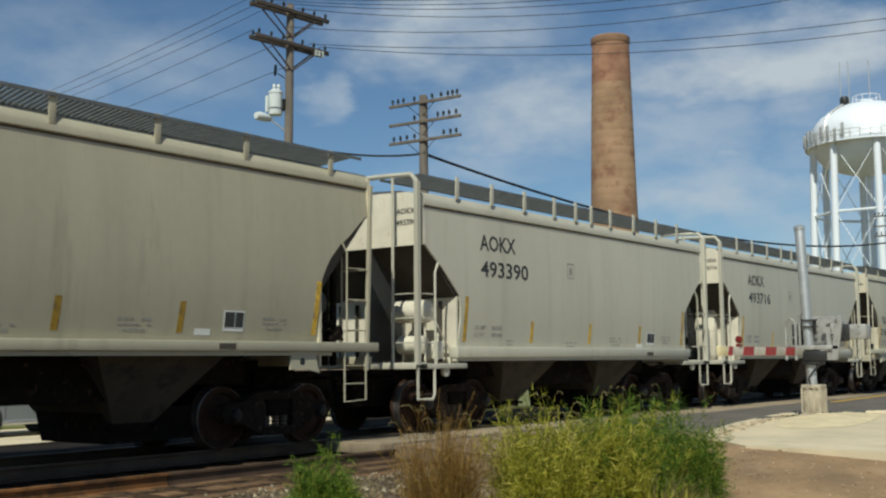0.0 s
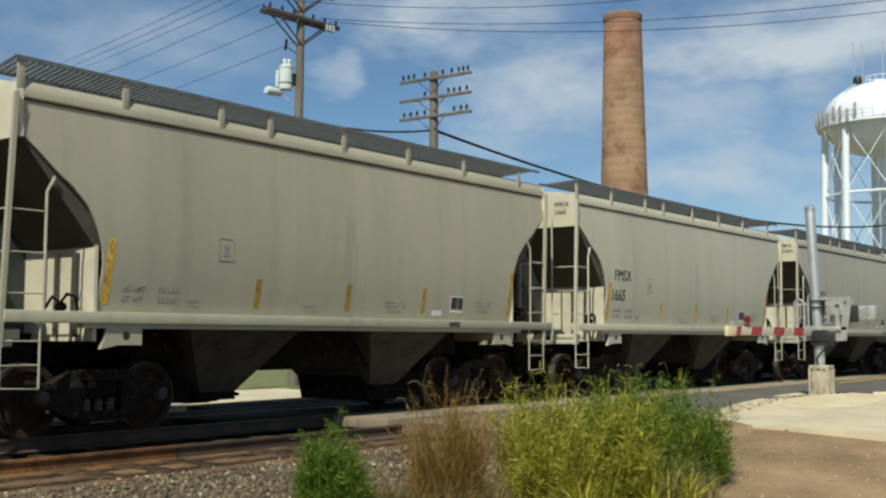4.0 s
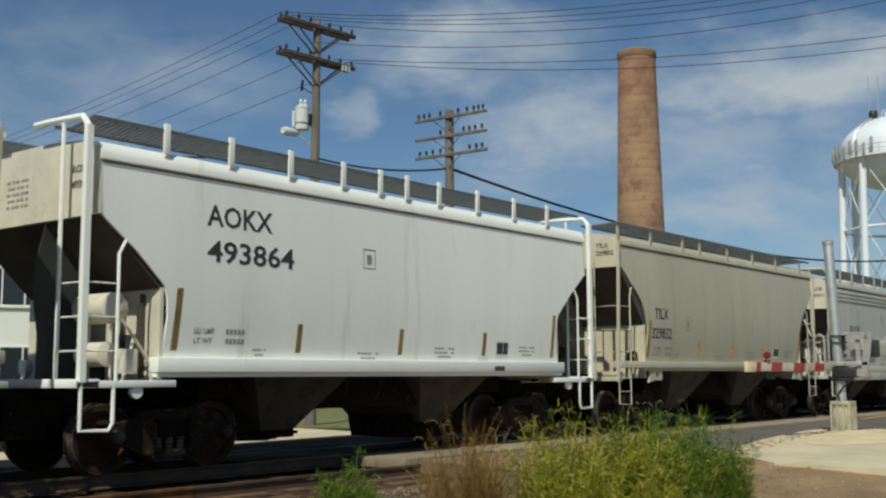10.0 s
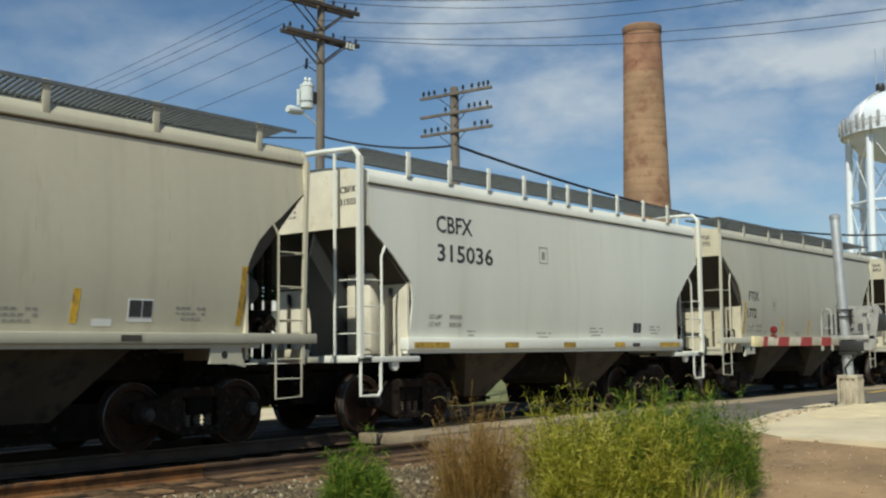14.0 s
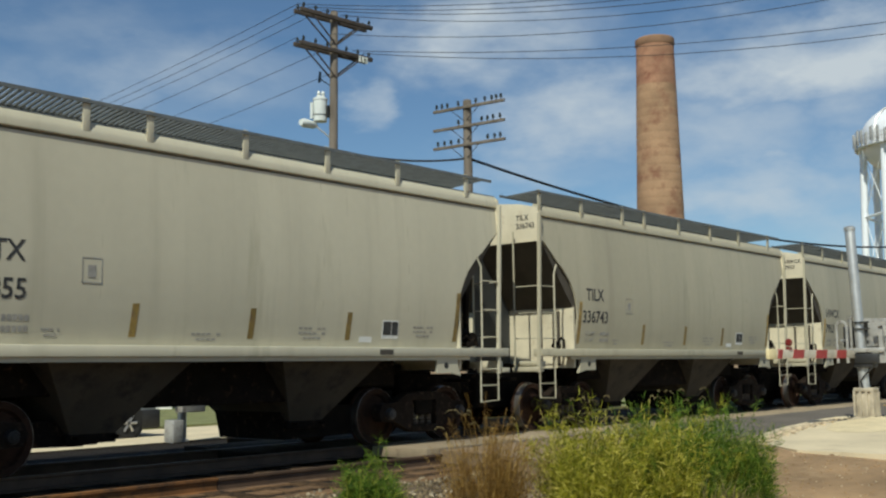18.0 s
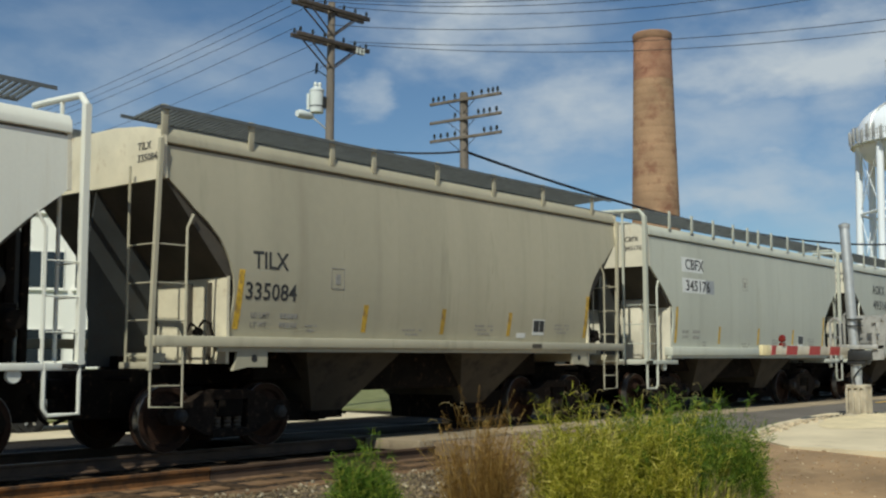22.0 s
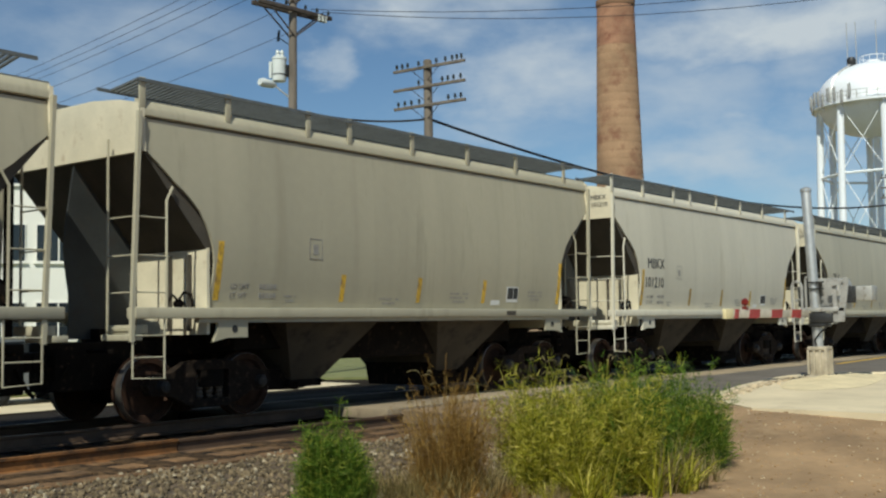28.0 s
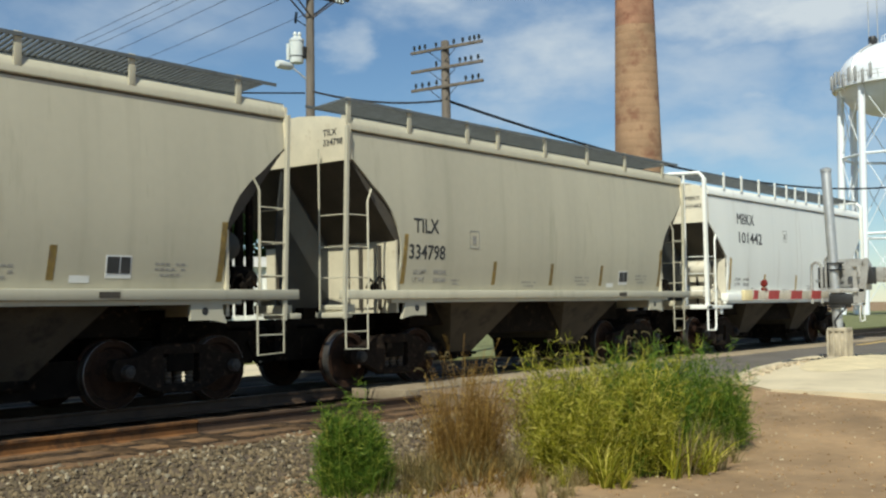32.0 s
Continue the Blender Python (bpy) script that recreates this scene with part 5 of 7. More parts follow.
cars, prototypes = [], {}
for k, (kind, paint, mark, number) in enumerate(CONSIST):
    if (kind, paint) not in prototypes:
        prototypes[kind, paint] = build_car(kind, paint, LABELS[kind, paint], car_pose(k, 0))
        cars.append(prototypes[kind, paint])
    else:
        cars.append(None)
for k, (kind, paint, mark, number) in enumerate(CONSIST):
    if cars[k] is None:
        cars[k] = copy_thing(prototypes[kind, paint], car_pose(k, 0))
for k in (2, 8, 10, 17, 27, 28):
    for ob in [o for o in cars[k].children if o.name.startswith("brake_gear")]:
        bpy.data.objects.remove(ob)
    part("end_housing", shared("end_housing", lambda: Shape().box(-HALF + 0.70, -HALF + 0.96, -0.98, -0.42, 1.24, 2.60, 0.06), M["ivory"]), None, cars[k], "tall cream end housing")
    part("end_strut", shared("end_strut", lambda: Shape().prism([(-0.40, 2.34), (-0.12, 2.48), (-0.12, 2.38), (-0.40, 2.02)], "x", -HALF + 0.80, -HALF + 0.86), M["ivory"]), None, cars[k])
for ob in [o for o in cars[14].children if o.name.startswith("brake_gear")]:
    bpy.data.objects.remove(ob)
part("end_brace", Shape().rod((-HALF + 0.05, -1.25, 1.60), (-HALF + 0.02, -0.62, 3.25), 0.028, 6).rod((-HALF + 0.05, -1.45, 2.25), (-HALF + 0.05, 0.6, 2.25), 0.02, 6).rod((-HALF + 0.05, 0.55, 1.3), (-HALF + 0.05, 0.55, 3.2), 0.03, 6),
     M["ivory"], cars[14], "cream braces across the open end")
for k, (kind, paint, mark, number) in enumerate(CONSIST):
    mark_car(cars[k], kind, mark, number)
    if number in ("805855", "1450", "336743", "334798", "1537", "493864"):
        for ob in [o for o in cars[k].children if o.name.startswith("reflector")]:
            tall = ob.dimensions.z > 0.6
            old = ob.data
            key = ("worn_reflector", kind, tall)
            if key not in SHARED:
                SHARED[key] = old.copy()
                SHARED[key].materials.clear()
                SHARED[key].materials.append(M["ochre"])
            ob.data = SHARED[key]
            ob["label"] = "worn brown reflector strip"


# ---- what is painted on single cars ----
road_line = solid("road_marking", Shape().prism([(33.0, 10.6), (60.0, 12.1), (60.0, 12.35), (33.0, 10.8)], "z", -0.035, -0.030), M["yellow"], "worn yellow line on the asphalt", "road marking", kind="structure")

def ribbon(points, width, kind, lift):
    """A flat brush stroke on the car side."""
    s = Shape()
    v, f = [], []
    put_y = lambda z: -(side_y(kind, z) if z > 1.42 else 1.645) - lift
    for i, (x, z) in enumerate(points):
        x2, z2 = points[min(i + 1, len(points) - 1)]
        x1, z1 = points[max(i - 1, 0)]
        d = math.hypot(x2 - x1, z2 - z1) or 1.0
        nx, nz = -(z2 - z1) / d * width / 2, (x2 - x1) / d * width / 2
        v += [(x - nx, put_y(z - nz), z - nz), (x + nx, put_y(z + nz), z + nz)]
    f = [(2 * i, 2 * i + 1, 2 * i + 3, 2 * i + 2) for i in range(len(points) - 1)]
    s.v, s.f = v, f
    return s


def scribble(car, rng, u0, u1, z0, z1, mat, width, loops):
    """A tag of looping strokes that cannot be read."""
    step = (u1 - u0) / loops
    car_kind = CONSIST[cars.index(car)][0]
    mid, half = (z0 + z1) / 2, (z1 - z0) / 2
    for k in range(loops):
        a0, turns, rx, rz = rng.uniform(0, 6.28), rng.uniform(0.8, 1.5), rng.uniform(0.35, 0.6), rng.uniform(0.5, 1.0)
        rise, skew = rng.uniform(-0.3, 0.3), rng.uniform(-0.3, 0.4)
        pts = []
        for i in range(19):
            q = i / 18
            a = a0 + turns * 6.28 * q
            dz = rz * math.sin(a) + rise * (q - 0.5) * 2
            dz = max(-1.0, min(1.0, dz))
            pts.append((u0 + step * (k + 0.5 + 0.7 * (q - 0.5) + rx * math.cos(a * 0.9) + skew * dz) - HALF, mid + half * dz))
        part("graffiti_stroke", ribbon(pts, width * rng.uniform(0.7, 1.3), car_kind, 0.003 + 0.0005 * (k % 3)), mat, car)


gr = random.Random(21)
scribble(cars[7], gr, 2.5, 3.3, 1.72, 2.1, M["faded"], 0.022, 4)
scribble(cars[9], gr, 2.75, 3.75, 1.72, 2.0, M["ink"], 0.025, 6)
scribble(cars[31], gr, 2.7, 5.4, 1.74, 2.15, M["orange"], 0.075, 7)
scribble(cars[14], gr, 2.6, 4.0, 1.70, 2.05, M["ink"], 0.012, 6)
scribble(cars[14], gr, 4.6, 7.2, 1.70, 2.1, M["ink"], 0.011, 9)
for u in (0.9, 2.3, 4.0, 5.8, 7.2):
    scribble(cars[14], gr, u + 0.3, u + 1.2, 1.10, 1.34, M["blue"], 0.02, 4)
for k in (17, 25):
    for u, w in ((1.02, 0.92), (3.55, 0.42), (5.5, 0.42), (7.45, 0.42), (9.4, 0.95)):
        part("sill_reflector", Shape().box(u - HALF, u + w - HALF, -1.655, -1.650, 1.345, 1.445), M["yellow"], cars[k], "yellow reflector on the sill")
for z, w in ((3.25, 1.06), (2.77, 1.18)):
    part("patch", on_side("b", 1.52 - HALF, 1.52 + w - HALF, z, z + 0.34, lift=0.002), M["plate"], cars[27], "white repainted patch")
part("patch", on_side("b", 2.72 - HALF, 3.16 - HALF, 2.78, 3.10, lift=0.001), M["greypatch"], cars[27], "grey painted patch")

for u0, u1, z0, z1 in ((2.2, 3.6, 1.62, 2.32), (3.72, 9.15, 1.60, 2.50), (9.3, 10.0, 1.62, 1.95)):
    part("patch", on_side("b", u0 - HALF, u1 - HALF, z0, z1, lift=0.002), M["buffed"], cars[14], "pale buffed-out patch of paint")
part("patch", on_side("b", 5.05 - HALF, 5.35 - HALF, 2.43, 2.55, lift=0.004), M["plate"], cars[14], "small white sticker")
part("patch", on_side("b", 5.45 - HALF, 5.95 - HALF, 3.50, 3.60, lift=0.02), M["plate"], cars[14], "small white sticker")
part("lower_band", Shape().box(-HALF + 0.95, HALF - 0.95, -1.645, -1.55, 1.08, 1.33, 0.01), M["chalk"], cars[14], "deep pale sill band")
for z in (3.56, 3.68, 3.80):
    part("side_rail", Shape().box(-HALF + 0.05, HALF - 0.05, -1.615, -1.57, z, z + 0.055, 0.01), M["chalk"], cars[14], "pressed rail below the eave")


# ---- crossing gate ----
gate = thing("crossing_gate", pose(23.6, 8.03, 0.0), "silver level crossing gate with a lowered red and white arm", "crossing gate")
part("footing", Shape().box(-0.32, 0.32, -0.31, 0.31, -0.1, 0.03, 0.015).box(-0.28, 0.28, -0.27, 0.27, 0.03, 0.07, 0.01), M["footing"], gate, "stained concrete footing")
base = Shape().prism([(-0.205, -0.205), (0.205, -0.205), (0.205, 0.205), (-0.205, 0.205)], "z", 0.07, 0.11)
base.box(-0.165, 0.165, -0.165, 0.165, 0.1, 0.64, 0.02).box(-0.205, 0.205, -0.205, 0.205, 0.62, 0.70, 0.015)
base_ob = part("base_casting", base, M["footing"], gate, "ribbed rust-stained mast base casting")
for q in (-0.19, -0.065, 0.065, 0.19):
    part("rib", Shape().box(-0.205, -0.155, q - 0.022, q + 0.022, 0.1, 0.64), M["footing"], base_ob)
    part("rib", Shape().box(q - 0.022, q + 0.022, -0.205, -0.155, 0.1, 0.64), M["footing"], base_ob)
for q in (-0.25, 0.25):
    for w in (-0.25, 0.25):
        part("bolt", Shape().rod((q, w, 0.06), (q, w, 0.12), 0.025, 6), M["darkmetal"], gate)
part("mast", Shape().turned([(0.105, 0.6), (0.105, 4.05), (0.095, 4.10)], (0, 0, 0), n=20), M["galv"], gate, "galvanised steel mast", at=pose(0, 0, 0, -2.4, 0, 0))
part("mast_cap", Shape().turned([(0.118, 4.05), (0.118, 4.12), (0.06, 4.15)], (0, 0, 0), n=20), M["galv"], gate, at=pose(0, 0, 0, -2.4, 0, 0))
part("clamp", Shape().box(-0.2, 0.2, -0.36, 0.15, 1.20, 1.42, 0.03).box(-0.17, 0.17, -0.22, 0.17, 1.12, 1.22, 0.02).turned([(0.15, 1.38), (0.15, 1.48)], (0, 0, 0), n=14), M["darkmetal"], gate, "black pivot clamp")
case = Shape().prism([(0.02, 1.50), (-0.50, 1.50), (-0.52, 2.05), (-0.47, 2.13), (-0.40, 2.16), (0.02, 2.16)], "x", 0.12, 0.66)
part("gate_mechanism", case, M["silverbox"], gate, "silver gate mechanism case")
part("mechanism_door", Shape().box(0.10, 0.12, -0.46, -0.02, 1.56, 2.08, 0.008), M["silverbox"], gate)
part("hinge", Shape().rod((0.10, -0.46, 1.60), (0.10, -0.46, 1.72), 0.018, 6).rod((0.10, -0.46, 1.92), (0.10, -0.46, 2.04), 0.018, 6), M["galv"], gate)


def hanger(y0, y1, z0, z1, x):
    """Pressed hanger: two uprights under a rounded head, in flat bar."""
    c = (y0 + y1) / 2
    r = abs(y1 - y0) / 2
    pts = [(y0, z0), (y0, z1 - r)] + [(c + (y0 - c) * math.cos(a), z1 - r + r * math.sin(a)) for a in [radians(30 * k) for k in range(1, 6)]] + [(y1, z1 - r), (y1, z0)]
    return Shape().tube([(x, y, z) for y, z in pts], 0.03, 6)


part("gate_bracket", hanger(0.50, 0.29, 1.22, 2.10, -0.16), M["silverbox"], gate, "pressed steel arm bracket")
part("gate_bracket", hanger(0.29, 0.10, 1.48, 2.22, 0.10), M["silverbox"], gate, "pressed steel arm bracket")
part("gate_bracket", Shape().prism([(-0.46, 1.22), (-0.60, 1.22), (-0.72, 2.08), (-0.70, 2.15), (-0.64, 2.16), (-0.59, 2.10)], "x", -0.20, -0.15), M["silverbox"], gate, "pressed steel arm bracket")
part("gate_bracket", Shape().prism([(-0.30, 1.98), (-0.60, 2.00), (-0.60, 2.08), (-0.30, 2.10)], "x", -0.20, -0.16).prism([(-0.36, 1.22), (-0.46, 1.22), (-0.44, 2.05), (-0.36, 2.05)], "x", -0.14, -0.10), M["silverbox"], gate, "pressed steel arm bracket")
for y, z0, z1 in ((0.40, 1.55, 2.0), (0.20, 1.62, 2.12), (-0.60, 1.62, 1.98)):
    for k in range(4):
        part("counterweight", Shape().box(0.16 + 0.07 * k, 0.22 + 0.07 * k, y - 0.08, y + 0.08, z0, z1, 0.012), M["darkmetal"], gate, "dark cast counterweight plate")
for z in (1.92, 2.06):
    part("mast_band", Shape().turned([(0.112, z), (0.112, z + 0.028)], (0, 0, 0), n=16).box(-0.14, -0.11, -0.18, 0.16, z, z + 0.028), M["darkmetal"], gate)
part("cross_tie", Shape().box(-0.20, -0.13, -0.62, 0.32, 1.44, 1.53, 0.012), M["silverbox"], gate)
for y in (0.40, -0.52):
    part("cross_tie", Shape().rod((-0.18, y, 1.7), (0.5, y, 1.7), 0.03, 8), M["galv"], gate)
part("junction_box", Shape().box(0.55, 0.95, -0.98, -0.62, 1.66, 1.98, 0.03), M["silverbox"], gate, "grey junction box")
arm = part("gate_arm", Shape().box(-4.34, -0.3, -0.028, 0.028, 1.325, 1.485, 0.008), M["armwhite"], gate, "grey-white gate arm with red bands", at=pose(0, 0.12, 0))
for x0, x1 in ((-4.30, -4.04), (-3.60, -3.02), (-2.47, -1.84), (-1.36, -0.76)):
    part("red_band", Shape().prism([(x0, 1.32), (x1 - 0.06, 1.32), (x1, 1.49), (x0 + 0.06, 1.49)], "y", -0.032, 0.032), M["red"], arm, "red reflective band")
part("arm_tip", Shape().box(-4.68, -4.32, -0.034, 0.034, 1.31, 1.495, 0.01), M["armtip"], arm, "cream arm tip")
part("arm_lamp", Shape().box(-3.76, -3.64, -0.04, 0.04, 1.48, 1.54).turned([(0.05, -0.05), (0.075, 0.0), (0.05, 0.05)], (-3.70, 0, 1.62), "x", 12), M["redcross"], arm, "small red arm lamp")
part("cable_hose", Shape().tube([(-0.1, -0.25, 1.3), (-0.14, -0.2, 1.12), (-0.12, -0.05, 0.98), (-0.12, 0.06, 0.84), (-0.1, 0.02, 0.66)], 0.02, 8), M["darkmetal"], gate, "black cable hose")


# ---- poles and wires ----
def insulator():
    return Shape().turned([(0.02, -0.06), (0.02, 0.03), (0.055, 0.03), (0.06, 0.07), (0.04, 0.10), (0.05, 0.13), (0.03, 0.17)], (0, 0, 0), n=10)


INS = insulator().mesh("insulator", M["glass_ins"])


def crossarm(pole, z, along, length, pins, offset=0.14, thick=0.06, shift=0.0, mat=None, tall=0.075):
    a = Vector((math.cos(along), math.sin(along), 0))
    turn = math.degrees(along)
    arm_ob = part("crossarm", Shape().box(-length / 2, length / 2, -thick, thick, -tall, tall, 0.008), M["armwood"] if mat is None else mat, pole, "weathered timber crossarm", at=pose(0, 0, z, 0, 0, turn) @ pose(shift, -offset, 0))
    for p in pins:
        part("insulator", INS, None, arm_ob, "dark glass insulator", at=pose(p, 0, 0.10))
    return a


def sag(a, b, drop, n=14):
    a, b = Vector(a), Vector(b)
    return [a.lerp(b, i / n) - Vector((0, 0, drop * 4 * (i / n) * (1 - i / n))) for i in range(n + 1)]


def wire(a, b, drop, r, label="thin black overhead wire", n=14):
    return solid("overhead_wire", Shape().tube(sag(a, b, drop, n), r, 5), M["wire"], label, "wire", "overhead wires")


A_POS = Vector((28.05, 28.52, 0.0))
pole_a = thing("utility_pole", pose(*A_POS, 0, 0.6, 0), "tall weathered wooden utility pole with double crossarms and transformer", "utility pole", "poles beside the line")
part("pole_shaft", Shape().turned([(0.20, -0.5), (0.19, 3.0), (0.14, 14.5), (0.11, 14.55)], (0, 0, 0), n=14), M["wood"], pole_a, "weathered wooden shaft")
A_DIR = math.atan2(-0.36, 3.36)
for z, off in ((14.22, 0.18), (14.22, -0.18), (12.97, 0.18), (12.97, -0.18)):
    crossarm(pole_a, z, A_DIR, 3.4, (-1.55, -1.0, -0.45, 0.45, 1.0, 1.55) if off > 0 else (-1.55, 1.55), off)
for z in (14.22, 12.97):
    for s in (-1, 1):
        for off in (0.2, -0.2):
            d = Vector((math.cos(A_DIR), math.sin(A_DIR), 0))
            e = Vector((-math.sin(A_DIR), math.cos(A_DIR), 0)) * off
            part("arm_brace", Shape().rod(d * 1.15 * s + e + Vector((0, 0, z - 0.08)), e * 0.7 + Vector((0, 0, z - 1.0)), 0.032, 6), M["armwood"], pole_a, "diagonal timber brace")
part("transformer", Shape().turned([(0.10, 0.0), (0.25, 0.02), (0.26, 0.10), (0.26, 0.80), (0.28, 0.81), (0.28, 0.87), (0.14, 0.97)], (-0.36, 0.34, 10.30), n=20).box(-0.70, -0.64, 0.40, 0.52, 10.4, 11.0), M["porcelain"], pole_a, "pale grey can transformer")
for x, y in ((-0.42, 0.36), (-0.28, 0.28)):
    part("bushing", Shape().turned([(0.05, 0), (0.08, 0.05), (0.05, 0.1), (0.08, 0.15), (0.04, 0.25)], (x, y, 11.22), n=10), M["porcelain"], pole_a)
for k in range(3):
    p = Vector((math.cos(A_DIR), math.sin(A_DIR), 0)) * (1.0 + 0.16 * k) + Vector((0.02, -0.26, 12.86))
    part("strain_insulator", Shape().turned([(0.03, -0.12), (0.06, -0.08), (0.035, -0.04), (0.06, 0.0), (0.035, 0.04), (0.06, 0.08), (0.03, 0.12)], tuple(p), n=10), M["porcelain"], pole_a, "white porcelain strain insulator")
part("tank_strap", Shape().turned([(0.268, 10.52), (0.268, 10.56)], (-0.36, 0.34, 0), n=20, caps=False).box(-0.30, -0.05, 0.02, 0.34, 10.5, 10.9), M["darkmetal"], pole_a)
part("lamp_head", Shape().turned([(0.12, -0.45), (0.17, -0.3), (0.14, 0.15), (0.06, 0.35)], (-0.72, 0.5, 10.18), "x", 12), M["porcelain"], pole_a, "pale street lamp head")
part("lamp_arm", Shape().tube([(0, 0, 9.6), (-0.3, 0.2, 9.9), (-0.5, 0.4, 10.12)], 0.03, 6), M["galv"], pole_a)
part("fuse_cutout", Shape().rod((-0.1, 0.1, 11.7), (-0.40, 0.36, 11.95), 0.02, 6).rod((-0.40, 0.36, 11.8), (-0.37, 0.34, 12.2), 0.05, 8), M["glass_ins"], pole_a)

B_POS = Vector((31.38, 24.75, 0.0))
B_DIR = math.atan2(-3.2, 0.18)
pole_b = thing("telegraph_pole", pose(*B_POS, 0, 0, 0), "old wooden telegraph pole with three crossarms of glass insulators", "utility pole", "poles beside the line")
part("pole_shaft", Shape().turned([(0.19, -0.5), (0.185, 3.0), (0.155, 11.05), (0.13, 11.1)], (0, 0, 0), n=14), M["wood"], pole_b, "weathered wooden shaft")
for z, pins in ((10.8, (-1.45, -1.2, -0.95, -0.45, 0.35, 0.75, 1.05, 1.25, 1.45)), (10.08, (-0.45, 0.6, 0.85, 1.1, 1.4)), (9.38, (-1.4, -1.1, -0.8, -0.45, 0.85, 1.15, 1.4))):
    crossarm(pole_b, z, B_DIR, 3.2, pins, 0.17, 0.045, 0.16, M["wood"], 0.052)
    for s in (-1, 1):
        d = Vector((math.cos(B_DIR), math.sin(B_DIR), 0))
        e = Vector((math.sin(B_DIR), -math.cos(B_DIR), 0)) * 0.17
        part("arm_brace", Shape().rod(d * 0.6 * s + e + Vector((0, 0, z - 0.06)), e * 0.8 + Vector((0, 0, z - 0.55)), 0.015, 5), M["darkmetal"], pole_b)
C_POS = Vector((80.3, 21.07, 0.0))
pole_c = copy_thing(pole_b, pose(*C_POS, 0, 0, 0) @ pose(0, 0, 0.45))

a_u = Vector((math.cos(A_DIR), math.sin(A_DIR), 0))
for p, z, dz, drop in ((-1.55, 14.45, 4.82, 2.75), (-1.0, 14.45, 4.9, 2.85), (-0.45, 14.45, 4.96, 2.93), (0.45, 14.45, 6.2, 3.45), (0.0, 13.65, 5.6, 3.0), (1.0, 13.2, 2.48, 1.92), (1.55, 13.2, 2.69, 2.27)):
    top = A_POS + a_u * p + Vector((0, 0, z))
    wire(top, top + Vector((16.5, -37.0, dz)), drop, 0.013, n=24)
for p, z, dz in ((-1.55, 14.45, -1.5), (-1.0, 14.45, -1.5), (-0.45, 14.45, -1.5), (-1.55, 13.2, -1.5), (-0.45, 12.9, -1.4), (0.1, 12.2, -1.3)):
    top = A_POS + a_u * p + Vector((0, 0, z))
    wire(top, top + Vector((2.8, 43.0, dz)), 0.7, 0.011)
wire(A_POS + Vector((0, 0, 9.3)), B_POS + Vector((0, 0, 8.9)), 0.25, 0.04, "thick black service cable")
wire(A_POS + Vector((-0.1, 0.1, 9.2)), A_POS + Vector((-34, 10, 8.0)), 0.6, 0.03, "thick black service cable")
wire(B_POS + Vector((0, 0, 8.9)), C_POS + Vector((0, 0, 9.4)), 1.5, 0.055, "thick black service cable", 30)
wire(C_POS + Vector((0, 0, 9.4)), C_POS + Vector((60, -14, 10.4)), 1.6, 0.055, "thick black service cable")

# ---- chimney ----
CH = Vector((114.45, 61.65, 0.0))
chimney = thing("brick_chimney", pose(*CH), "tall round tapering tan brick chimney with a darker top", "chimney")
n_course = 40
for i in range(n_course):
    z0, z1 = i * 38.8 / n_course, (i + 1) * 38.8 / n_course
    r = lambda z: 3.21 - 1.0 * z / 39.0
    part("brick_band", Shape().turned([(r(z0), z0), (r(z1), z1 - 0.02), (r(z1) - 0.008, z1)], (0, 0, 0), n=40, caps=False), M["brickred"] if i > 34 else M["brick"], chimney)
part("cap", Shape().turned([(2.24, 38.8), (2.32, 38.95), (2.32, 39.6), (2.15, 39.75), (1.75, 39.75), (1.75, 38.5)], (0, 0, 0), n=40, caps=False), M["brickcap"], chimney, "darker corbelled brick cap")

# ---- water tower ----
TW = Vector((134.75, 38.0, 0.0))
tower = thing("water_tower", pose(*TW), "white steel water tower on eight legs", "water tower")
R_T = 6.55
VIEW = math.atan2(TW.y, TW.x)
dome = [(R_T, 26.9), (R_T, 27.9)] + [(R_T * math.cos(a), 27.9 + 4.1 * math.sin(a)) for a in [radians(9 * i) for i in range(1, 11)]]
bowl = [(0.75, 23.0)] + [(R_T * math.sin(a), 26.9 - 3.8 * math.cos(a)) for a in [radians(10 * i) for i in range(1, 10)]]
part("tank", Shape().turned(bowl + dome, (0, 0, 0), n=56), M["tank"], tower, "white riveted tank")
part("balcony", Shape().turned([(R_T, 26.4), (R_T + 0.75, 26.4), (R_T + 0.75, 26.65), (R_T, 26.65)], (0, 0, 0), n=56, caps=False), M["tank"], tower, "narrow walkway around the tank")
for i in range(9):
    a = VIEW + math.pi / 2 + 0.15 + 0.13 * i
    part("panel_antenna", shared("panel_antenna", lambda: Shape().box(-0.10, 0.10, -0.16, 0.16, 26.7, 28.3 , 0.03).rod((-0.15, 0, 26.3), (-0.15, 0, 28.5), 0.05, 6), M["antenna"]), None, tower, "grey panel antenna on a mount", at=pose((R_T + 0.85) * math.cos(a), (R_T + 0.85) * math.sin(a), (0.0, -0.45, 0.1)[i % 3], 0, 0, math.degrees(a)))
for i in range(40):
    a = 2 * math.pi * i / 40
    part("balcony_post", shared("balcony_post", lambda: Shape().rod((0, 0, 26.65), (0, 0, 27.7), 0.05, 6), M["galv"]), None, tower, at=pose((R_T + 0.7) * math.cos(a), (R_T + 0.7) * math.sin(a), 0))
for z in (27.15, 27.65):
    part("guard_rail", Shape().tube([((R_T + 0.7) * math.cos(2 * math.pi * i / 48), (R_T + 0.7) * math.sin(2 * math.pi * i / 48), z) for i in range(49)], 0.045, 5), M["galv"], tower)
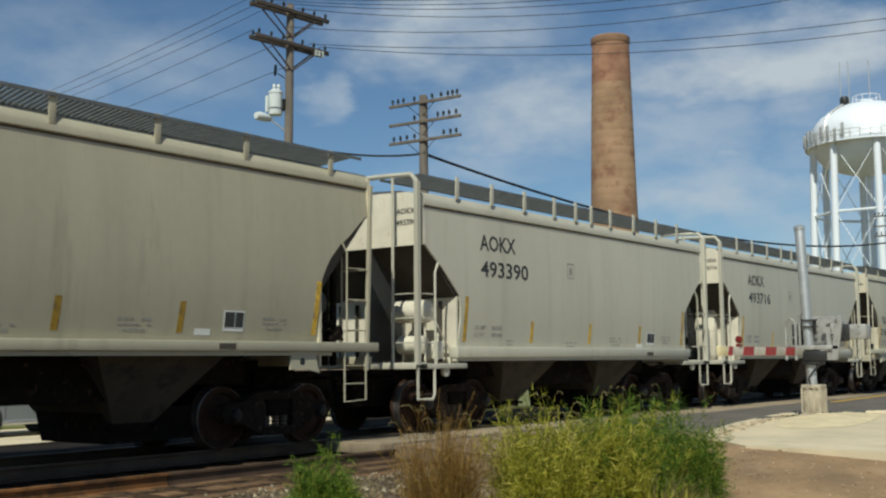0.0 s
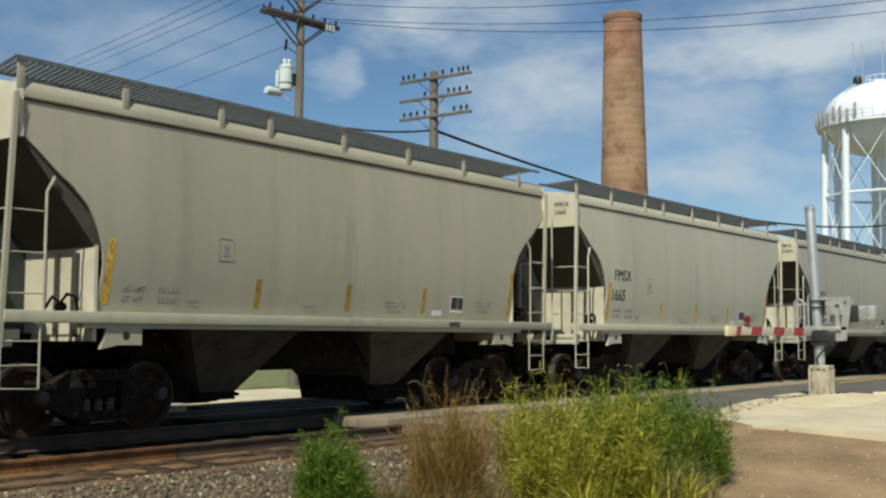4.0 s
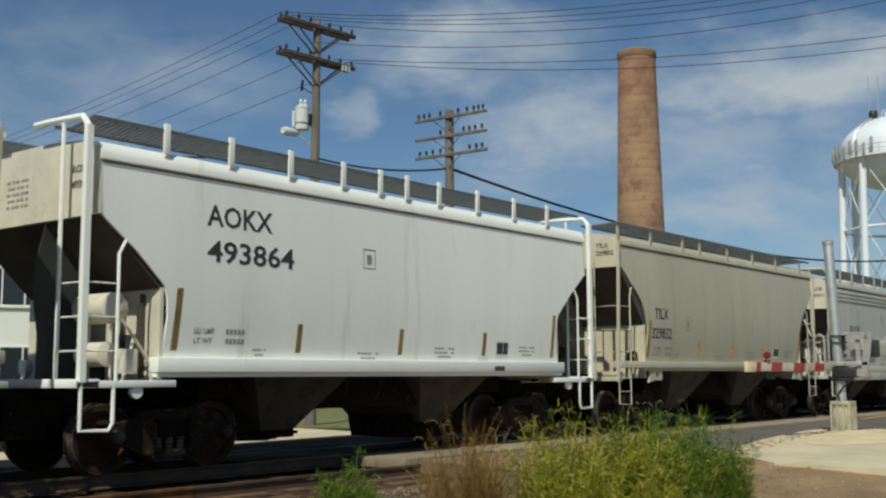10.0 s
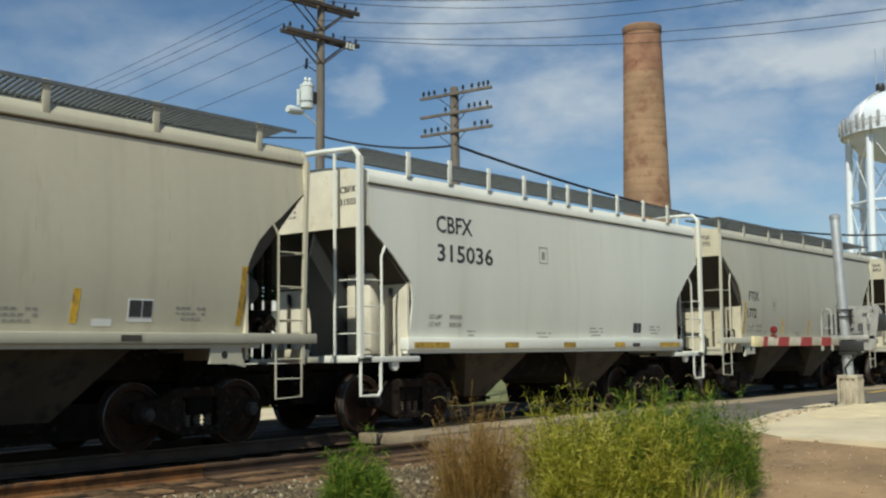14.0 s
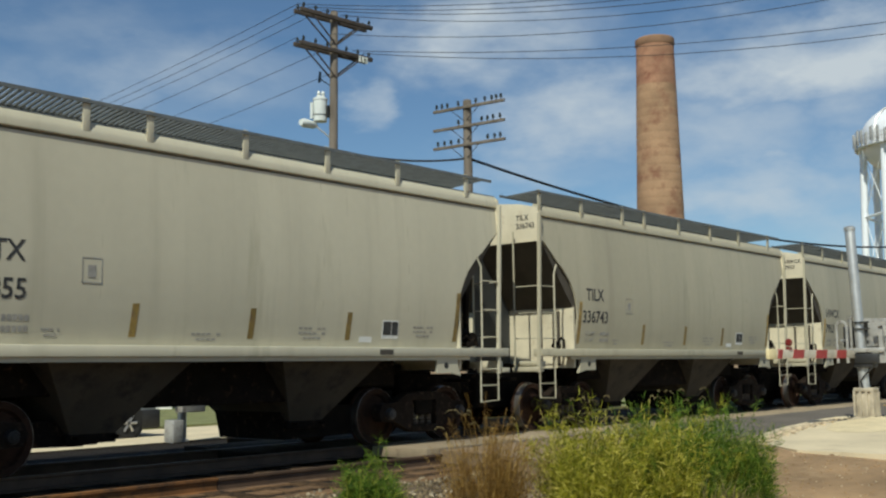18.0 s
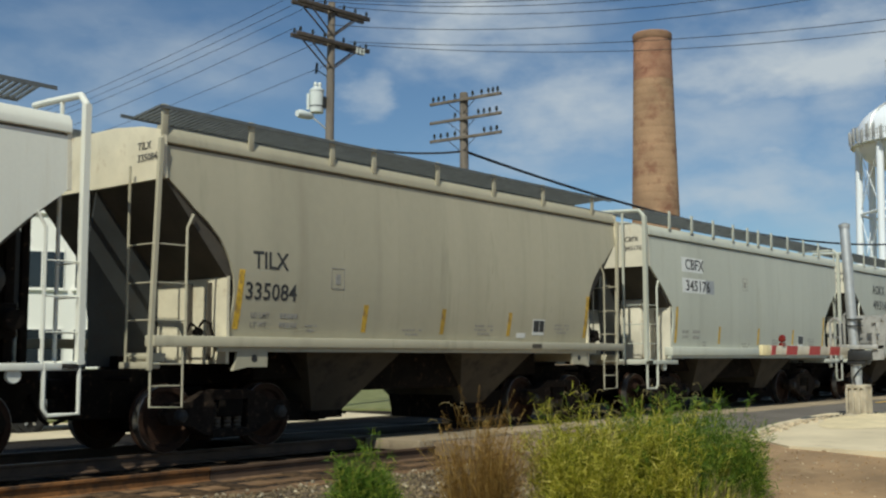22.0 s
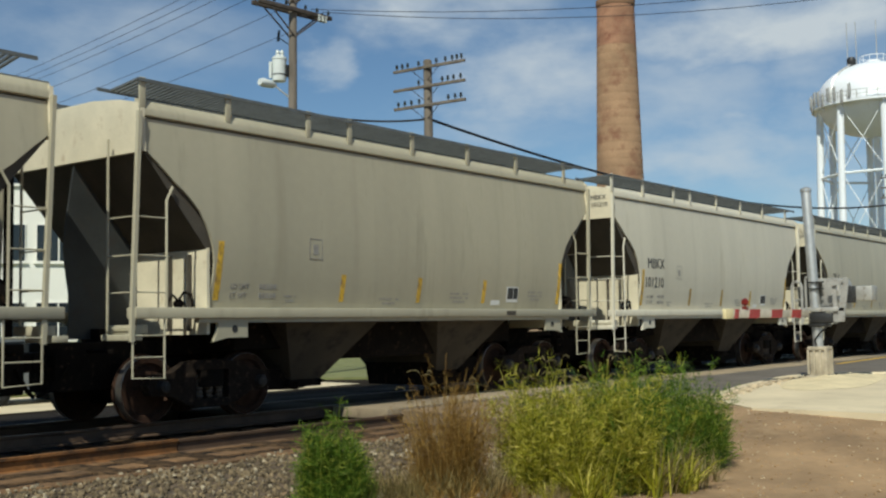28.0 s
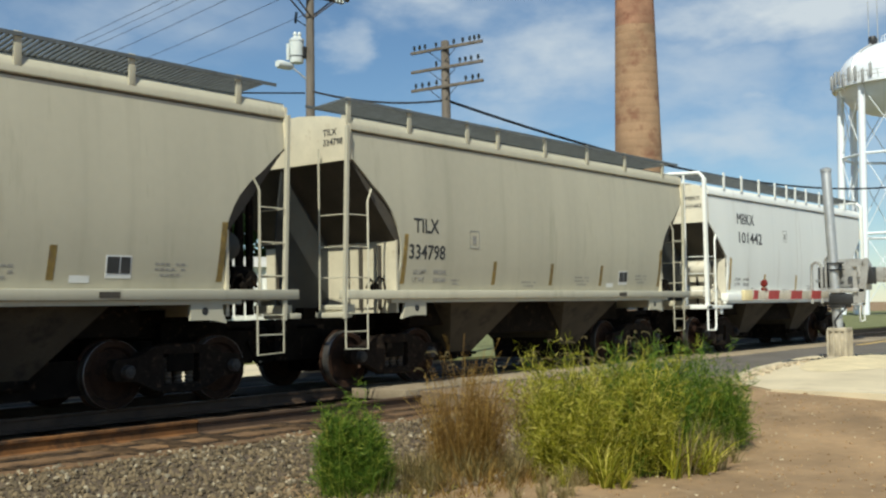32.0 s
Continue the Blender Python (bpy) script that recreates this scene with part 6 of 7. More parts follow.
part("riser", Shape().turned([(0.42, 0.0), (0.42, 23.4)], (0, 0, 0), n=24), M["tank"], tower, "central riser pipe")
LEG_A = [VIEW + math.pi / 2 + radians(8 + 45 * i) for i in range(8)]
leg_r = lambda z: 7.0 - 0.62 * z / 26.4
for i, a in enumerate(LEG_A):
    c, s = math.cos(a), math.sin(a)
    part("leg", Shape().rod((leg_r(0) * c, leg_r(0) * s, -0.3), (leg_r(26.5) * c, leg_r(26.5) * s, 26.5), 0.42, 12), M["tank"], tower, "white tubular leg")
    b = LEG_A[(i + 1) % 8]
    for z in (9.0, 18.3):
        r = leg_r(z)
        part("strut", Shape().rod((r * c, r * s, z), (r * math.cos(b), r * math.sin(b), z), 0.16, 6), M["tank"], tower)
    for z0, z1 in ((0.5, 9.0), (9.0, 18.3), (18.3, 26.2)):
        r0, r1 = leg_r(z0), leg_r(z1)
        part("tie_rod", Shape().rod((r0 * c, r0 * s, z0), (r1 * math.cos(b), r1 * math.sin(b), z1), 0.05, 5).rod((r0 * math.cos(b), r0 * math.sin(b), z0), (r1 * c, r1 * s, z1), 0.05, 5), M["tank"], tower)
part("hatch", Shape().turned([(0.9, 31.7), (0.9, 32.2), (0.5, 32.4)], (0, 0, 0), n=16), M["tank"], tower)
part("hatch_rail", Shape().tube([(1.6 * math.cos(2 * math.pi * i / 12), 1.6 * math.sin(2 * math.pi * i / 12), 32.75) for i in range(13)], 0.05, 5), M["tank"], tower)
for i in range(12):
    a = 2 * math.pi * i / 12
    part("rail_post", shared("rail_post", lambda: Shape().rod((0, 0, 31.75), (0, 0, 32.75), 0.04, 5), M["tank"]), None, tower, at=pose(1.6 * math.cos(a), 1.6 * math.sin(a), 0))
left = VIEW + math.pi / 2
for off, h in ((2.9, 6.3), (1.9, 6.3), (-0.4, 6.3)):
    x, y = off * math.cos(left), off * math.sin(left)
    part("antenna", Shape().rod((x, y, 31.0), (x, y, 31.0 + h), 0.06, 6), M["galv"], tower, "thin whip antenna")
x, y = 2.5 * math.cos(left), 2.5 * math.sin(left)
part("siren", Shape().turned([(0.25, 31.0), (0.28, 31.7), (0.50, 32.1), (0.55, 32.6), (0.40, 32.95), (0.15, 33.0)], (x, y, 0), n=16), M["darkmetal"], tower, "dark warning siren")
part("tank_ladder", Shape().tube([((R_T + 0.1) * math.cos(left + 0.75) * k, (R_T + 0.1) * math.sin(left + 0.75) * k, z) for k, z in ((1.0, 26.6), (1.0, 28.0), (0.93, 29.5), (0.78, 30.6), (0.55, 31.5))], 0.12, 6), M["galv"], tower)
txt = TEXTS["PO", 1.25, 0.9]
txt.materials.append(M["greypatch"])
th = VIEW + math.pi + 0.42
part("lettering", txt, None, tower, at=pose(6.52 * math.cos(th), 6.52 * math.sin(th), 29.25, 0, 0, math.degrees(th) + 90) @ pose(0, 0, 0, -38, 0, 0) @ pose(0, -0.12, 0))


# ---- street beyond ----
def flat_leaves(s):
    me = bpy.data.meshes.new("crown")
    me.from_pydata(s.v, [], s.f)
    me.materials.append(M["blade_tree"])
    return me


def wheel_parts(car, x, y, r=0.40):
    w = part("wheel", Shape().turned([(r * 0.62, -0.11), (r * 0.95, -0.12), (r, -0.06), (r, 0.06), (r * 0.95, 0.12), (r * 0.62, 0.11)], (0, 0, 0), "y", 24), M["rubber"], car, "black tyre", at=pose(x, y, r))
    part("rim", Shape().turned([(0.05, -0.115), (0.08, -0.12), (r * 0.60, -0.10), (r * 0.64, -0.105), (r * 0.64, 0.08)], (0, 0, 0), "y", 20), M["darkmetal"], w)
    for i in range(6):
        a = 2 * math.pi * i / 6
        part("spoke", Shape().rod((0.05 * math.cos(a), -0.125, 0.05 * math.sin(a)), (r * 0.62 * math.cos(a), -0.12, r * 0.62 * math.sin(a)), 0.035, 6), M["alloy"], w, "alloy wheel spoke")


suv = thing("parked_car", pose(15.67, 26.15, -0.53), "silver compact car waiting on the street beyond the train", "car")
prof = [(-1.95, 0.50), (-1.98, 1.08), (-1.70, 1.66), (0.30, 1.70), (1.02, 1.12), (2.30, 1.00), (2.50, 0.80), (2.50, 0.42), (2.08, 0.40), (1.95, 0.68), (1.63, 0.76), (1.31, 0.68), (1.18, 0.42), (-0.55, 0.42), (-0.68, 0.68), (-1.0, 0.76), (-1.32, 0.68), (-1.45, 0.40)]
part("body", Shape().prism(prof, "y", -0.86, 0.86), M["carpaint"], suv)
part("side_window", Shape().prism([(-1.62, 1.10), (-1.48, 1.56), (0.22, 1.60), (0.78, 1.14)], "y", -0.866, 0.866), M["carglass"], suv, "dark tinted window")
for x in (-1.0, 1.63):
    for y in (-0.78, 0.78):
        wheel_parts(suv, x, y, 0.40)
    part("wheel_arch", Shape().turned([(0.02, -0.875), (0.50, -0.875), (0.50, 0.875), (0.02, 0.875)], (x, 0, 0.42), "y", 28), M["rubber"], suv, "black wheel arch liner")
part("bumper", Shape().box(2.02, 2.66, -0.88, 0.88, 0.22, 0.74, 0.05), M["darkmetal"], suv, "dark front bumper")
part("grille", Shape().box(2.46, 2.56, -0.45, 0.45, 0.75, 0.88, 0.01), M["alloy"], suv, "bright grille")
for y in (-0.66, 0.66):
    part("headlamp", Shape().box(2.12, 2.53, y - 0.22, y + 0.22, 0.78, 0.96, 0.03), M["lamp"], suv, "clear headlamp")
part("sill_trim", Shape().box(-0.5, 1.12, -0.90, -0.80, 0.30, 0.42, 0.02), M["alloy"], suv)
part("door_mirror", Shape().box(0.62, 0.80, -1.02, -0.86, 1.12, 1.28, 0.03), M["darkmetal"], suv)
for x in (-0.42, 0.55):
    part("shut_line", Shape().box(x, x + 0.015, -0.866, -0.855, 0.4, 1.10), M["darkmetal"], suv)
far_gate = thing("crossing_gate", pose(17.1, 22.7, -0.53), "silver crossing gate mechanism beyond the tracks", "crossing gate")
part("mast", Shape().turned([(0.18, 0), (0.18, 0.05), (0.115, 0.07), (0.115, 3.4)], (0, 0, 0), n=14), M["galv"], far_gate)
part("gate_mechanism", Shape().box(-0.30, 0.42, -0.40, -0.10, 0.74, 1.25, 0.03), M["silverbox"], far_gate)
part("junction_case", Shape().box(-0.42, -0.10, -0.22, 0.16, 0.0, 0.56, 0.03), M["silverbox"], far_gate, "low grey junction case")
part("counterweight", Shape().box(-0.75, -0.45, -0.3, -0.05, 0.95, 1.25, 0.02), M["galv"], far_gate)


# white building seen through the gaps between the cars
hall = thing("white_building", pose(20, 46, 0, 0, 0, -28), "white smooth-walled building with dark window bands", "building")
part("wall", Shape().box(-34, 11.4, 0, 12, -0.8, 9.4), M["hallwhite"], hall, "white painted wall")
part("roof", Shape().box(-34.3, 11.7, -0.3, 12.3, 9.4, 9.65), M["farpaint"], hall)
for z in (0.95, 4.30, 7.62):
    for i in range(11):
        x = -33.6 + 4.1 * i
        w = part("window", Shape().box(x, x + 3.7, -0.05, 0.0, z, z + 1.66).box(x - 0.08, x + 3.78, -0.12, 0.0, z - 0.07, z), M["hallwhite"], hall, "white window frame and sill")
        for k in range(4):
            part("pane", Shape().box(x + 0.05 + 0.92 * k, x + 0.90 + 0.92 * k, -0.062, -0.05, z + 0.06, z + 1.60), M["carglass"], w, "dark window pane")


shed = thing("low_shed", pose(36.2, 45.2, 0, 0, 0, -28), "low white corrugated metal shed beyond the street", "shed")
part("wall", Shape().box(-4.4, 4.4, 0, 6, -0.8, 3.6), M["hallwhite"], shed, "white corrugated wall")
part("roof", Shape().prism([(-0.3, 3.6), (6.3, 3.6), (3.0, 4.3)], "x", -4.6, 4.6), M["farpaint"], shed)
shed_rib = Shape().box(-0.05, 0.05, -0.06, 0.0, -0.5, 3.55).mesh("wall_rib", M["hallwhite"])
for i in range(28):
    part("wall_rib", shed_rib, None, shed, at=pose(-4.3 + 0.32 * i, 0, 0))


def shade_tree(rng, height, spread):
    """Tapered trunk with limbs, and a ragged crown of small leaf clumps."""
    wood, leaves = Shape(), Shape()
    wood.rod((0, 0, -0.8), (0.1, 0, height * 0.45), 0.24, 10, 0.15)
    for k in range(7):
        a, z = k * 0.9 + rng.uniform(-0.3, 0.3), height * rng.uniform(0.25, 0.5)
        tip = Vector((math.cos(a) * spread * 0.6, math.sin(a) * spread * 0.6, z + height * 0.25))
        wood.rod((0.05, 0, z), tip, 0.09, 6, 0.03)
        for c in range(24):
            q = tip + Vector((rng.gauss(0, spread * 0.26), rng.gauss(0, spread * 0.26), rng.gauss(0.05, height * 0.12)))
            for g in range(16):
                o = q + Vector((rng.gauss(0, 0.28), rng.gauss(0, 0.28), rng.gauss(0, 0.24)))
                e = Vector((rng.gauss(0, 1), rng.gauss(0, 1), rng.gauss(0, 1))).normalized() * 0.36
                w = e.orthogonal().normalized() * 0.21
                leaves.add([o - e, o + w, o + e, o - w], [(0, 1, 2, 3)])
    return wood, leaves


# Trees are made up: a dark backdrop for the gaps between the cars.
tree_rng = random.Random(8)
for x, y, h in ((38.0, 57.0, 11.5), (44.0, 56.0, 12.2), (50.5, 55.0, 11.8), (57.5, 54.0, 12.4)):
    wood, leaves = shade_tree(tree_rng, h, 4.2)
    tree = thing("tree", pose(x, y, 0.3), "dark green broad-leaved tree behind the shed", "tree", "trees beyond the street")
    part("trunk", wood, M["wood"], tree)
    crown = part("crown", flat_leaves(leaves), None, tree)
    crown["kind"] = "stuff"


# ---- plants ----
def blades(rng, count, centre, spread, h0, h1, lean, width, droop=0.5):
    """Many thin bent blades from a patch of ground."""
    s = Shape()
    v, f = [], []
    for _ in range(count):
        a, q = rng.uniform(0, 2 * math.pi), math.sqrt(rng.random())
        bx, by = centre[0] + spread[0] * q * math.cos(a), centre[1] + spread[1] * q * math.sin(a)
        bz = ground_z(bx, by) - 0.02
        edge = 1.0 - 0.55 * q * q
        h = rng.uniform(h0, h1) * edge
        d = a + rng.gauss(0, 0.9)
        ln = h * lean * rng.uniform(0.3, 1.3) * (0.4 + q)
        dx, dy = math.cos(d), math.sin(d)
        w = width * rng.uniform(0.6, 1.4)
        t = rng.uniform(0, math.pi)
        wx, wy = math.cos(t) * w, math.sin(t) * w
        k = len(v)
        m = 4
        for i in range(m + 1):
            u = i / m
            out = ln * u ** 1.7
            z = bz + h * (u - droop * lean * 0.6 * u ** 3)
            ww = (1 - u ** 1.6) + 0.06
            v += [(bx + dx * out - wx * ww, by + dy * out - wy * ww, z), (bx + dx * out + wx * ww, by + dy * out + wy * ww, z)]
        f += [(k + 2 * i, k + 2 * i + 1, k + 2 * i + 3, k + 2 * i + 2) for i in range(m)]
    s.v, s.f = v, f
    return s


def sprigs(rng, stems, centre, spread, h0, h1, leaf, per_stem, lean=0.35, bare=0.1, nod=0.0, slim=0.17):
    """Leafy stems: a thin bent stalk with many small pointed leaves set round it."""
    s = Shape()
    v, f = [], []
    for _ in range(stems):
        a, q = rng.uniform(0, 2 * math.pi), math.sqrt(rng.random())
        bx, by = centre[0] + spread[0] * q * math.cos(a), centre[1] + spread[1] * q * math.sin(a)
        bz = ground_z(bx, by) - 0.02
        h = rng.uniform(h0, h1) * (1.0 - 0.4 * q * q)
        d = a + rng.gauss(0, 0.8)
        ln = h * lean * rng.uniform(0.2, 1.2) * (0.3 + q)
        spine = lambda u: Vector((bx + math.cos(d) * (ln * u ** 1.6 + nod * h * max(0, u - 0.7)), by + math.sin(d) * (ln * u ** 1.6 + nod * h * max(0, u - 0.7)), bz + h * (u - nod * 2.2 * max(0, u - 0.72) ** 1.5)))
        w = 0.0014
        k = len(v)
        for i in range(5):
            p = spine(i / 4)
            v += [(p.x - w, p.y + w, p.z), (p.x + w, p.y - w, p.z)]
        f += [(k + 2 * i, k + 2 * i + 1, k + 2 * i + 3, k + 2 * i + 2) for i in range(4)]
        for m in range(per_stem):
            u = bare + (1 - bare) * (m + rng.random()) / per_stem
            p = spine(u)
            b = rng.uniform(0, 2 * math.pi)
            size = leaf * rng.uniform(0.6, 1.4) * (1.15 - 0.6 * u)
            up = rng.uniform(0.1, 1.1)
            out = Vector((math.cos(b), math.sin(b), up)).normalized() * size
            side = Vector((-math.sin(b), math.cos(b), rng.uniform(-0.5, 0.5))).normalized() * size * slim
            k = len(v)
            tip = p + out - Vector((0, 0, size * rng.uniform(0.1, 0.75)))
            v += [tuple(p), tuple(p + out * 0.55 + side), tuple(tip), tuple(p + out * 0.55 - side)]
            f.append((k, k + 1, k + 2, k + 3))
    s.v, s.f = v, f
    return s


def tussocks(rng, places, count, h0, h1, width, arch):
    """Clumps of arching blades that fan out from each place, tips bent over."""
    s = Shape()
    v, f = [], []
    for cx, cy, size in places:
        for _ in range(count):
            bx, by = cx + rng.gauss(0, 0.05) * size, cy + rng.gauss(0, 0.05) * size
            bz = ground_z(bx, by) - 0.02
            h = rng.uniform(h0, h1) * size
            d = rng.uniform(0, 2 * math.pi)
            bend = rng.uniform(0.15, 1.0)
            reach = h * arch * bend
            dx, dy = math.cos(d), math.sin(d)
            w = width * rng.uniform(0.6, 1.4)
            t = d + math.pi / 2 + rng.gauss(0, 0.5)
            wx, wy = math.cos(t) * w, math.sin(t) * w
            k = len(v)
            for i in range(6):
                u = i / 5
                out = reach * u ** 1.5
                z = bz + h * (u - 0.42 * bend * u ** 3.2)
                ww = (1 - u ** 1.8) * (0.5 + 0.5 * min(1, 4 * u)) + 0.05
                v += [(bx + dx * out - wx * ww, by + dy * out - wy * ww, z), (bx + dx * out + wx * ww, by + dy * out + wy * ww, z)]
            f += [(k + 2 * i, k + 2 * i + 1, k + 2 * i + 3, k + 2 * i + 2) for i in range(5)]
    s.v, s.f = v, f
    return s


def feathers(rng, places, stems, h0, h1, branches, per_branch, leaf, slim, lean=0.4):
    """Branching leafy stems: every stem carries side branches, set with many small pointed leaves."""
    s = Shape()
    v, f = [], []
    for cx, cy, size in places:
        for _ in range(stems):
            bx, by = cx + rng.gauss(0, 0.09) * size, cy + rng.gauss(0, 0.09) * size
            bz = ground_z(bx, by) - 0.02
            h = rng.uniform(h0, h1) * size
            d, ln = rng.uniform(0, 2 * math.pi), h * lean * rng.uniform(0.1, 1.0)
            k = len(v)
            for u in (0.0, 0.5, 1.0):
                x, y, z = bx + math.cos(d) * ln * u ** 1.6, by + math.sin(d) * ln * u ** 1.6, bz + h * u
                v += [(x - 0.0015, y + 0.0015, z), (x + 0.0015, y - 0.0015, z)]
            f += [(k, k + 1, k + 3, k + 2), (k + 2, k + 3, k + 5, k + 4)]
            for m in range(branches):
                u = 0.12 + 0.88 * (m + rng.random()) / branches
                root = Vector((bx + math.cos(d) * ln * u ** 1.6, by + math.sin(d) * ln * u ** 1.6, bz + h * u))
                b = rng.uniform(0, 2 * math.pi)
                arm = Vector((math.cos(b), math.sin(b), rng.uniform(0.2, 1.3))).normalized() * rng.uniform(0.10, 0.30) * (1.2 - 0.75 * u) * size
                for g in range(per_branch):
                    q = root + arm * ((g + rng.random()) / per_branch)
                    out = (arm.normalized() * 0.7 + Vector((rng.gauss(0, 0.6), rng.gauss(0, 0.6), rng.gauss(0, 0.45)))).normalized() * leaf * rng.uniform(0.5, 1.5)
                    side = out.cross(Vector((rng.gauss(0, 1), rng.gauss(0, 1), rng.gauss(0, 1)))).normalized() * out.length * slim
                    k = len(v)
                    v += [tuple(q), tuple(q + out * 0.45 + side), tuple(q + out), tuple(q + out * 0.45 - side)]
                    f.append((k, k + 1, k + 2, k + 3))
    s.v, s.f = v, f
    return s


def foxtails(rng, count, centre, spread, h0, h1):
    """Thin stalks whose bristly seed heads nod over: stalks and heads."""
    stalks, heads = Shape(), Shape()
    for _ in range(count):
        a, q = rng.uniform(0, 2 * math.pi), math.sqrt(rng.random())
        bx, by = centre[0] + spread[0] * q * math.cos(a), centre[1] + spread[1] * q * math.sin(a)
        bz = ground_z(bx, by)
        h = rng.uniform(h0, h1)
        d = rng.uniform(0, 2 * math.pi)
        ln, hook = h * rng.uniform(0.1, 0.45), rng.uniform(0.05, 0.13)
        dx, dy = math.cos(d), math.sin(d)
        stem = [Vector((bx + dx * ln * u ** 1.6, by + dy * ln * u ** 1.6, bz + h * u)) for u in (0, 0.35, 0.7, 1.0)]
        tip = stem[-1]
        arc = [tip + Vector((dx * hook * (1 - math.cos(b)), dy * hook * (1 - math.cos(b)), hook * math.sin(b))) for b in (0, 0.6, 1.2, 1.8, 2.3)]
        stalks.tube(stem + arc[1:2], 0.0022, 4)
        path = [arc[1].lerp(arc[2], 0.2)] + arc[2:]
        for i in range(len(path) - 1):
            for g in range(9):
                p = path[i].lerp(path[i + 1], rng.random())
                e = Vector((rng.gauss(0, 1), rng.gauss(0, 1), rng.gauss(0, 1))).normalized()
                ax = (path[i + 1] - path[i]).normalized()
                o = (e * 0.55 + ax).normalized() * rng.uniform(0.018, 0.034)
                w = ax.cross(e).normalized() * 0.004
                heads.add([p - w, p + w, p + o], [(0, 1, 2)])
    return stalks, heads


def scatter(rng, count, centre, spread, s0, s1):
    out = []
    for _ in range(count):
        a, q = rng.uniform(0, 2 * math.pi), math.sqrt(rng.random())
        out.append((centre[0] + spread[0] * q * math.cos(a), centre[1] + spread[1] * q * math.sin(a), rng.uniform(s0, s1) * (1 - 0.42 * q * q)))
    return out


def plant(name, label, category, shapes, group=""):
    root = thing(name, pose(0, 0, 0), label, category, group)
    for pname, sh, mt in shapes:
        me = bpy.data.meshes.new(pname)
        me.from_pydata(sh.v, [], sh.f)
        me.materials.append(mt)
        me.polygons.foreach_set("use_smooth", [True] * len(me.polygons))
        ob = part(pname, me, None, root)
        ob["kind"] = "stuff"
    return root


pr = random.Random(11)
WEEDS = "weeds beside the track"
plant("green_weed", "upright feathery dark green weed growing beside the ballast", "weed",
      [("foliage", feathers(pr, scatter(pr, 18, (7.42, 7.0), (0.28, 0.25), 0.85, 1.1), 8, 0.5, 1.1, 12, 10, 0.08, 0.04, 0.2), M["blade_green"]),
       ("foliage", blades(pr, 500, (7.42, 6.98), (0.36, 0.32), 0.35, 0.95, 0.36, 0.0024), M["blade_green"]),
       ("straw", blades(pr, 300, (7.6, 6.75), (0.5, 0.4), 0.08, 0.38, 0.8, 0.003), M["blade_dry"])], WEEDS)
brown_stalks, brown_heads = foxtails(pr, 10, (9.05, 6.9), (0.7, 0.45), 0.8, 1.2)
plant("dry_weed", "dry reddish brown grass clump with upright feathery plumes", "weed",
      [("foliage", blades(pr, 900, (9.03, 6.95), (0.40, 0.36), 0.35, 1.5, 0.32, 0.0019), M["blade_brown"]),
       ("plume", sprigs(pr, 70, (9.03, 6.95), (0.32, 0.30), 0.9, 1.62, 0.06, 70, 0.34, 0.5, 0.2, 0.05), M["blade_brown"]),
       ("foliage", feathers(pr, scatter(pr, 9, (9.03, 6.93), (0.30, 0.28), 0.8, 1.1), 9, 0.5, 1.3, 11, 10, 0.07, 0.034, 0.3), M["blade_brown"]),
       ("straw", tussocks(pr, scatter(pr, 10, (8.95, 6.45), (0.6, 0.45), 0.5, 0.9), 40, 0.35, 0.75, 0.0045, 0.8), M["blade_dry"]),
       ("stalk", brown_stalks, M["blade_brown"]), ("seed_head", brown_heads, M["blade_dry"])], WEEDS)
bush_stalks, bush_heads = foxtails(pr, 26, (10.1, 6.2), (1.0, 0.65), 0.95, 1.28)
plant("weed_bush", "dense yellow-green weeds with arching blades and nodding seed heads", "weed",
      [("foliage", feathers(pr, scatter(pr, 40, (10.0, 6.05), (1.0, 0.86), 0.7, 1.3), 10, 0.5, 1.28, 11, 10, 0.085, 0.042, 0.5), M["blade_yellow"]),
       ("foliage", feathers(pr, scatter(pr, 20, (10.35, 5.9), (0.95, 0.8), 0.7, 1.2), 8, 0.5, 1.2, 10, 10, 0.08, 0.045, 0.5), M["blade_green"]),
       ("foliage", tussocks(pr, scatter(pr, 24, (10.0, 6.0), (0.95, 0.82), 0.7, 1.2), 26, 0.6, 1.3, 0.0055, 1.0), M["blade_yellow"]),
       ("foliage", tussocks(pr, scatter(pr, 20, (10.0, 5.3), (1.05, 0.5), 0.5, 0.9), 45, 0.4, 0.95, 0.0085, 1.2), M["blade_yellow"]),
       ("straw", tussocks(pr, scatter(pr, 16, (10.5, 5.3), (1.0, 0.55), 0.6, 1.0), 22, 0.4, 0.95, 0.0055, 1.1), M["blade_dry"]),
       ("stalk", bush_stalks, M["blade_yellow"]), ("seed_head", bush_heads, M["blade_dry"])], WEEDS)
green_stalks, green_heads = foxtails(pr, 8, (11.6, 6.0), (0.7, 0.55), 1.05, 1.36)
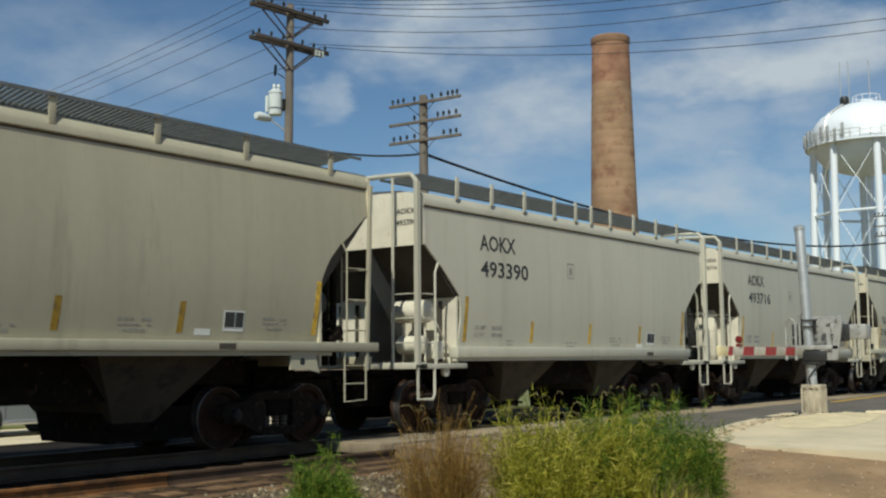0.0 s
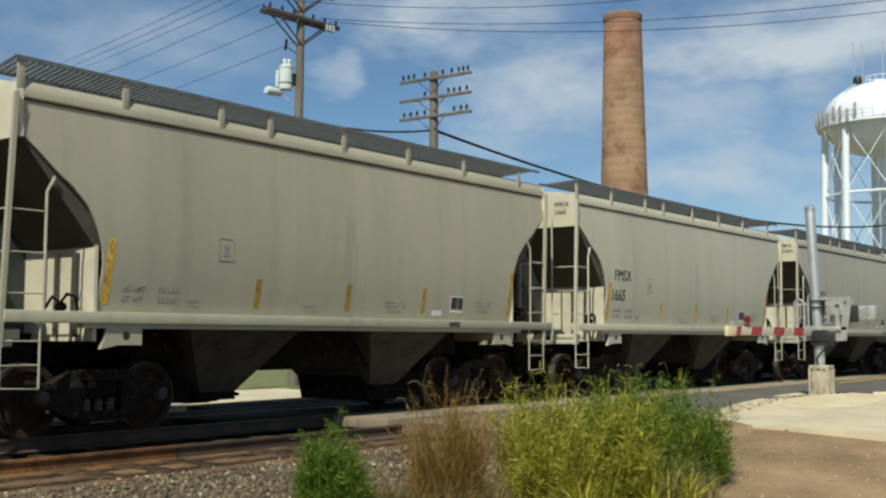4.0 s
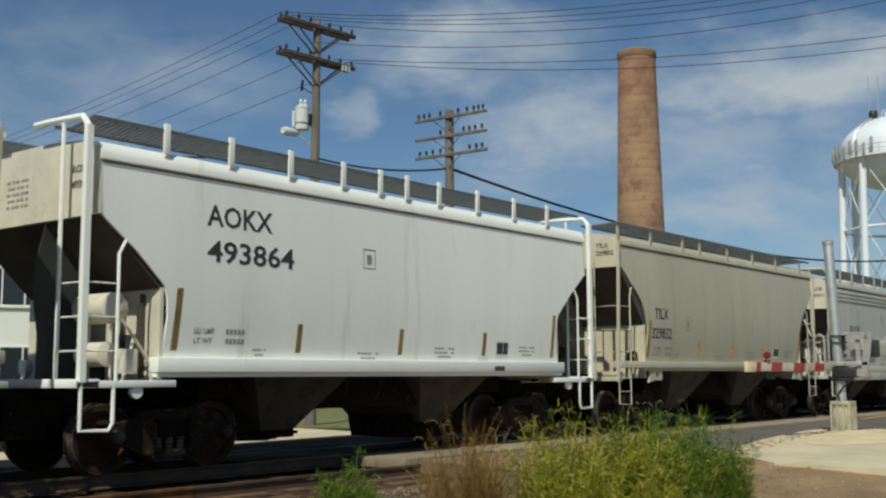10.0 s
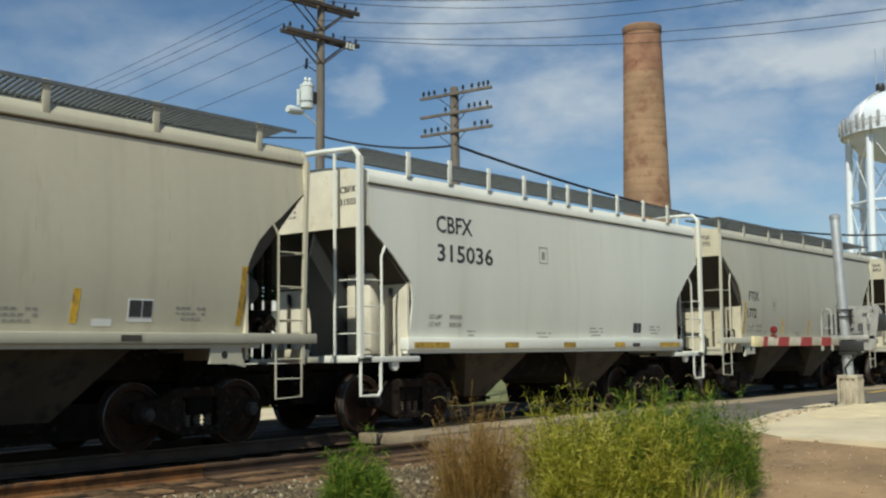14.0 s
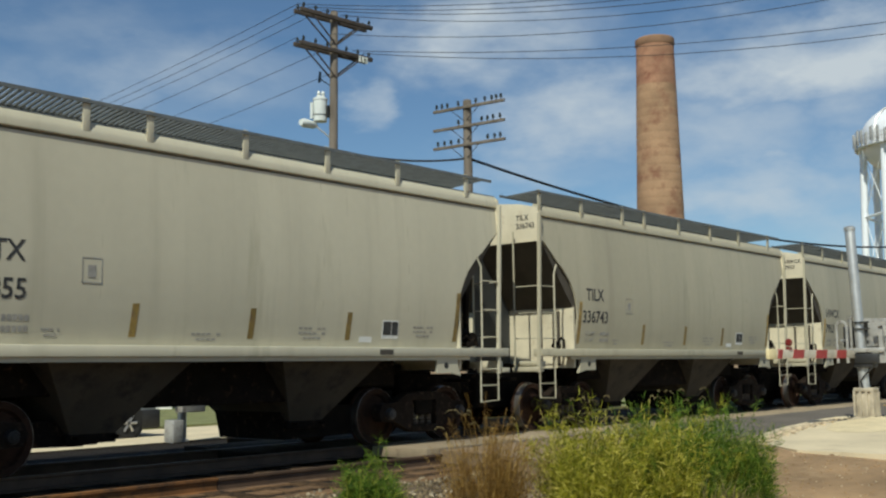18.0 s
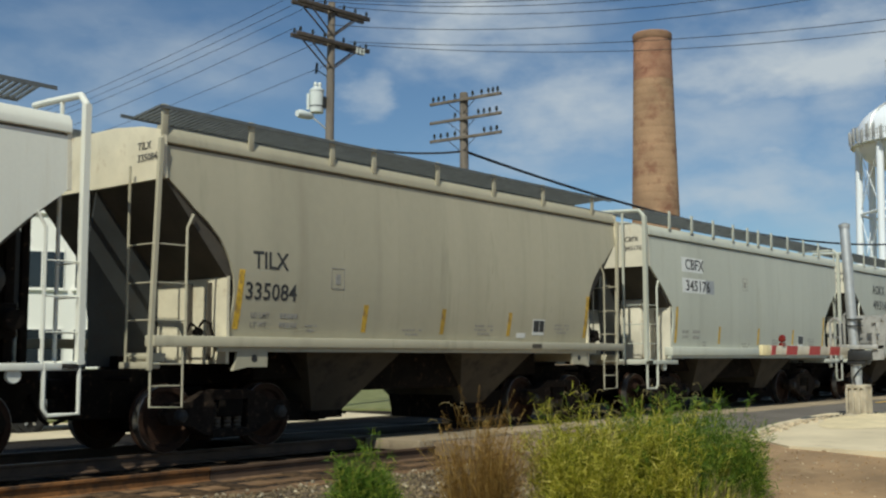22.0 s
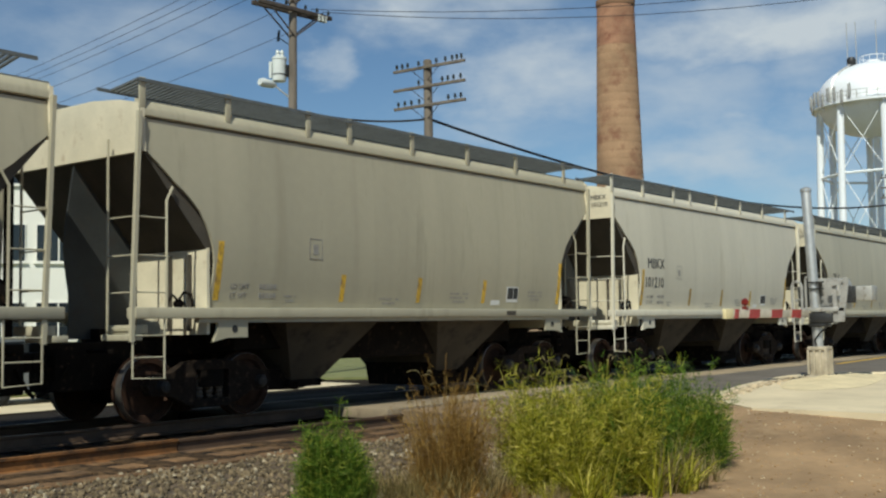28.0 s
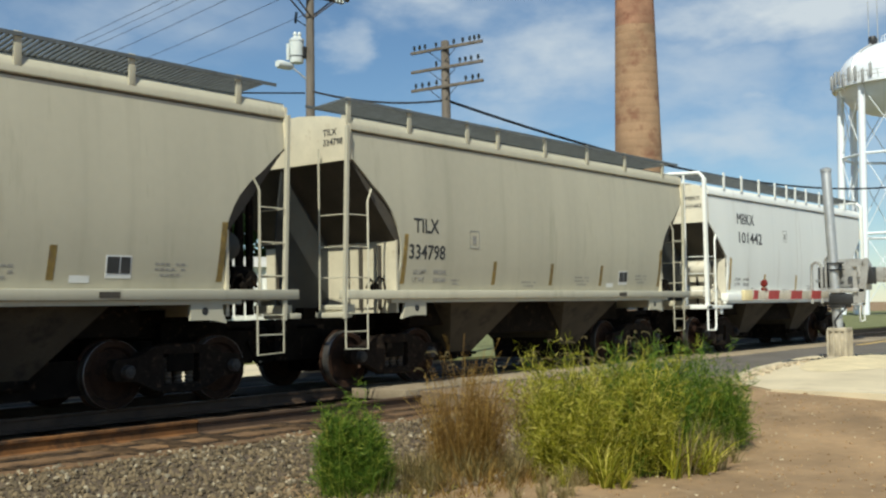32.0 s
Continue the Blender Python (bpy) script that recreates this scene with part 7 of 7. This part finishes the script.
plant("green_bush", "dense dark green leafy weed bush at the edge of the dirt", "weed",
      [("foliage", feathers(pr, scatter(pr, 42, (11.6, 5.9), (0.82, 0.72), 0.8, 1.2), 10, 0.5, 1.38, 11, 10, 0.08, 0.046, 0.42), M["blade_green"]),
       ("foliage", feathers(pr, scatter(pr, 7, (11.9, 5.6), (0.85, 0.7), 0.6, 0.95), 8, 0.4, 1.1, 10, 9, 0.08, 0.045, 0.5), M["blade_yellow"]),
       ("foliage", tussocks(pr, scatter(pr, 18, (11.85, 5.5), (0.95, 0.75), 0.6, 1.0), 40, 0.5, 1.15, 0.006, 1.0), M["blade_green"]),
       ("stalk", green_stalks, M["blade_green"]), ("seed_head", green_heads, M["blade_dry"])], WEEDS)
plant("olive_grass", "low tangled olive-brown grass between the weeds and the ballast", "grass",
      [("foliage", tussocks(pr, scatter(pr, 46, (8.45, 6.75), (1.0, 0.85), 0.6, 1.0), 46, 0.2, 0.62, 0.0034, 1.0), M["blade_olive"])], WEEDS)
plant("dry_grass", "low dry brown grass around the weeds", "grass",
      [("straw", blades(pr, 700, (8.4, 6.3), (1.0, 0.45), 0.08, 0.40, 0.9, 0.004), M["blade_brown"]),
       ("straw", tussocks(pr, scatter(pr, 12, (8.7, 5.6), (0.9, 0.5), 0.4, 0.7), 45, 0.25, 0.6, 0.004, 0.9), M["blade_dry"]),
       ("foliage", tussocks(pr, scatter(pr, 9, (8.9, 5.75), (0.9, 0.5), 0.4, 0.7), 40, 0.25, 0.6, 0.004, 0.9), M["blade_yellow"])], WEEDS)
plant("low_grass", "thin low green grass sprouting from the ballast edge", "grass",
      [("foliage", blades(pr, 900, (6.3, 6.5), (2.6, 0.8), 0.04, 0.18, 0.6, 0.004), M["blade_yellow"])], WEEDS)

# ---- loose stones ----
ico = bmesh.new()
bmesh.ops.create_icosphere(ico, subdivisions=1, radius=1.0)
ico.verts.index_update()
ICO_V, ICO_F = [q.co.copy() for q in ico.verts], [[q.index for q in g.verts] for g in ico.faces]
ico.free()


def stones(rng, count, place, size, height):
    v, f = [], []
    for _ in range(count):
        x, y = place(rng)
        r = size * rng.uniform(0.5, 1.4)
        q = Euler((rng.uniform(0, 6), rng.uniform(0, 6), rng.uniform(0, 6))).to_matrix()
        sc = Vector((rng.uniform(0.7, 1.3), rng.uniform(0.7, 1.2), rng.uniform(0.5, 0.9)))
        c = Vector((x, y, height(x, y) + r * 0.35))
        k = len(v)
        v += [c + q @ Vector((p.x * sc.x, p.y * sc.y, p.z * sc.z)) * r * rng.uniform(0.8, 1.15) for p in ICO_V]
        f += [[i + k for i in g] for g in ICO_F]
    s = Shape()
    s.v, s.f = v, f
    return s


def flat_mesh(s, name, mat):
    me = bpy.data.meshes.new(name)
    me.from_pydata(s.v, [], s.f)
    me.materials.append(mat)
    return me


sr = random.Random(5)
tagged(new("ballast_stones", flat_mesh(stones(sr, 13000, lambda r: (r.uniform(2.5, 13.6), r.uniform(6.3, 9.62)), 0.024, lambda x, y: max(ballast_z(x, y), ground_z(x, y))), "ballast_stones", M["stone"])),
       "loose grey and tan ballast stones along the track", "ballast", kind="stuff")
tagged(new("pale_stones", flat_mesh(stones(sr, 900, lambda r: (r.uniform(2.5, 13.6), r.uniform(6.3, 9.7)), 0.026, lambda x, y: max(ballast_z(x, y), ground_z(x, y)) + 0.012), "pale_stones", M["palestone"])),
       "pale limestone pieces among the ballast", "ballast", kind="stuff")
tagged(new("gravel", flat_mesh(stones(sr, 500, lambda r: (r.uniform(8, 16), r.uniform(2.0, 6.5)), 0.012, ground_z), "gravel", M["rubble"])),
       "scattered pale pebbles on the dirt", "gravel", kind="stuff")
heap = Shape()
rings, spokes = 9, 36
heap_v = [(23.0, 7.55, 0.075)]
for i in range(1, rings + 1):
    for k in range(spokes):
        a, q = 2 * math.pi * k / spokes, i / rings
        rr = q * (1.0 + 0.22 * noise.noise(Vector((math.cos(a) * 1.7, math.sin(a) * 1.7, 4.0))))
        hx, hy = 23.0 + 3.4 * rr * math.cos(a), 7.55 + 0.95 * rr * math.sin(a) + 0.16 * 3.4 * rr * math.cos(a)
        heap_v.append((hx, hy, 0.004 + 0.10 * (1 - q) ** 0.8 + (0.05 * noise.noise(Vector((hx * 2.2, hy * 3, 7.0))) * (1 - q) ** 0.5)))
heap_f = [(0, 1 + k, 1 + (k + 1) % spokes) for k in range(spokes)]
for i in range(rings - 1):
    for k in range(spokes):
        a, b = 1 + i * spokes + k, 1 + i * spokes + (k + 1) % spokes
        heap_f.append((a, a + spokes, b + spokes, b))
solid("sand_patch", heap.add(heap_v, heap_f), M["sand_heap"], "low spread of pale yellow sand around the gate base", "sand", kind="structure")
tagged(new("dirt_clods", flat_mesh(stones(sr, 900, lambda r: (r.uniform(8, 16), r.uniform(1.8, 6.3)), 0.018, lambda x, y: ground_z(x, y) - 0.004), "dirt_clods", M["dirt"])),
       "small brown clods on the dry dirt", "dirt", kind="stuff")
tagged(new("kerb_rubble", flat_mesh(stones(sr, 700, lambda r: (lambda t: (16.5 + 7.5 * t, 7.25 + 1.6 * t ** 0.75 + r.gauss(0, 0.08)))(r.random()), 0.03, lambda x, y: 0.0), "kerb_rubble", M["rubble"])),
       "crumbled pale concrete along the kerb", "rubble", kind="stuff")


# ---- what moves ----
def motions():
    for k, car in enumerate(cars):
        walk(car, [(t, car_pose(k, t)) for t in range(0, 33, 2)])


motions()
